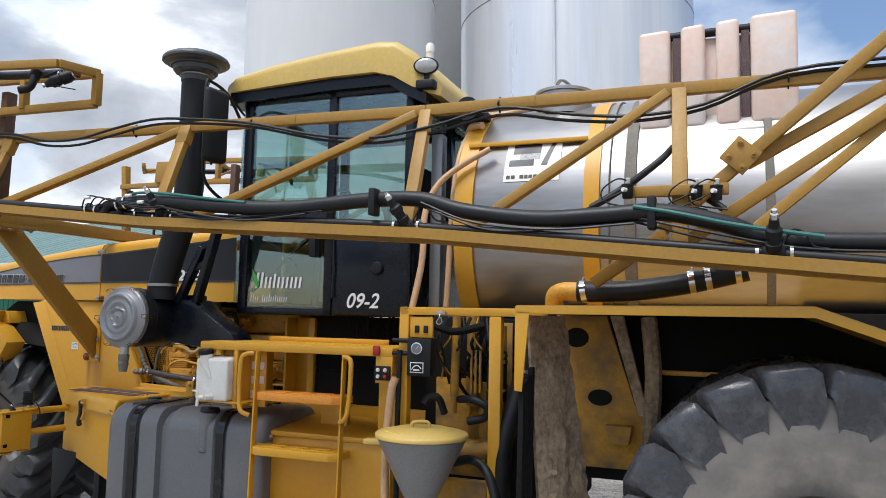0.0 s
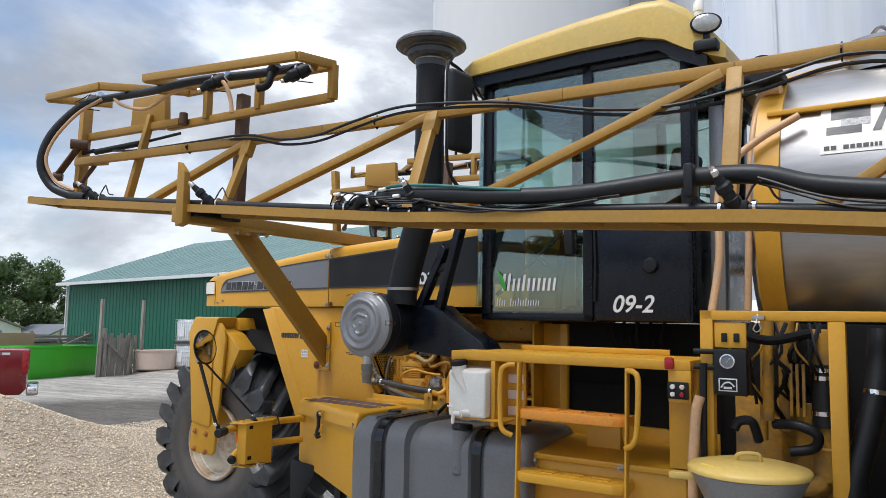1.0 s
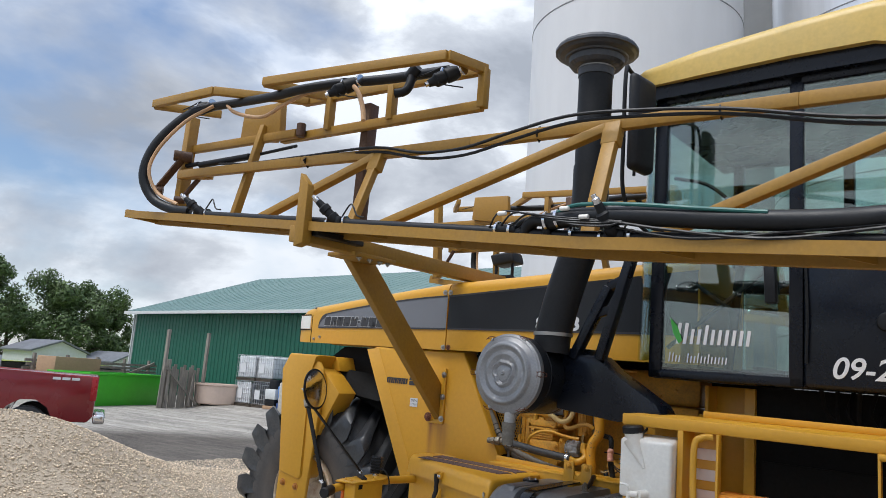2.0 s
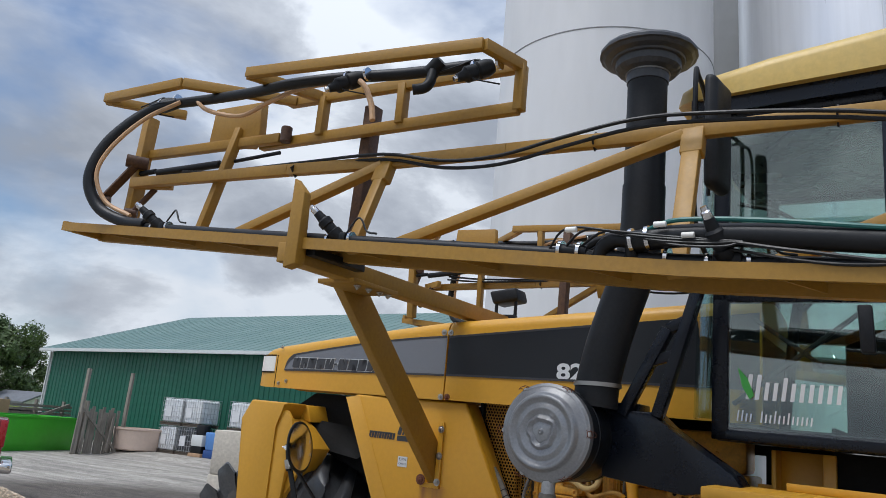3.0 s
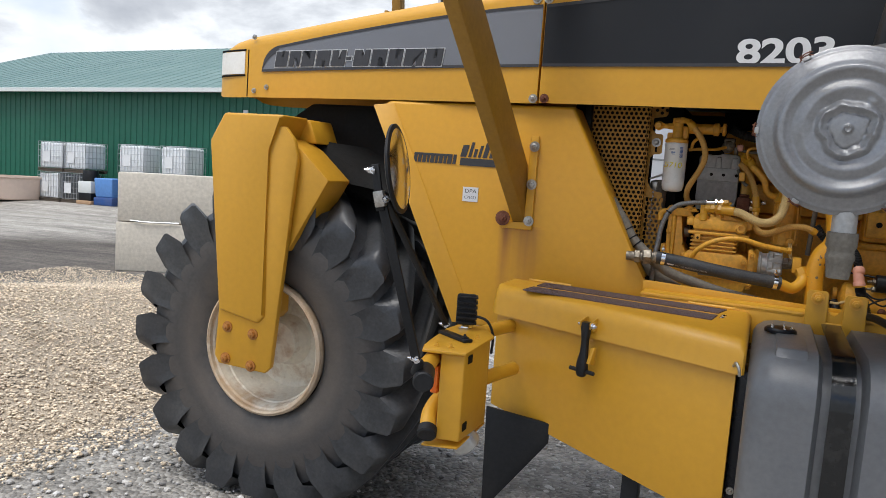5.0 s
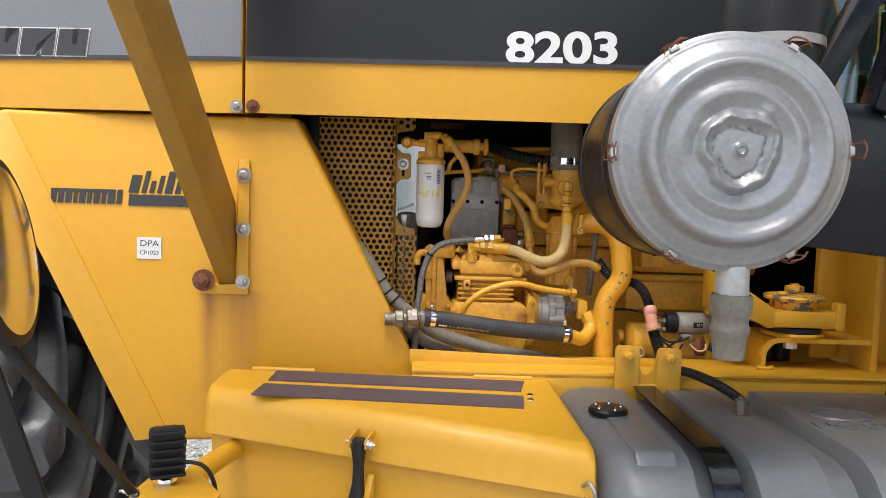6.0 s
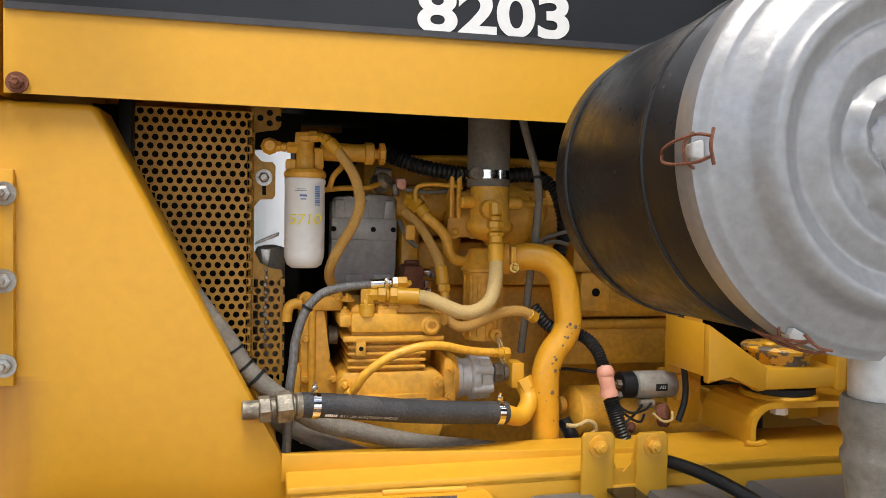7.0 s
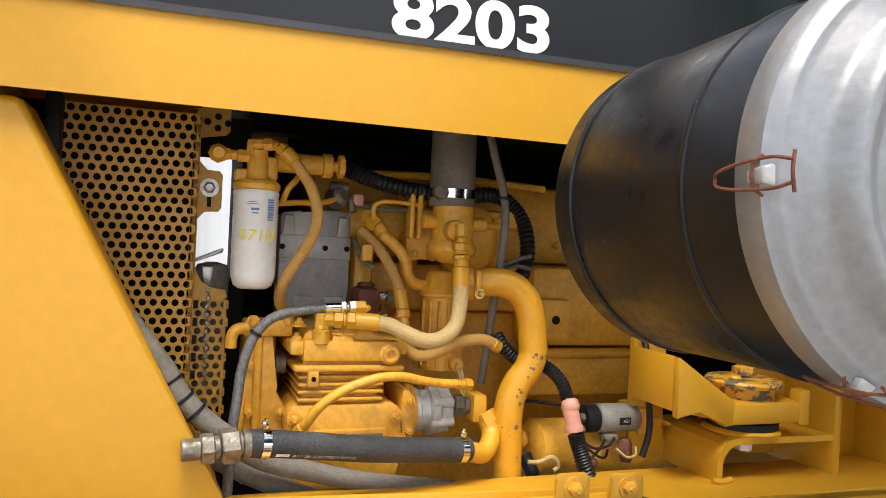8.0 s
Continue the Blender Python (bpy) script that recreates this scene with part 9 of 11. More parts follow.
# air compressor: head with bolts and ports, fins, crankcase
bm = B()
box(bm, 0.712, 0.928, 0.180, 0.42, 1.522, 1.568, 0.007)
comp = E("air_compressor", bm, None, "yellow finned air compressor")
for x0, x1 in ((0.684, 0.716), (0.924, 0.948)):
    bm = B()
    box(bm, x0, x1, 0.184, 0.40, 1.535, 1.566, 0.008)
    E("head_ear", bm, None, "", comp)
bm = B()
prism(bm, [(0.712, 1.566), (0.910, 1.566), (0.880, 1.580), (0.858, 1.583), (0.852, 1.596), (0.792, 1.597), (0.782, 1.588), (0.728, 1.590), (0.716, 1.580)], "y", 0.20, 0.40, 0.004)
E("valve_plate", bm, None, "", comp)
bm = B()
hexa(bm, [(0.773, 0.182, 1.560), (0.825, 0.182, 1.560), (0.825, 0.23, 1.560), (0.773, 0.23, 1.560), (0.777, 0.186, 1.582), (0.821, 0.186, 1.582), (0.821, 0.23, 1.582), (0.777, 0.23, 1.582)], 0.004)
E("port_boss", bm, None, "", comp)
bolts("head_bolt", [(0.700, 0.205, 1.566), (0.788, 0.20, 1.582), (0.815, 0.20, 1.582), (0.936, 0.205, 1.566), (0.708, 0.23, 1.595), (0.799, 0.22, 1.598)], (0, 0, 1), 0.0115, ENGINE, comp, 0.008)
bm = B()
lathe(bm, [(0.0235, 0.0), (0.0245, 0.006), (0.018, 0.010), (0.0175, 0.014), (0.010, 0.014), (0.009, 0.006), (0.0, 0.006)], (0.905, 0.181, 1.540), (0, -1, 0), 20)
E("port_plug", bm, None, "", comp)
bm = B()
box(bm, 0.694, 0.940, 0.178, 0.42, 1.500, 1.514, 0.005)
E("cylinder_flange", bm, None, "", comp)
bm = B()
box(bm, 0.715, 0.925, 0.19, 0.42, 1.512, 1.524, 0.002)
E("gasket", bm, DIRTY, "", comp)
bm = B()
box(bm, 0.724, 0.748, 0.174, 0.19, 1.468, 1.502, 0.004)
tab2 = E("flange_tab", bm, None, "", comp)
bm = B()
cyl(bm, (0.7365, 0.172, 1.486), (0.7365, 0.1745, 1.486), 0.0055, n=12)
E("tab_hole", bm, DARK, "", comp)
bm = B()
box(bm, 0.716, 0.886, 0.205, 0.42, 1.42, 1.502, 0.004)
E("cylinder", bm, None, "", comp)
for k in range(4):
    bm = B()
    box(bm, 0.706, 0.896, 0.188, 0.42, 1.434 + k * 0.0165, 1.4415 + k * 0.0165, 0.0025)
    E("cooling_fin", bm, None, "", comp)
bm = B()
prism(bm, [(0.690, 1.24), (0.935, 1.24), (0.945, 1.30), (0.945, 1.41), (0.920, 1.428), (0.700, 1.428), (0.683, 1.405)], "y", 0.190, 0.44, 0.010)
crank = E("crankcase", bm, None, "", comp)
bm = B()
box(bm, 0.745, 0.905, 0.180, 0.194, 1.318, 1.372, 0.004)
E("case_pad", bm, None, "", crank)
bm = B()
box(bm, 0.752, 0.898, 0.1775, 0.181, 1.326, 1.362, 0.001)
E("maker_plate", bm, GREYHOSE, "dark maker's plate", crank)
bolts("case_bolt", [(0.700, 0.188, 1.398), (0.930, 0.188, 1.398), (0.700, 0.188, 1.30), (0.938, 0.188, 1.345)], (0, -1, 0), 0.010, ENGINE, crank)
bm = B()
prism(bm, [(0.944, 1.28), (0.968, 1.285), (0.972, 1.31), (0.972, 1.435), (0.962, 1.455), (0.944, 1.455)], "y", 0.195, 0.36, 0.008)
E("end_cover", bm, None, "", crank)
bolts("cover_nut", [(0.960, 0.195, 1.43), (0.960, 0.195, 1.36), (0.960, 0.195, 1.305)], (0, -1, 0), 0.009, ENGINE, crank)
bm = B()
prism(bm, [(0.597, 1.24), (0.690, 1.24), (0.690, 1.408), (0.672, 1.44), (0.662, 1.452), (0.662, 1.575), (0.597, 1.575)], "y", 0.25, 0.42, 0.010)
gear = E("gear_housing", bm, None, "yellow cast gear housing")
bm = B()
box(bm, 0.590, 0.698, 0.238, 0.30, 1.568, 1.605, 0.008)
E("housing_lip", bm, None, "", gear)
bm = B()
box(bm, 0.660, 0.700, 0.26, 0.34, 1.575, 1.612, 0.008)
E("housing_lug", bm, None, "", gear)
bm = B()
cyl(bm, (0.625, 0.248, 1.245), (0.625, 0.248, 1.57), 0.010, n=10)
E("housing_rib", bm, None, "", gear)
bm = B()
cyl(bm, (0.668, 0.30, 1.50), (0.690, 0.30, 1.50), 0.024, n=16)
E("shaft_stub", bm, DULL, "", gear)
bm = B()
tube(bm, [(0.565, 0.235, 1.545), (0.566, 0.235, 1.568), (0.575, 0.235, 1.584), (0.598, 0.24, 1.588)], 0.0125, 12)
E("banjo_pipe", bm, None, "", gear)
bm = B()
box(bm, 0.578, 0.600, 0.24, 0.30, 1.30, 1.44, 0.006)
E("housing_flange", bm, None, "", gear)
bolts("housing_bolt", [(0.684, 0.25, 1.60), (0.610, 0.24, 1.60), (0.610, 0.25, 1.50), (0.610, 0.25, 1.40), (0.677, 0.25, 1.40)], (0, -1, 0), 0.010, ENGINE, gear)

# gear pump in cast aluminium with its outlet elbow
bm = B()
lathe(bm, [(0.044, -0.004), (0.052, 0.0), (0.052, 0.012), (0.047, 0.016), (0.047, 0.036), (0.054, 0.040), (0.054, 0.058), (0.048, 0.064), (0.046, 0.090), (0.038, 0.098), (0.0, 0.10)], (0.984, 0.255, 1.394), (1, 0, 0.02), 32)
gp = E("gear_pump", bm, SILVER, "cast aluminium gear pump")
for k in range(6):
    a = k * 2 * math.pi / 6 + 0.5
    bm = B()
    cyl(bm, (1.022, 0.255 + 0.046 * math.cos(a), 1.394 + 0.046 * math.sin(a)), (1.078, 0.255 + 0.042 * math.cos(a), 1.394 + 0.042 * math.sin(a)), 0.0135, n=12, chamfer=0.003)
    E("pump_lobe", bm, SILVER, "", gp)
bm = B()
lathe(bm, [(0.060, 0), (0.064, 0.006), (0.058, 0.018), (0.05, 0.02)], (0.966, 0.255, 1.394), (1, 0, 0), 28)
E("pump_flange", bm, ENGINE, "", gp)
part("pump_nut", hexrun([((1.082, 0.225, 1.410), 0.026, 6), ((1.104, 0.222, 1.410), 0.020, 14), ((1.118, 0.22, 1.410), 0.0, 6)]), DULL, gp)
bm = B()
hexa(bm, [(1.116, 0.185, 1.376), (1.152, 0.185, 1.376), (1.152, 0.24, 1.376), (1.116, 0.24, 1.376), (1.116, 0.185, 1.442), (1.150, 0.185, 1.440), (1.150, 0.24, 1.440), (1.116, 0.24, 1.442)], 0.006)
elbow = E("pump_elbow", bm, YELLOW, "", gp)
part("elbow_hex", hexrun([((1.148, 0.195, 1.398), 0.025, 6), ((1.160, 0.185, 1.372), 0.0, 6)]), YELLOW, elbow)
bm = B()
tube(bm, [(1.156, 0.188, 1.380), (1.160, 0.178, 1.357), (1.150, 0.158, 1.336), (1.122, 0.135, 1.319), (1.085, 0.118, 1.330), (1.06, 0.112, 1.338)], 0.0225, 18)
E("elbow_pipe", bm, YELLOW, "", elbow, 60)
bm = B()
cyl(bm, (1.100, 0.30, 1.498), (1.100, 0.262, 1.498), 0.0175, n=16, chamfer=0.003)
cyl(bm, (1.100, 0.262, 1.498), (1.100, 0.252, 1.498), 0.007, n=8)
E("sender", bm, None, "round oil sender with two wires")
for dx in (-0.004, 0.004):
    bm = B()
    tube(bm, [(1.100 + dx, 0.255, 1.494), (1.103 + dx, 0.24, 1.475), (1.104 + dx, 0.24, 1.45), (1.115 + dx, 0.24, 1.425)], 0.0032, 6)
    E("sender_wire", bm, BRAID)

# suction hose with clamps, print and couplings
bm = B()
tube(bm, [(0.590, 0.021, 1.3965), (0.66, 0.030, 1.389), (0.74, 0.042, 1.378), (0.826, 0.055, 1.365), (0.95, 0.085, 1.349), (1.078, 0.113, 1.336)], 0.0265, 24, 8)
suction = E("suction_hose", bm, HOSEG, "black suction hose with white print", None, 60)
lettering("hose_print", "811-20 SUCTION HOSE", 0.0058, facing((0.672, 0.0062, 1.370), (1, 0.150, -0.125), (0, -0.45, 1)), STRIPEW, suction, "white print on the hose", 0.0001, 1.55, 0.15)
blocks("word_mark", [0.004, 0.004, 0.003, 0.004, 0.003, 0.004], 0.006, 0.0008, facing((0.640, 0.0022, 1.374), (1, 0.140, -0.115), (0, -0.45, 1)), DECALW, suction, "worn white mark", 0.2, 0.0002)
for x, y, z in ((0.612, 0.0235, 1.3945), (1.050, 0.107, 1.339)):
    bm = B()
    lathe(bm, [(0.0272, 0), (0.0295, 0), (0.0295, 0.016), (0.0272, 0.016)], (x, y, z), (1, 0.17, -0.10), 28)
    cl = E("hose_clamp", bm, CHROME, "steel worm clamp", suction)
    part("clamp_screw", hexbolt(B(), (x + 0.008, y - 0.008, z + 0.029), (0, -0.3, 1), 0.007, 0.014, False), CHROME, suction)
part("steel_coupling", hexrun([((0.470, 0.008, 1.392), 0.020, 16), ((0.505, 0.011, 1.392), 0.0285, 6), ((0.528, 0.013, 1.393), 0.021, 16), ((0.540, 0.014, 1.394), 0.034, 6), ((0.572, 0.018, 1.396), 0.022, 16), ((0.579, 0.019, 1.396), 0.0265, 24), ((0.594, 0.021, 1.396), 0.0, 6)]), COUPLING, engine, "plated hex coupling")

# starter motor with its solenoid, boot and wires
bm = B()
lathe(bm, [(0.035, 0.0), (0.060, 0.008), (0.073, 0.02), (0.073, 0.24), (0.080, 0.25), (0.080, 0.36), (0.06, 0.43), (0, 0.43)], (1.305, 0.285, 1.282), (1, 0, -0.02), 32)
starter = E("starter_motor", bm, None, "yellow starter motor")
bm = B()
box(bm, 1.578, 1.625, 0.19, 0.30, 1.325, 1.398, 0.010)
E("solenoid_mount", bm, None, "", starter)
bm = B()
cyl(bm, (1.60, 0.215, 1.372), (1.652, 0.22, 1.360), 0.035, 0.022, 16)
E("drive_nose", bm, None, "", starter)
bm = B()
lathe(bm, [(0.020, 0), (0.025, 0.006), (0.025, 0.018), (0.014, 0.022), (0, 0.022)], (1.300, 0.28, 1.305), (-1, 0, 0), 16)
E("end_stud", bm, None, "", starter)
bm = B()
lathe(bm, [(0.030, 0), (0.0365, 0.005), (0.0365, 0.112), (0.032, 0.118), (0, 0.118)], (1.466, 0.22, 1.3675), (1, 0, 0), 28)
sol = E("solenoid", bm, SOLENOID, "grey starter solenoid with a small label", starter)
bm = B()
lathe(bm, [(0.028, 0), (0.0355, 0.004), (0.0355, 0.040), (0.031, 0.044)], (1.424, 0.22, 1.368), (1, 0, 0), 22)
E("solenoid_end", bm, MATBLK, "grimy black solenoid end", starter)
for dz in (-0.018, 0.012):
    part("stud_nut", hexrun([((1.395, 0.205, 1.362 + dz), 0.006, 8), ((1.412, 0.205, 1.362 + dz), 0.012, 6), ((1.426, 0.205, 1.362 + dz), 0.0, 6)]), DULL, starter)
bm = B()
lathe(bm, [(0.0, 0.0), (0.028, 0.0), (0.031, 0.006), (0.031, 0.024), (0.024, 0.028), (0.0, 0.028)], (1.535, 0.205, 1.288), (0.75, -0.6, 0.1), 20)
E("brush_cover", bm, RUST, "rusty round brush cover", starter)
bm = B()
box(bm, 1.475, 1.515, 0.185, 0.21, 1.312, 1.333, 0.005)
E("connector", bm, GREYHOSE, "", starter)
bolts("starter_bolt", [(1.655, 0.225, 1.288), (1.46, 0.215, 1.255)], (0, -1, 0), 0.010, RUST, starter)
bm = B()
box(bm, 1.515, 1.548, 0.1822, 0.1848, 1.357, 1.376, 0.001)
E("solenoid_label", bm, MATBLK, "", sol)
lettering("solenoid_text", "12V", 0.008, facing((1.544, 0.1818, 1.371), (-1, 0, 0), (0, 0, -1)), DECALW, sol, "", 0.0002)
bm = B()
tube(bm, [(1.357, 0.158, 1.418), (1.355, 0.155, 1.410), (1.358, 0.149, 1.390), (1.363, 0.144, 1.358)], lambda t: 0.0195 + (0.003 if t > 0.85 else 0), 18, 6)
lathe(bm, [(0.0, 0.022), (0.014, 0.019), (0.0215, 0.008), (0.0225, -0.004), (0.018, -0.016), (0, -0.018)], (1.356, 0.156, 1.416), (0.1, -0.2, 1), 20)
E("terminal_boot", bm, PINKBOOT, "pink rubber terminal boot", starter, 60)
bm = B()
tube(bm, [(1.272, 0.20, 1.272), (1.30, 0.195, 1.272), (1.325, 0.19, 1.283), (1.345, 0.19, 1.276), (1.350, 0.19, 1.258), (1.338, 0.19, 1.250)], 0.0058, 8)
E("drain_hook", bm, BRAID, "small bent drain pipe")

# open flap, dark cap with key and chain by the screen
bm = B()
lathe(bm, [(0.038, 1.40), (0.038, 1.675), (0.0405, 1.682), (0.0405, 1.70), (0.033, 1.716), (0.012, 1.722), (0.0, 1.722)], (0.525, 0.375, 0), (0, 0, 1), 22)
neck2 = E("filler_tube", bm, GREYHOSE, "dusty filler tube with a cap and chain")
bm = B()
hexa(bm, [(0.486, 0.335, 1.722), (0.545, 0.335, 1.746), (0.545, 0.40, 1.746), (0.486, 0.40, 1.722), (0.488, 0.335, 1.729), (0.547, 0.335, 1.755), (0.547, 0.40, 1.755), (0.488, 0.40, 1.729)], 0.002)
E("cap_lever", bm, ZINC, "", neck2)
bm = B()
prism(bm, [(0.508, 1.668), (0.520, 1.668), (0.526, 1.712), (0.502, 1.712)], "y", 0.331, 0.335, 0.001)
E("cap_tongue", bm, ZINC, "", neck2)
bm = B()
for k in range(22):
    lathe(bm, [(0.0035, -0.0016), (0.0052, 0), (0.0035, 0.0016), (0.002, 0)], (0.515 + 0.0015 * math.sin(k), 0.288, 1.664 - k * 0.0092), (1, 0, 0.2) if k % 2 else (0, 1, 0.2), 8)
tagged(E("cap_chain", bm, ZINC, "small link chain", neck2), kind="stuff")

# bolted brackets on the rail
for x, zt in ((1.168, 1.352), (1.294, 1.347)):
    bm = B()
    prism(bm, [(x, 1.10), (x + 0.074, 1.10), (x + 0.074, zt - 0.010), (x + 0.066, zt), (x + 0.008, zt), (x, zt - 0.010)], "y", -0.135, -0.122, 0.003)
    P("rail_bracket", bm, YELLOW, "yellow bolted bracket on the rail", rail)
    part("bracket_bolt", hexbolt(B(), (x + 0.037, -0.135, zt - 0.028), (0, -1, 0), 0.015, 0.014), ENGINE, rail)
bm = B()
prism(bm, [(1.236, 1.12), (1.296, 1.12), (1.296, 1.335), (1.288, 1.285), (1.268, 1.262), (1.250, 1.268), (1.240, 1.30)], "y", -0.128, -0.121, 0.001)
P("bracket_web", bm, YELLOW, "", rail)
bm = B()
box(bm, 1.236, 1.296, -0.135, -0.06, 1.228, 1.236, 0.002)
P("bracket_floor", bm, YELLOW, "", rail)

# engine mount at the rear of the bay
bm = B()
prism(bm, [(1.545, 1.415), (1.606, 1.437), (1.682, 1.393), (1.704, 1.395), (1.707, 1.452), (1.542, 1.560)], "y", -0.004, 0.020, 0.005)
mount = P("engine_mount", bm, YELLOW, "yellow welded rear engine mount")
bm = B()
box(bm, 1.700, 1.916, -0.004, 0.20, 1.396, 1.448, 0.006)
P("mount_bar", bm, YELLOW, "", mount)
bm = B()
box(bm, 1.900, 1.930, -0.010, 0.03, 1.390, 1.478, 0.006)
P("bar_end", bm, YELLOW, "", mount)
bm = B()
hexa(bm, [(1.545, 0.02, 1.43), (1.70, 0.02, 1.40), (1.70, 0.20, 1.40), (1.545, 0.20, 1.43), (1.545, 0.02, 1.56), (1.70, 0.02, 1.452), (1.70, 0.20, 1.452), (1.545, 0.20, 1.56)], 0.003)
P("mount_wedge", bm, YELLOW, "", mount)
bm = B()
lathe(bm, [(0.072, 1.446), (0.074, 1.474), (0.092, 1.478), (0.094, 1.486), (0.090, 1.492), (0.080, 1.494), (0.056, 1.496), (0.0, 1.497)], (1.806, 0.085, 0), (0, 0, 1), 40)
cap2 = P("mount_cap", bm, FLAKED, "yellow mount cap with flaking paint", mount)
part("cap_nut", hexbolt(B(), (1.806, 0.085, 1.496), (0, 0, 1), 0.030, 0.024, False), FLAKED, mount)
part("cap_lug", lathe(B(), [(0.016, 0.0), (0.018, 0.006), (0.012, 0.012), (0.0, 0.013)], (1.752, 0.055, 1.493), (0, 0, 1), 14), YELLOW, mount)
bm = B()
lathe(bm, [(0.078, 1.372), (0.088, 1.376), (0.088, 1.390), (0.078, 1.396)], (1.806, 0.085, 0), (0, 0, 1), 36)
P("mount_rubber", bm, MATBLK, "black rubber mount ring", mount)
bm = B()
lathe(bm, [(0.078, 1.360), (0.093, 1.362), (0.095, 1.368), (0.088, 1.374), (0.078, 1.374)], (1.806, 0.085, 0), (0, 0, 1), 36)
P("mount_flange", bm, YELLOW, "", mount)
bm = B()
outer = [(1.672, 1.255), (1.672, 1.305), (1.677, 1.328), (1.690, 1.347), (1.708, 1.358), (1.730, 1.362), (2.030, 1.360)]
inner = [(2.030, 1.345), (1.732, 1.347), (1.715, 1.343), (1.701, 1.332), (1.691, 1.318), (1.687, 1.303), (1.687, 1.255)]
hexes = list(zip(outer, reversed(inner)))
for (o0, i0), (o1, i1) in zip(hexes, hexes[1:]):
    hexa(bm, [(o0[0], 0.005, o0[1]), (i0[0], 0.005, i0[1]), (i0[0], 0.21, i0[1]), (o0[0], 0.21, o0[1]), (o1[0], 0.005, o1[1]), (i1[0], 0.005, i1[1]), (i1[0], 0.21, i1[1]), (o1[0], 0.21, o1[1])])
bmesh.ops.remove_doubles(bm, verts=bm.verts, dist=0.0002)
P("mount_arch", bm, YELLOW, "bent yellow plate arch", mount, 50)
bm = B()
tube(bm, [(1.655, 0.0, 1.268), (1.680, -0.004, 1.264), (1.71, 0.004, 1.266)], 0.008, 8, 3)
P("arch_weld", bm, YELLOW, "", mount)
for q in ((2.024, 2.046, 0.0, 0.32, 1.25, 1.90), (2.046, 2.265, 0.15, 0.172, 1.25, 1.90), (2.262, 2.32, -0.03, 0.32, 1.12, 1.90), (1.93, 2.028, 0.17, 0.20, 1.362, 1.72), (1.93, 2.03, 0.195, 0.21, 1.262, 1.346), (1.56, 1.66, 0.205, 0.225, 1.262, 1.60)):
    bm = B()
    box(bm, *q, 0.004)
    P("mount_post", bm, YELLOW, "", mount)
bm = B()
cyl(bm, (1.785, 0.05, 1.346), (1.785, 0.05, 1.322), 0.021, n=6)
P("mount_nut", bm, WHITE, "pale lock nut", mount)
for x in (1.80, 1.86):
    bm = B()
    cyl(bm, (x, 0.27, 1.36), (x, 0.27, 1.20), 0.036, n=16)
    P("mount_bolt", bm, MATBLK, "", mount)

# ---- the yard ----
rng = np.random.default_rng(7)
MOUNDS = ((-6.61, -0.52, 1.07, 2.30, 1.53, 0.41), (-6.32, 2.04, 0.34, 1.80, 2.36, -0.15))


def pile_height(x, y):
    h = 0.0
    for cx, cy, top, a, b, th in MOUNDS:
        c, s = math.cos(th), math.sin(th)
        u, w = ((x - cx) * c + (y - cy) * s) / a, (-(x - cx) * s + (y - cy) * c) / b
        h += top * math.exp(-(u * u + w * w))
    return max(0.0, h - 0.04)


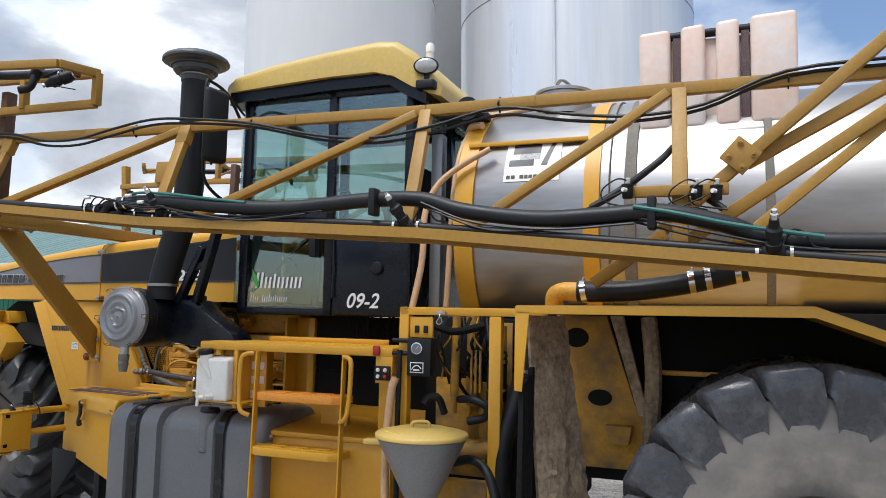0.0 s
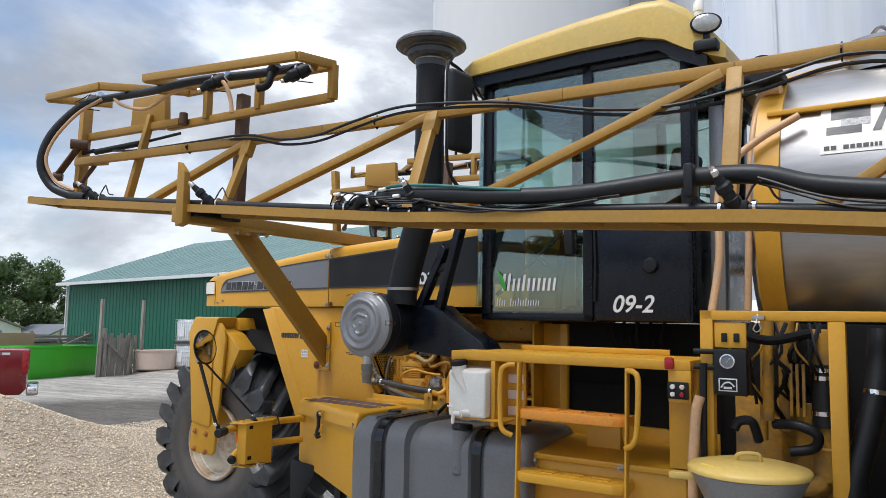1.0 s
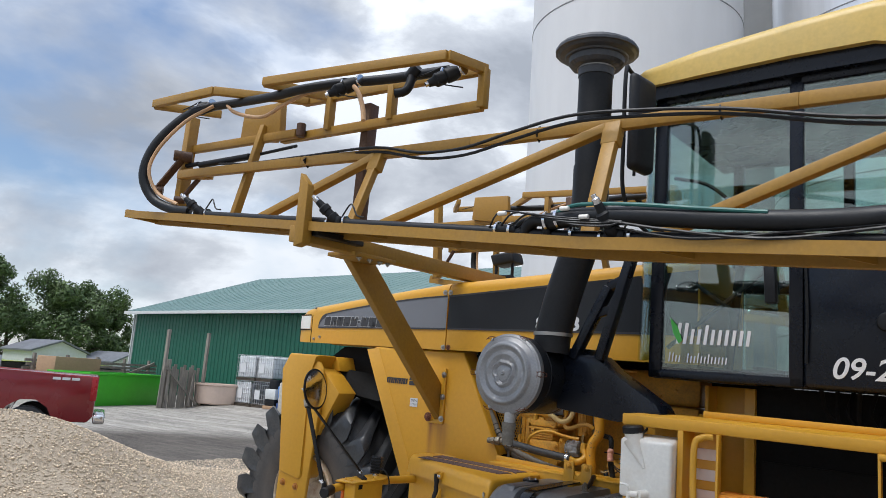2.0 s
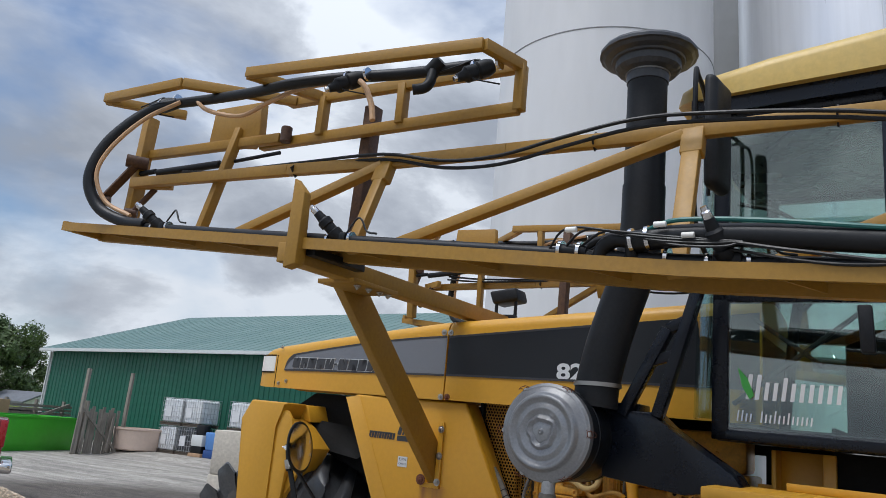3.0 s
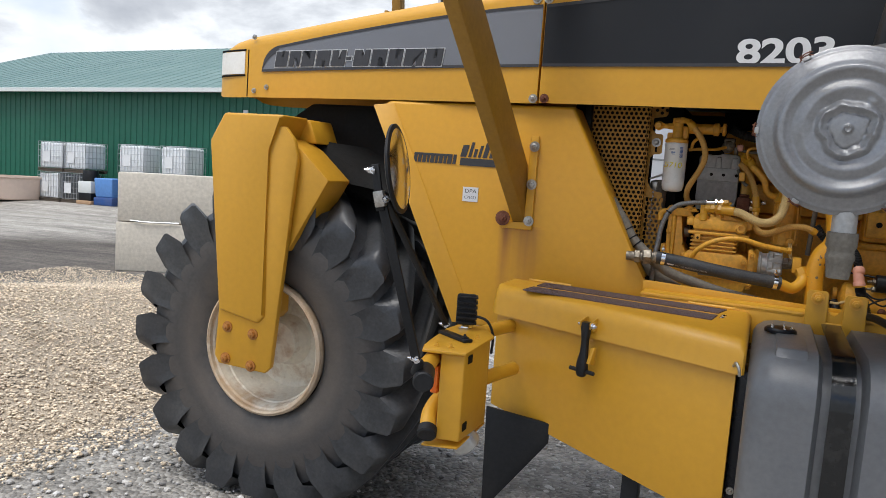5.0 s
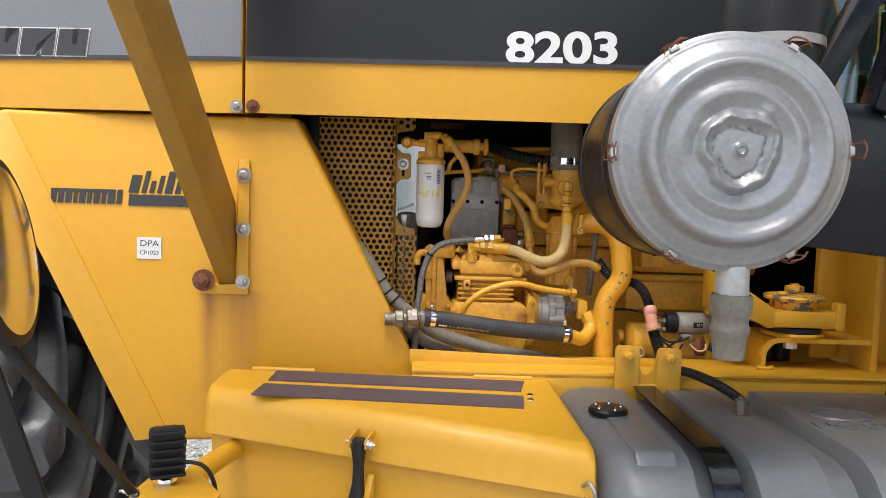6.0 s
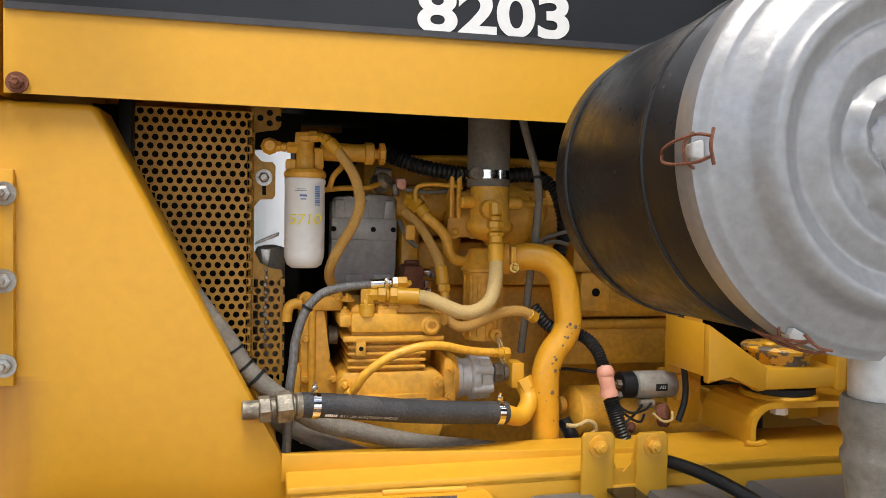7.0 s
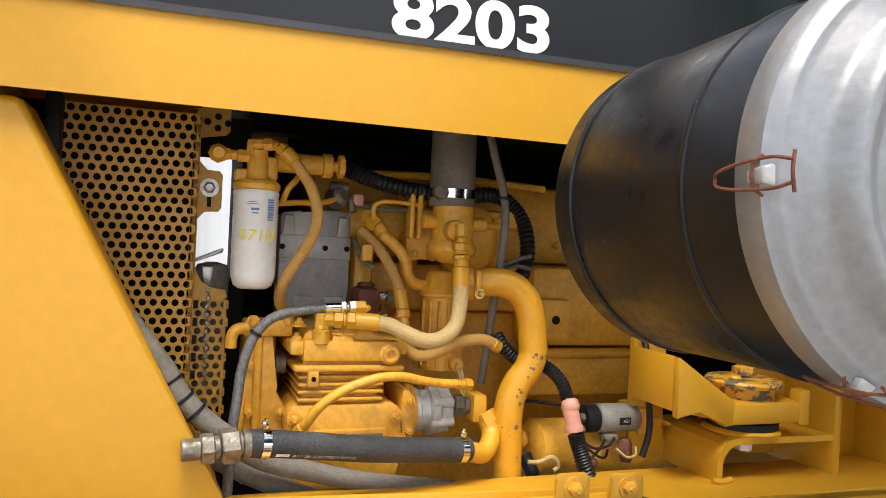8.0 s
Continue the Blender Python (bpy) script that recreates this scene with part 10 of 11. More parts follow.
def ground_material():
    m = bpy.data.materials.new("yard_gravel")
    m.use_nodes = True
    N, L = m.node_tree.nodes, m.node_tree.links
    p = N["Principled BSDF"]
    tc = N.new("ShaderNodeTexCoord")
    dot = N.new("ShaderNodeVectorMath")
    dot.operation = "DOT_PRODUCT"
    dot.inputs[1].default_value = (-0.83, 0.55, 0)
    L.new(tc.outputs["Object"], dot.inputs[0])
    wob = N.new("ShaderNodeTexNoise")
    wob.inputs["Scale"].default_value, wob.inputs["Detail"].default_value = 0.35, 6
    L.new(tc.outputs["Object"], wob.inputs["Vector"])
    add = N.new("ShaderNodeMath")
    add.operation = "MULTIPLY_ADD"
    add.inputs[1].default_value = 4.0
    L.new(wob.outputs[0], add.inputs[0])
    L.new(dot.outputs["Value"], add.inputs[2])
    mr = N.new("ShaderNodeMapRange")
    mr.inputs["From Max"].default_value = 40
    L.new(add.outputs[0], mr.inputs["Value"])
    ramp = N.new("ShaderNodeValToRGB")
    els = ramp.color_ramp.elements
    els[0].position, els[0].color = 0.0, (0.26, 0.24, 0.215, 1)
    els[1].position, els[1].color = 1.0, (0.30, 0.28, 0.25, 1)
    for pos, c in ((0.09, (0.27, 0.255, 0.23)), (0.18, (0.40, 0.39, 0.37)), (0.26, (0.33, 0.315, 0.29)), (0.315, (0.12, 0.105, 0.09)), (0.43, (0.105, 0.09, 0.076)), (0.50, (0.36, 0.335, 0.295))):
        e = els.new(pos)
        e.color = (*c, 1)
    L.new(mr.outputs[0], ramp.inputs[0])
    vor = N.new("ShaderNodeTexVoronoi")
    vor.inputs["Scale"].default_value = 34
    L.new(tc.outputs["Object"], vor.inputs["Vector"])
    grey = N.new("ShaderNodeRGBToBW")
    L.new(vor.outputs["Color"], grey.inputs[0])
    n3 = N.new("ShaderNodeTexNoise")
    n3.inputs["Scale"].default_value, n3.inputs["Detail"].default_value = 3.0, 10
    L.new(tc.outputs["Object"], n3.inputs["Vector"])
    sm = N.new("ShaderNodeMath")
    L.new(grey.outputs[0], sm.inputs[0])
    L.new(n3.outputs[0], sm.inputs[1])
    vr = N.new("ShaderNodeMapRange")
    vr.inputs["From Min"].default_value, vr.inputs["From Max"].default_value = 0.5, 1.5
    vr.inputs["To Min"].default_value, vr.inputs["To Max"].default_value = 0.55, 1.4
    L.new(sm.outputs[0], vr.inputs["Value"])
    hs = N.new("ShaderNodeHueSaturation")
    L.new(ramp.outputs[0], hs.inputs["Color"])
    # wheel tracks along the lane
    tm = N.new("ShaderNodeMapping")
    tm.inputs["Rotation"].default_value, tm.inputs["Scale"].default_value = (0, 0, -0.985), (0.16, 1.5, 1.0)
    L.new(tc.outputs["Object"], tm.inputs["Vector"])
    tn = N.new("ShaderNodeTexNoise")
    tn.inputs["Scale"].default_value, tn.inputs["Detail"].default_value, tn.inputs["Roughness"].default_value = 1.3, 8, 0.7
    L.new(tm.outputs[0], tn.inputs["Vector"])
    tr = N.new("ShaderNodeMapRange")
    tr.inputs["From Min"].default_value, tr.inputs["From Max"].default_value = 0.32, 0.68
    tr.inputs["To Min"].default_value, tr.inputs["To Max"].default_value = 0.6, 1.45
    L.new(tn.outputs[0], tr.inputs["Value"])
    tk = N.new("ShaderNodeMath")
    tk.operation = "MULTIPLY"
    L.new(vr.outputs[0], tk.inputs[0])
    L.new(tr.outputs[0], tk.inputs[1])
    L.new(tk.outputs[0], hs.inputs["Value"])
    L.new(hs.outputs[0], p.inputs["Base Color"])
    p.inputs["Roughness"].default_value = 0.9
    bp = N.new("ShaderNodeBump")
    bp.inputs["Strength"].default_value, bp.inputs["Distance"].default_value = 0.8, 0.03
    L.new(vor.outputs["Distance"], bp.inputs["Height"])
    bp.invert = True
    L.new(bp.outputs[0], p.inputs["Normal"])
    return m


def sheet(name, xs, ys, height, material):
    me = bpy.data.meshes.new(name)
    verts = [(x, y, height(x, y)) for y in ys for x in xs]
    n = len(xs)
    me.from_pydata(verts, [], [(j * n + i, j * n + i + 1, (j + 1) * n + i + 1, (j + 1) * n + i) for j in range(len(ys) - 1) for i in range(n - 1)])
    me.materials.append(material)
    me.shade_smooth()
    return new(name, me)


far = [-2500, -900, -400, -200, -120, -80, -60, -45]
gx = far + [x * 0.5 for x in range(-70, 33)] + [24, 40, 80, 200, 900, 2500]
gy = [-2500, -600, -150, -50, -25] + [y * 0.5 for y in range(-24, 41)] + [25, 35, 60, 120, 300, 900, 2500]


def ground_height(x, y):
    near = math.exp(-((x / 40) ** 2 + (y / 40) ** 2))
    k = min(1.0, max(0.0, (y - 14.8) / 1.6)) if x < -3 else 0.0
    return 0.03 * near * noise.noise(V(x * 0.45, y * 0.45, 3.1)) - 0.006 + 0.22 * k * k * (3 - 2 * k)


ground = tagged(sheet("ground", gx, gy, ground_height, ground_material()), "pale grey gravel yard with a dark muddy lane", "ground", kind="structure")

GRAVEL = surface("pea_gravel", (0.60, 0.50, 0.375), 0.8, 0, (70, 0.2), (2.5, 0.35, (0.44, 0.34, 0.24)), (90, 0.3), island=0.45)
PILE = surface("pile_gravel", (0.36, 0.30, 0.225), 0.85, 0, (110, 0.7), (2, 0.4, (0.22, 0.17, 0.12)), (70, 1.0))
px = [(-12.5 + 0.14 * i) for i in range(78)]
py = [(-5.5 + 0.14 * i) for i in range(92)]
pile = tagged(sheet("gravel_pile", px, py, lambda x, y: pile_height(x, y) + (0.02 * noise.noise(V(x * 2, y * 2, 0)) if pile_height(x, y) > 0.02 else -0.05), PILE), "rounded heap of pale pea gravel", "gravel pile", kind="stuff")


def pebbles(name, spots, size, material, squash=0.65):
    """Many small faceted stones in one mesh."""
    base = bmesh.new()
    bmesh.ops.create_icosphere(base, subdivisions=1, radius=1.0)
    bv = np.array([v.co[:] for v in base.verts])
    bf = np.array([[v.index for v in f.verts] for f in base.faces])
    base.free()
    n = len(spots)
    sz = size[0] + (size[1] - size[0]) * rng.random(n) ** 2.2
    ang = rng.random(n) * 2 * np.pi
    sc = np.stack([sz * (0.8 + 0.5 * rng.random(n)), sz * (0.7 + 0.4 * rng.random(n)), sz * squash * (0.7 + 0.5 * rng.random(n))], 1)
    pts = bv[None] * sc[:, None] * (1 + 0.22 * (rng.random((n, len(bv), 1)) - 0.5))
    c, s = np.cos(ang)[:, None], np.sin(ang)[:, None]
    X, Y = pts[:, :, 0] * c - pts[:, :, 1] * s, pts[:, :, 0] * s + pts[:, :, 1] * c
    vv = np.stack([X + spots[:, 0:1], Y + spots[:, 1:2], pts[:, :, 2] + spots[:, 2:3]], 2).reshape(-1, 3)
    ff = (bf[None] + (np.arange(n) * len(bv))[:, None, None]).reshape(-1, 3)
    me = bpy.data.meshes.new(name)
    me.from_pydata(vv.tolist(), [], ff.tolist())
    me.materials.append(material)
    return new(name, me)


sp = []
while len(sp) < 76000:
    x, y = rng.uniform(-9.5, -2.0), rng.uniform(-4.2, 5.6)
    h = pile_height(x, y)
    edge = -2.3 - 0.55 * max(0.0, y + 0.4) + 0.25 * math.sin(3 * y)
    if x > edge and rng.random() > 0.12:
        continue
    if rng.random() > min(1.0, 30.0 / ((x - 1.2) ** 2 + (y + 3.4) ** 2)) and rng.random() > 0.35:
        continue
    sp.append((x, y, h + 0.006 + 0.012 * rng.random()))
tagged(pebbles("pea_gravel", np.array(sp), (0.007, 0.0165), GRAVEL), "loose pale tan pea gravel stones", "gravel", kind="stuff")
sp = np.stack([rng.uniform(-4.5, 2.6, 7000), rng.uniform(-2.6, 3.5, 7000), np.full(7000, 0.004)], 1)
CRUSH = surface("crushed_stone", (0.42, 0.405, 0.385), 0.8, 0, (60, 0.2), (1.2, 0.6, (0.26, 0.24, 0.215)), (90, 0.3), island=0.5)
tagged(pebbles("crushed_stone", sp, (0.006, 0.024), CRUSH), "scattered grey crushed stones on the yard", "gravel", kind="stuff")

# ---- green steel barn ----
BARNW = surface("green_steel_wall", (0.006, 0.105, 0.062), 0.45, 0, (8, 0.08), (0.4, 0.3, (0.012, 0.085, 0.055)), (30, 0.02))
BARNR = surface("green_steel_roof", (0.10, 0.185, 0.17), 0.5, 0, (6, 0.06), (0.3, 0.3, (0.12, 0.20, 0.185)), (20, 0.02))
TRIM = surface("white_trim", (0.62, 0.64, 0.63), 0.5, 0, (10, 0.05), (1.5, 0.3, (0.5, 0.5, 0.48)), (40, 0.02))
barn = tagged(new("barn"), "long dark green steel barn with a gable roof", "barn")
BX0, BX1, BY0, BY1, EZ, RZ = -38.0, -4.0, 19.1, 37.1, 4.68, 8.0
bm = B()
pitch, x = 0.305, BX0
prof = []
while x < BX1:
    prof += [(x, BY0), (x + 0.20, BY0), (x + 0.225, BY0 - 0.03), (x + 0.28, BY0 - 0.03)]
    x += pitch
lo = [bm.verts.new((a, b, -0.1)) for a, b in prof]
hi = [bm.verts.new((a, b, EZ - 0.05)) for a, b in prof]
for i in range(len(prof) - 1):
    bm.faces.new((lo[i], lo[i + 1], hi[i + 1], hi[i]))
part("wall", bm, BARNW, barn, "ribbed dark green steel wall", 0)
bm = B()
prism(bm, [(BY0 + 0.05, -0.1), (BY0 + 0.05, EZ - 0.06), (28.1, RZ - 0.1), (BY1, EZ - 0.06), (BY1, -0.1)], "x", BX0, BX1, 0)
part("wall_core", bm, BARNW, barn, "", 0)
bm = B()
prism(bm, [(18.62, EZ), (28.1, RZ), (37.6, EZ), (37.6, EZ + 0.07), (28.1, RZ + 0.08), (18.62, EZ + 0.07)], "x", BX0 - 0.35, BX1 + 0.3, 0)
roof = part("roof", bm, BARNR, barn, "green sheet-metal roof", 0)
for i in range(56):
    bm = B()
    x = BX0 - 0.3 + i * 0.615
    beam(bm, (x, 18.62, EZ + 0.075), (x, 28.1, RZ + 0.085), 0.03, 0.012, 0)
    part("roof_rib", bm, BARNR, roof, "", 0)
bm = B()
box(bm, BX0 - 0.35, BX1 + 0.3, 18.50, 18.63, EZ - 0.10, EZ + 0.06, 0.01)
part("gutter", bm, TRIM, barn, "white eave gutter", 0)
bm = B()
box(bm, BX0 - 0.06, BX0 + 0.12, BY0 - 0.06, BY0 + 0.04, -0.1, EZ - 0.08, 0.01)
box(bm, BX0 - 0.02, BX0 + 0.06, BY0 - 0.14, BY0 - 0.06, -0.1, EZ - 0.08, 0.01)
part("corner_trim", bm, TRIM, barn, "", 0)
bm = B()
box(bm, -16.9, -16.7, BY0 - 0.07, BY0 + 0.02, -0.1, 4.0, 0.01)
part("door_trim", bm, TRIM, barn, "", 0)

# ---- steel bins behind the machine ----
BINP = surface("painted_bin_steel", (0.66, 0.665, 0.67), 0.5, 0.0, (3, 0.04), (0.6, 0.35, (0.50, 0.50, 0.495)), (8, 0.03), stretch=(1, 1, 0.25))
# galvanised steel; pale base and upright streaks paint in the sky's reflection
BINS = surface("galvanised_bin", (0.74, 0.75, 0.77), 0.34, 0.5, (9, 0.06), (1.6, 0.5, (0.60, 0.61, 0.63)), (5, 0.03), stretch=(1, 1, 0.06))
BIND = surface("dark_bin_steel", (0.23, 0.235, 0.235), 0.55, 0, (3, 0.05), (0.6, 0.3, (0.2, 0.2, 0.2)), (8, 0.03))


def storage_bin(name, x, y, r, h, material, seams, label):
    b = tagged(new(name), label, "storage bin", "bins behind the sprayer")
    b.matrix_basis = pose(x, y, 0)
    bm = B()
    lathe(bm, [(r + 0.15, 0.0), (r + 0.15, 0.25), (r, 0.25), (r, h), (r * 0.55, h + r * 0.35), (0.25, h + r * 0.6), (0.0, h + r * 0.62)], (0, 0, 0), (0, 0, 1), 96)
    part("shell", bm, material, b, "", 30)
    for z in seams:
        bm = B()
        lathe(bm, [(r, -0.012), (r + 0.008, -0.008), (r + 0.008, 0.008), (r, 0.012)], (0, 0, z), (0, 0, 1), 96)
        part("seam", bm, BIND, b, "", 30)
    return b


b1 = storage_bin("storage_bin", -2.01, 8.02, 1.96, 13.0, BINP, (2.2, 8.6), "tall light grey painted steel bin with thin seams")
b2 = storage_bin("storage_bin", 2.50, 10.12, 2.44, 14.0, BINS, (3.0, 5.4, 8.25, 11.0), "tall shiny galvanised steel bin")
b3 = storage_bin("storage_bin", -0.6, 14.2, 1.9, 13.0, BIND, (4, 8), "tall dark grey bin standing behind the others")
b4 = storage_bin("storage_bin", 0.9, 13.3, 0.55, 13.0, surface("green_bin", (0.03, 0.17, 0.11), 0.5), (4, 8), "slim green painted bin")
bm = B()
tube(bm, [(0.10, -2.47, 0.3), (0.10, -2.47, 12.5)], 0.03, 8, 1)
bm2 = bm
part("bin_pipe", bm2, BINS, b2, "thin vertical pipe on the bin")
# white poly tank beyond the machine
wt = tagged(new("poly_tank"), "white upright plastic storage tank", "tank")
wt.matrix_basis = pose(2.9, 5.6, 0)
bm = B()
lathe(bm, [(0.85, 0), (0.9, 0.05), (0.9, 2.0), (0.8, 2.2), (0.3, 2.35), (0.3, 2.45), (0, 2.45)], (0, 0, 0), (0, 0, 1), 40)
part("tank_shell", bm, WHITE, wt, "", 40)

# ---- stacked liquid totes ----
TOTE = surface("tote_plastic", (0.80, 0.82, 0.83), 0.4, 0, (6, 0.06), (2, 0.3, (0.5, 0.52, 0.53)), (12, 0.03))
CAGE = surface("tote_cage", (0.62, 0.63, 0.65), 0.4, 0.8, (20, 0.1), (6, 0.3, (0.3, 0.3, 0.3)), (40, 0.05))
TAN = surface("tan_board", (0.42, 0.27, 0.16), 0.7, 0, (10, 0.1), (2, 0.3, (0.35, 0.22, 0.14)), (30, 0.1))
PALLET = surface("pallet_wood", (0.10, 0.08, 0.06), 0.85, 0, (20, 0.3), (4, 0.4, (0.05, 0.04, 0.035)), (40, 0.3))


def tote(fill):
    t = tagged(new("liquid_tote"), "white plastic liquid tote in a wire cage on a pallet", "liquid tote", "totes along the barn")
    bm = B()
    box(bm, -0.56, 0.56, -0.46, 0.46, 0.14, 1.08, 0.06, 3)
    part("bladder", bm, fill, t)
    bm = B()
    for x in np.linspace(-0.59, 0.59, 9):
        for y in (-0.49, 0.49):
            beam(bm, (x, y, 0.12), (x, y, 1.12), 0.015, 0.015, 0, (0, 1, 0))
    for y in np.linspace(-0.49, 0.49, 7):
        for x in (-0.59, 0.59):
            beam(bm, (x, y, 0.12), (x, y, 1.12), 0.015, 0.015, 0, (0, 1, 0))
    for z in (0.16, 0.36, 0.56, 0.78, 0.98, 1.12):
        for y in (-0.49, 0.49):
            beam(bm, (-0.6, y, z), (0.6, y, z), 0.016, 0.016, 0)
        for x in (-0.59, 0.59):
            beam(bm, (x, -0.49, z), (x, 0.49, z), 0.016, 0.016, 0)
    part("wire_cage", bm, CAGE, t, "", 0)
    bm = B()
    for y in (-0.42, 0, 0.42):
        box(bm, -0.6, 0.6, y - 0.06, y + 0.06, 0.0, 0.09, 0)
    box(bm, -0.6, 0.6, -0.5, 0.5, 0.09, 0.12, 0)
    part("pallet", bm, PALLET, t, "", 0)
    bm = B()
    box(bm, -0.35, 0.0, -0.505, -0.50, 0.35, 0.75, 0)
    part("tote_label", bm, DECALW, t, "", 0)
    return t


RISE = 0.22  # the yard climbs a little towards the barn
first = tote(TOTE)
first.matrix_basis = pose(-24.05, 17.2, RISE + 1.14, 0, 0, 3)
for x, y, z, a in ((-22.85, 17.3, 1.14, -2), (-19.95, 17.2, 1.14, 2), (-17.98, 17.2, 1.14, -1), (-24.1, 17.2, 0, -2), (-18.0, 17.3, 0, 2), (-19.9, 17.3, 0, 1)):
    copy_thing(first, pose(x, y, z + RISE, 0, 0, a))
DARKT = tote(surface("dark_tote", (0.06, 0.068, 0.078), 0.5))
tagged(DARKT, "dark tinted liquid tote in a wire cage")
DARKT.matrix_basis = pose(-22.95, 17.25, RISE)
BLUE = surface("blue_plastic", (0.10, 0.24, 0.55), 0.45, 0, (10, 0.08), (3, 0.3, (0.14, 0.28, 0.52)), (20, 0.03))
dr = tagged(new("plastic_tub"), "tall blue plastic tub beside the totes", "tub")
dr.matrix_basis = pose(-21.1, 17.1, RISE)
bm = B()
hexa(bm, [(-0.52, -0.42, 0.30), (0.32, -0.42, 0.30), (0.32, 0.42, 0.30), (-0.52, 0.42, 0.30), (-0.56, -0.46, 1.0), (0.36, -0.46, 1.0), (0.36, 0.46, 1.0), (-0.56, 0.46, 1.0)], 0.05, 3)
part("tub_body", bm, BLUE, dr)
bm = B()
box(bm, -0.56, 0.36, -0.46, 0.46, 0.0, 0.30, 0.03)
part("tub_base", bm, surface("deep_blue_plastic", (0.02, 0.07, 0.24), 0.5), dr, "darker blue base")
cr = tagged(new("white_crate"), "white box with a black drum on top", "crate")
cr.matrix_basis = pose(-22.05, 16.9, RISE)
bm = B()
box(bm, -0.36, 0.30, -0.3, 0.3, 0.42, 0.85, 0.02)
part("box_body", bm, TRIM, cr)
bm = B()
box(bm, -0.34, 0.28, -0.28, 0.28, 0.14, 0.42, 0.01)
part("box_base", bm, MATBLK, cr)
bm = B()
box(bm, -0.40, 0.34, -0.34, 0.30, 0.0, 0.14, 0.02)
part("box_pallet", bm, TAN, cr)
bm = B()
lathe(bm, [(0.24, 0.0), (0.27, 0.03), (0.27, 0.36), (0.25, 0.40), (0, 0.40)], (-0.05, 0, 0.85), (0, 0, 1), 24)
part("black_drum", bm, MATBLK, cr)

# ---- concrete block by the front wheel ----
CONC = surface("old_concrete", (0.52, 0.48, 0.41), 0.85, 0, (18, 0.15), (1.6, 0.5, (0.44, 0.41, 0.36)), (45, 0.35))
cb = tagged(new("concrete_block"), "weathered pale concrete block in two courses", "concrete block")
cb.matrix_basis = pose(-8.75, 5.85, 0, 0, 0, 25)
bm = B()
box(bm, -0.05, 1.75, 0.0, 0.75, -0.02, 0.80, 0.03)
part("lower_block", bm, CONC, cb)
bm = B()
box(bm, -0.03, 1.74, 0.01, 0.74, 0.805, 1.62, 0.03)
part("upper_block", bm, CONC, cb)
bm = B()
tube(bm, [(0.2, -0.01, 0.83), (0.5, -0.03, 0.815), (1.0, -0.02, 0.82)], 0.012, 6, 4)
part("lifting_wire", bm, CAGE, cb)

# ---- green dumpster, board fence, basin, pickup ----
LIME = surface("lime_green_paint", (0.055, 0.42, 0.015), 0.45, 0, (5, 0.05), (1, 0.3, (0.08, 0.33, 0.03)), (20, 0.03))
dm = tagged(new("dumpster"), "bright lime green steel dumpster", "dumpster")
dm.matrix_basis = pose(-27.35, 12.2, 0, 0, 0, 114)
bm = B()
hexa(bm, [(-2.3, -0.9, -0.01), (2.3, -0.9, -0.01), (2.3, 0.9, -0.01), (-2.3, 0.9, -0.01), (-2.4, -1.0, 1.24), (2.4, -1.0, 1.24), (2.4, 1.0, 1.24), (-2.4, 1.0, 1.24)], 0.03)
part("bin_body", bm, LIME, dm)
bm = B()
for y in (-1.03, 0.97):
    box(bm, -2.46, 2.46, y, y + 0.06, 1.22, 1.31, 0.01)
for x in (-2.46, 2.40):
    box(bm, x, x + 0.06, -1.0, 1.0, 1.22, 1.31, 0.01)
part("bin_rim", bm, LIME, dm)
WOOD = surface("grey_boards", (0.26, 0.235, 0.20), 0.85, 0, (12, 0.3), (1.2, 0.45, (0.16, 0.14, 0.12)), (25, 0.3), island=0.25, stretch=(1, 1, 0.15))
gate = tagged(new("board_fence"), "leaning grey weathered board fence with tall posts", "fence")
gate.matrix_basis = pose(-25.6, 14.5, 0, 0, 0, 101)
for k in range(13):
    bm = B()
    h = 1.75 + 0.12 * math.sin(k * 2.1)
    beam(bm, (-1.0 + 0.165 * k, 0.02 * (k % 3), 0.0), (-1.0 + 0.165 * k + 0.03 * math.sin(k), 0.02 * (k % 3), h), 0.15, 0.03, 0, (0, 1, 0))
    part("board", bm, WOOD, gate, "", 0)
for x, h in ((-1.12, 3.3), (1.22, 3.35), (-0.9, 2.05)):
    bm = B()
    beam(bm, (x, -0.1, 0), (x + 0.05, -0.1, h), 0.13, 0.13, 0.01, (0, 1, 0))
    part("post", bm, WOOD, gate, "", 0)
for p, q in (((-1.1, -0.14, 1.75), (0.9, -0.2, 0.15)), ((0.3, -0.3, 0.1), (0.65, -0.1, 1.5)), ((-1.3, -0.2, 0.0), (-1.15, -0.1, 1.6)), ((-0.9, -0.2, 0.0), (-0.8, -0.1, 1.0))):
    bm = B()
    beam(bm, p, q, 0.09, 0.05, 0, (0, 1, 0))
    part("loose_plank", bm, WOOD, gate, "", 0)
stack = tagged(new("timber_fence"), "low run of grey timber rails and tan boxes", "fence")
stack.matrix_basis = pose(-33.0, 14.6, 0, 0, 0, 112)
for k in range(5):
    bm = B()
    beam(bm, (-4.5, 0.1 * k % 0.3, 0.9 + 0.18 * k), (4.6, 0.05, 0.95 + 0.18 * k), 0.06, 0.12, 0)
    part("rail", bm, WOOD, stack, "", 0)
for x in (-4, -2, 0, 2, 4):
    bm = B()
    beam(bm, (x, 0.1, 0), (x, 0.1, 1.95), 0.12, 0.12, 0, (0, 1, 0))
    part("post", bm, WOOD, stack, "", 0)
bm = B()
beam(bm, (1.2, -0.1, 0.9), (4.2, -0.1, 1.8), 0.08, 0.14, 0)
part("diagonal_rail", bm, WOOD, stack, "", 0)
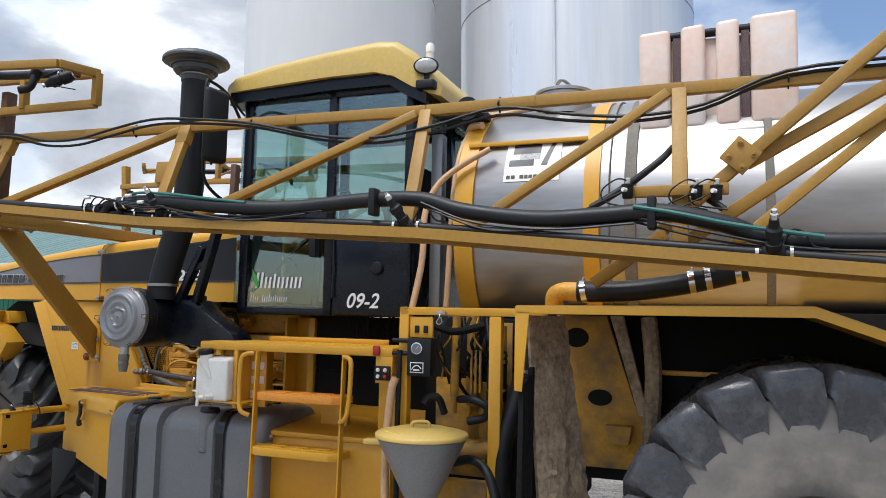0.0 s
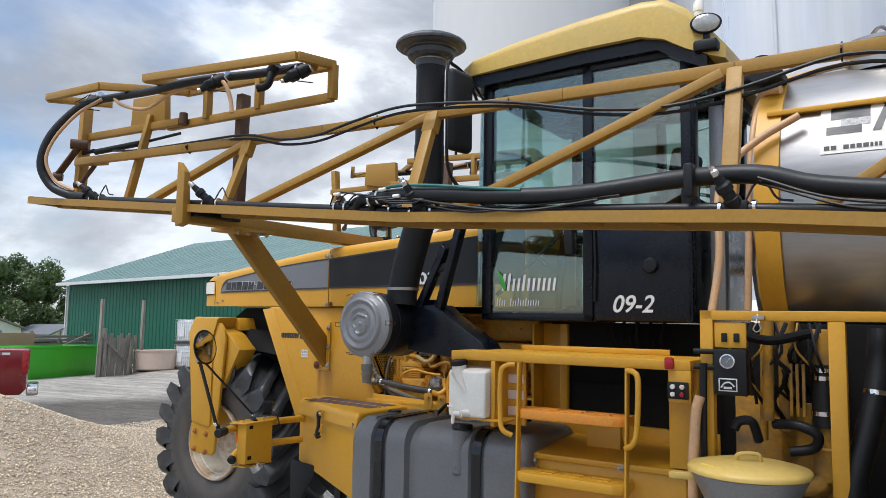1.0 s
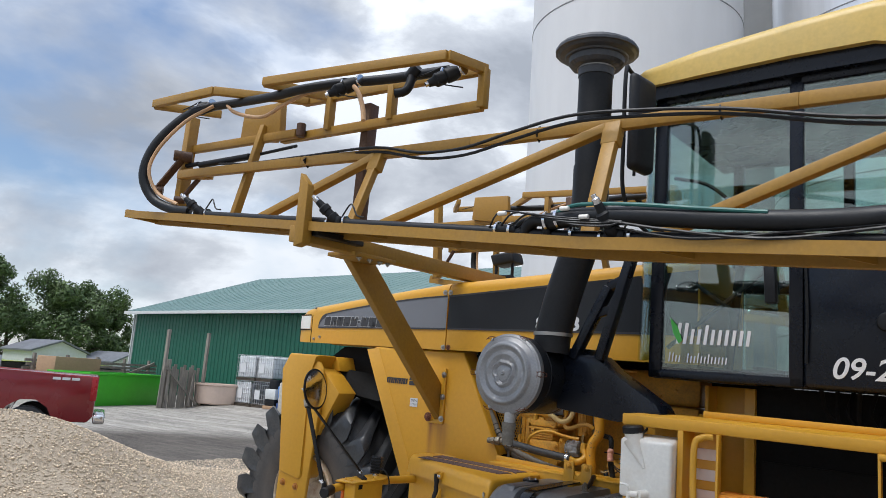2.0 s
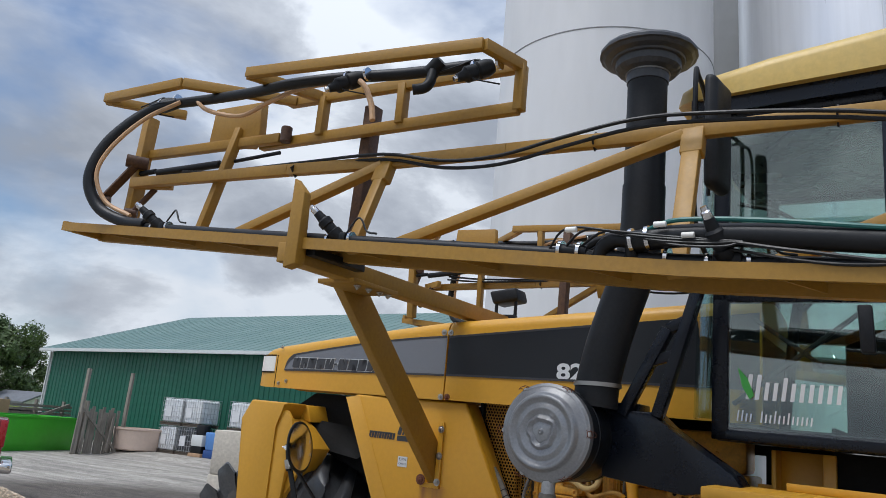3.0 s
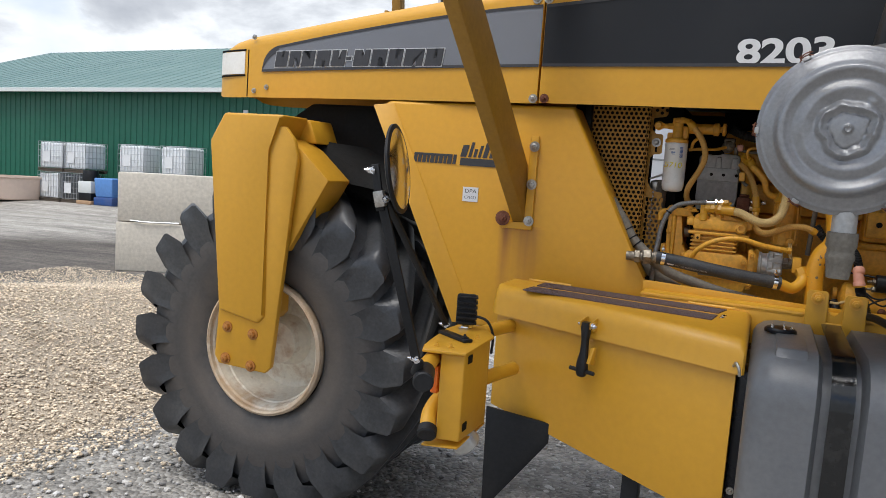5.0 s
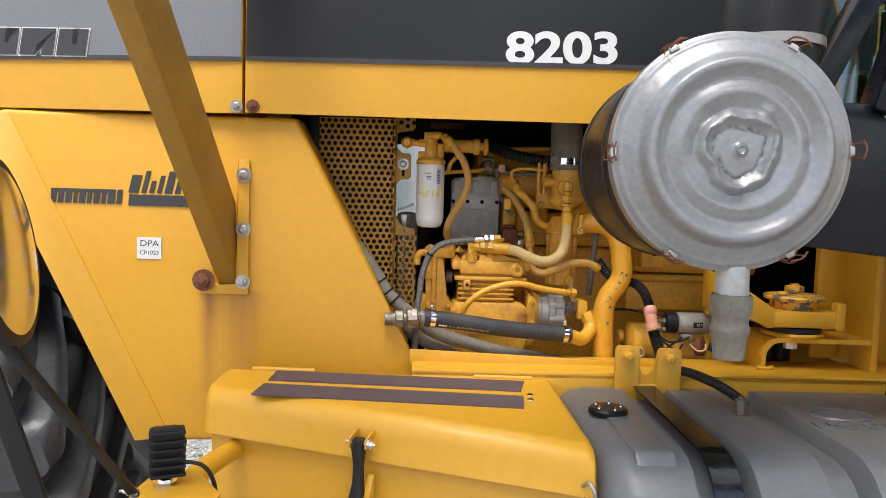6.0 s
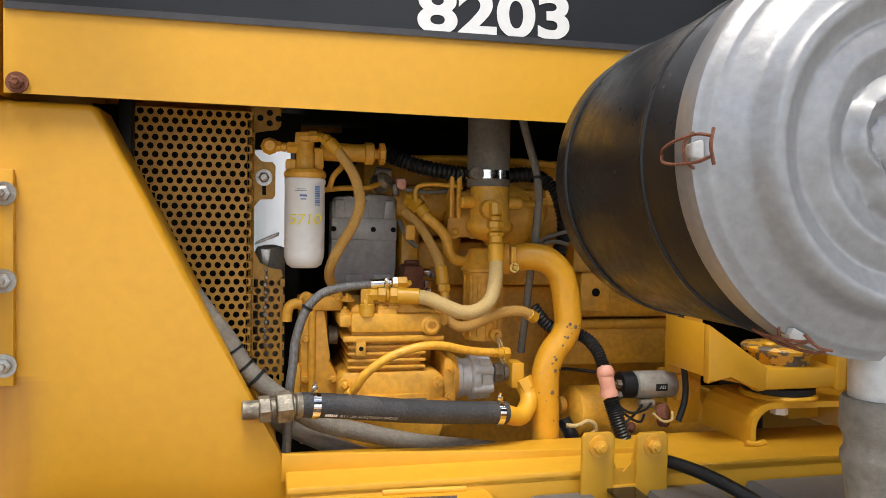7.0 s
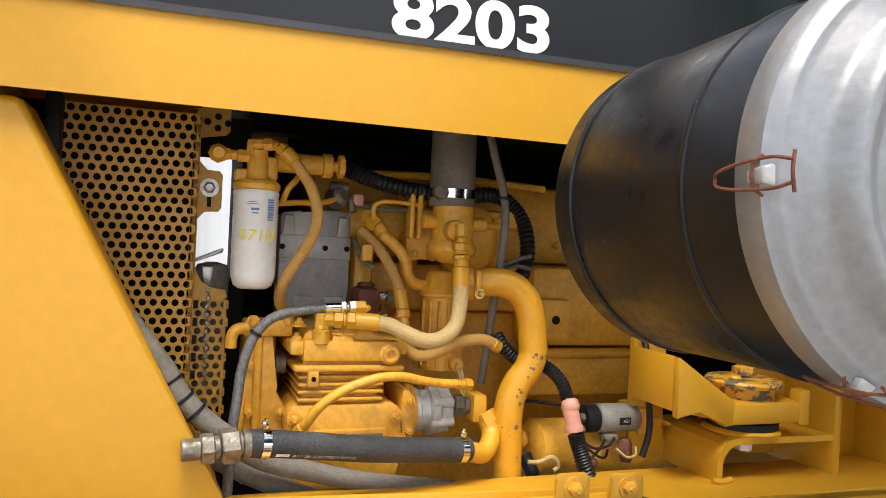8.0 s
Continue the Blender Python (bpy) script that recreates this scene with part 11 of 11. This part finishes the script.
bx = tagged(new("tan_crate"), "long tan wooden crate behind the dumpster", "crate")
bx.matrix_basis = pose(-30.6, 12.0, 0, 0, 0, 112)
bm = B()
box(bm, -1.4, 1.4, -0.5, 0.5, 0.9, 1.85, 0.02)
box(bm, -1.3, 1.3, -0.4, 0.4, 0.0, 0.9, 0.02)
part("crate_body", bm, TAN, bx)
BASIN = surface("pink_basin", (0.66, 0.52, 0.43), 0.6, 0, (8, 0.06), (2, 0.4, (0.58, 0.47, 0.40)), (20, 0.05))
ba = tagged(new("stock_basin"), "beige pink round plastic basin on the ground", "basin")
ba.matrix_basis = pose(-25.6, 16.5, 0.20)
bm = B()
lathe(bm, [(0.95, 0), (1.0, 0.05), (1.06, 0.80), (1.10, 0.84), (1.10, 0.90), (1.02, 0.90), (0.9, 0.1), (0, 0.08)], (0, 0, 0), (0, 0, 1), 40)
part("basin_wall", bm, BASIN, ba)
REDP = surface("red_truck_paint", (0.20, 0.006, 0.012), 0.25, 0, (10, 0.05), (1, 0.2, (0.2, 0.01, 0.012)), (30, 0.01), coat=0.6)
tk = tagged(new("pickup_truck"), "dark red pickup truck with a chrome rear bumper", "pickup truck")
tk.matrix_basis = pose(-12.75, 4.02, 0, 0, 0, 62) @ Matrix.Diagonal((1.06, 1.06, 1.06, 1))
bm = B()
body_side = [(0, 0.62), (0, 1.40), (-1.95, 1.42), (-2.05, 1.44), (-4.2, 1.34), (-5.6, 1.22), (-5.75, 0.9), (-5.75, 0.5), (-4.95, 0.5), (-4.87, 0.78), (-4.65, 0.93), (-4.35, 0.93), (-4.13, 0.78), (-4.05, 0.48), (-1.62, 0.48), (-1.54, 0.78), (-1.32, 0.93), (-1.02, 0.93), (-0.80, 0.78), (-0.72, 0.50), (-0.1, 0.50)]
prism(bm, body_side, "y", -0.98, 0.98, 0.03, 2)
part("body", bm, REDP, tk, "", 40)
bm = B()
prism(bm, [(-2.05, 1.34), (-2.2, 1.88), (-3.6, 1.88), (-4.3, 1.33)], "y", -0.82, 0.82, 0.06, 3)
part("cabin", bm, REDP, tk, "", 40)
bm = B()
for y in (-0.83, 0.826):
    prism(bm, [(-2.25, 1.40), (-2.35, 1.80), (-3.5, 1.80), (-4.0, 1.40)], "y", y, y + 0.006, 0)
part("side_glass", bm, BLACK, tk, "", 0)
for x in (-1.17, -4.5):
    for y in (-0.95, 0.70):
        bm = B()
        lathe(bm, [(0.22, 0), (0.36, 0.0), (0.39, 0.03), (0.39, 0.22), (0.36, 0.25), (0.22, 0.25)], (x, y, 0.39), (0, 1, 0), 32)
        w = part("wheel", bm, RUBBER, tk, "", 30)
        bm = B()
        lathe(bm, [(0.0, 0.03), (0.06, 0.02), (0.1, 0.04), (0.2, 0.02), (0.23, 0.0), (0.23, 0.2)], (x, y + (0.005 if y < 0 else 0.02), 0.39), (0, 1, 0), 24)
        part("wheel_rim", bm, CAGE, w, "", 30)
bm = B()
box(bm, 0.0, 0.22, -0.98, 0.98, 0.48, 0.66, 0.04, 3)
part("bumper", bm, CHROME, tk, "chrome rear bumper", 40)
for y in (-0.99, 0.80):
    bm = B()
    box(bm, -0.10, 0.02, y, y + 0.19, 0.92, 1.38, 0.02)
    part("tail_light", bm, RED, tk, "red tail light")
bm = B()
for k in range(3):
    box(bm, -0.80 + 0.17 * k, -0.66 + 0.17 * k, -0.988, -0.982, 1.30, 1.35, 0)
part("bed_badge", bm, DECALW, tk, "", 0)

# ---- far field, house, trees ----
FIELD = surface("far_crop", (0.20, 0.26, 0.04), 0.9, 0, (1.5, 0.3), (0.05, 0.5, (0.28, 0.27, 0.07)), (4, 0.3))
fd = tagged(sheet("field", list(np.linspace(-260, -66, 80)), list(np.linspace(16, 150, 40)), lambda x, y: 1.15 + 0.25 * noise.noise(V(x * 0.6, y * 0.6, 0)), FIELD), "yellow-green crop field beyond the yard", "field", kind="stuff")
SIDING = surface("white_siding", (0.60, 0.62, 0.63), 0.6, 0, (4, 0.05), (0.6, 0.25, (0.5, 0.5, 0.5)), (10, 0.05))
SHING = surface("grey_shingle", (0.15, 0.16, 0.18), 0.8, 0, (4, 0.15), (0.6, 0.3, (0.1, 0.1, 0.1)), (10, 0.1))
for hx, hy, w, d, h in ((-77.0, 31.8, 6.0, 5.6, 2.3), (-79.0, 40.5, 7.0, 4.4, 1.6)):
    hs = tagged(new("farm_shed"), "small white shed with a grey gable roof, far off", "shed")
    hs.matrix_basis = pose(hx, hy, 0, 0, 0, 3)
    bm = B()
    prism(bm, [(-d / 2, 0), (d / 2, 0), (d / 2, h), (0, h + 1.0), (-d / 2, h)], "x", -w / 2, w / 2, 0)
    part("wall", bm, SIDING, hs, "", 0)
    bm = B()
    prism(bm, [(-d / 2 - 0.3, h - 0.1), (0, h + 1.04), (d / 2 + 0.3, h - 0.1), (d / 2 + 0.3, h + 0.08), (0, h + 1.22), (-d / 2 - 0.3, h + 0.08)], "x", -w / 2 - 0.3, w / 2 + 0.3, 0)
    part("roof", bm, SHING, hs, "", 0)
    bm = B()
    box(bm, w / 2, w / 2 + 0.05, -1.3, 1.3, 0.0, 1.9, 0)
    part("garage_door", bm, TRIM, hs, "", 0)
BARK = surface("bark", (0.09, 0.07, 0.05), 0.9, 0, (10, 0.3), (2, 0.4, (0.05, 0.04, 0.03)), (20, 0.6))
LEAF = surface("leaves", (0.075, 0.125, 0.038), 0.6, 0, (3, 0.3), (0.25, 0.6, (0.12, 0.15, 0.05)), (5, 0.1), island=0.4)


def tree(name, x, y, h, spread, n):
    t = tagged(new(name), "broad leafy tree with an uneven crown", "tree", "trees behind the yard")
    t.matrix_basis = pose(x, y, 0, 0, 0, rng.uniform(0, 360))
    bm = B()
    tube(bm, [(0, 0, -0.2), (0.1, 0.05, h * 0.25), (0.0, 0.2, h * 0.55), (0.2, 0.1, h * 0.85)], lambda k: 0.35 * (1 - 0.85 * k), 10, 4)
    tips = []
    for k in range(11):
        a, z0 = k * 2.4, h * (0.10 + 0.062 * k)
        L = spread * (0.95 - 0.05 * k)
        e = V(L * math.cos(a) * 0.8, L * math.sin(a) * 0.8, z0 + h * 0.16)
        tube(bm, [(0.05, 0.05, z0), (e.x * 0.5, e.y * 0.5, z0 + h * 0.08), e], lambda q: 0.14 * (1 - 0.8 * q), 6, 3)
        tips.append(e)
    part("trunk", bm, BARK, t)
    cl = []
    for k in range(46):
        b = tips[k % len(tips)] if k < 33 else V(0, 0, h * 0.8)
        f = rng.random() ** 0.5
        cl.append((b.x * (0.55 + 0.6 * f) + rng.normal() * spread * 0.14, b.y * (0.55 + 0.6 * f) + rng.normal() * spread * 0.14, min(h * 0.97, b.z + rng.normal() * h * 0.09), spread * (0.16 + 0.12 * rng.random())))
    verts, faces = [], []
    for i in range(n):
        cx, cy, cz, r = cl[i % len(cl)]
        d = rng.normal(size=3)
        d /= np.linalg.norm(d)
        q = np.array([cx, cy, cz]) + d * r * rng.random() ** 0.4
        u = rng.normal(size=3)
        u /= np.linalg.norm(u)
        w = np.cross(u, d)
        s = 0.14 + 0.16 * rng.random()
        k = len(verts)
        verts += [tuple(q - u * s), tuple(q + w * s * 0.5), tuple(q + u * s), tuple(q - w * s * 0.5)]
        faces.append((k, k + 1, k + 2, k + 3))
    me = bpy.data.meshes.new("crown")
    me.from_pydata(verts, [], faces)
    me.materials.append(LEAF)
    c = new("crown", me)
    c.parent = t
    return t


for x, y, h, s, n in ((-88, 28.5, 12.8, 5.4, 15000), (-87, 38.5, 11.2, 6.6, 20000), (-88, 44.5, 9.4, 4.2, 9000), (-92, 34.0, 8.6, 4.2, 6000), (-90, 23.0, 12.0, 5.0, 6000), (-94, 14.0, 11.0, 5.0, 5000), (-92, 5.0, 10.0, 5.0, 4000)):
    tree("tree", x, y, h, s, n)

# white trailer decks beyond the pickup
tr = tagged(new("flat_trailer"), "long low white flat trailer beyond the pickup", "trailer")
tr.matrix_basis = pose(-33.0, 6.0, 0, 0, 0, 112)
bm = B()
box(bm, -4.5, 4.2, -1.1, 1.1, 1.05, 1.75, 0.03)
part("deck", bm, SIDING, tr)
for x in (-2.6, -1.7):
    for y in (-1.0, 0.8):
        bm = B()
        lathe(bm, [(0.2, 0), (0.48, 0.0), (0.52, 0.03), (0.52, 0.22), (0.48, 0.25), (0.2, 0.25)], (x, y, 0.5), (0, 1, 0), 28)
        part("wheel", bm, RUBBER, tr, "", 30)
bm = B()
box(bm, -4.2, 4.0, -0.4, 0.4, 0.85, 1.06, 0.01)
box(bm, 3.4, 3.6, -0.5, -0.4, 0.0, 0.9, 0.01)
part("chassis", bm, MATBLK, tr)
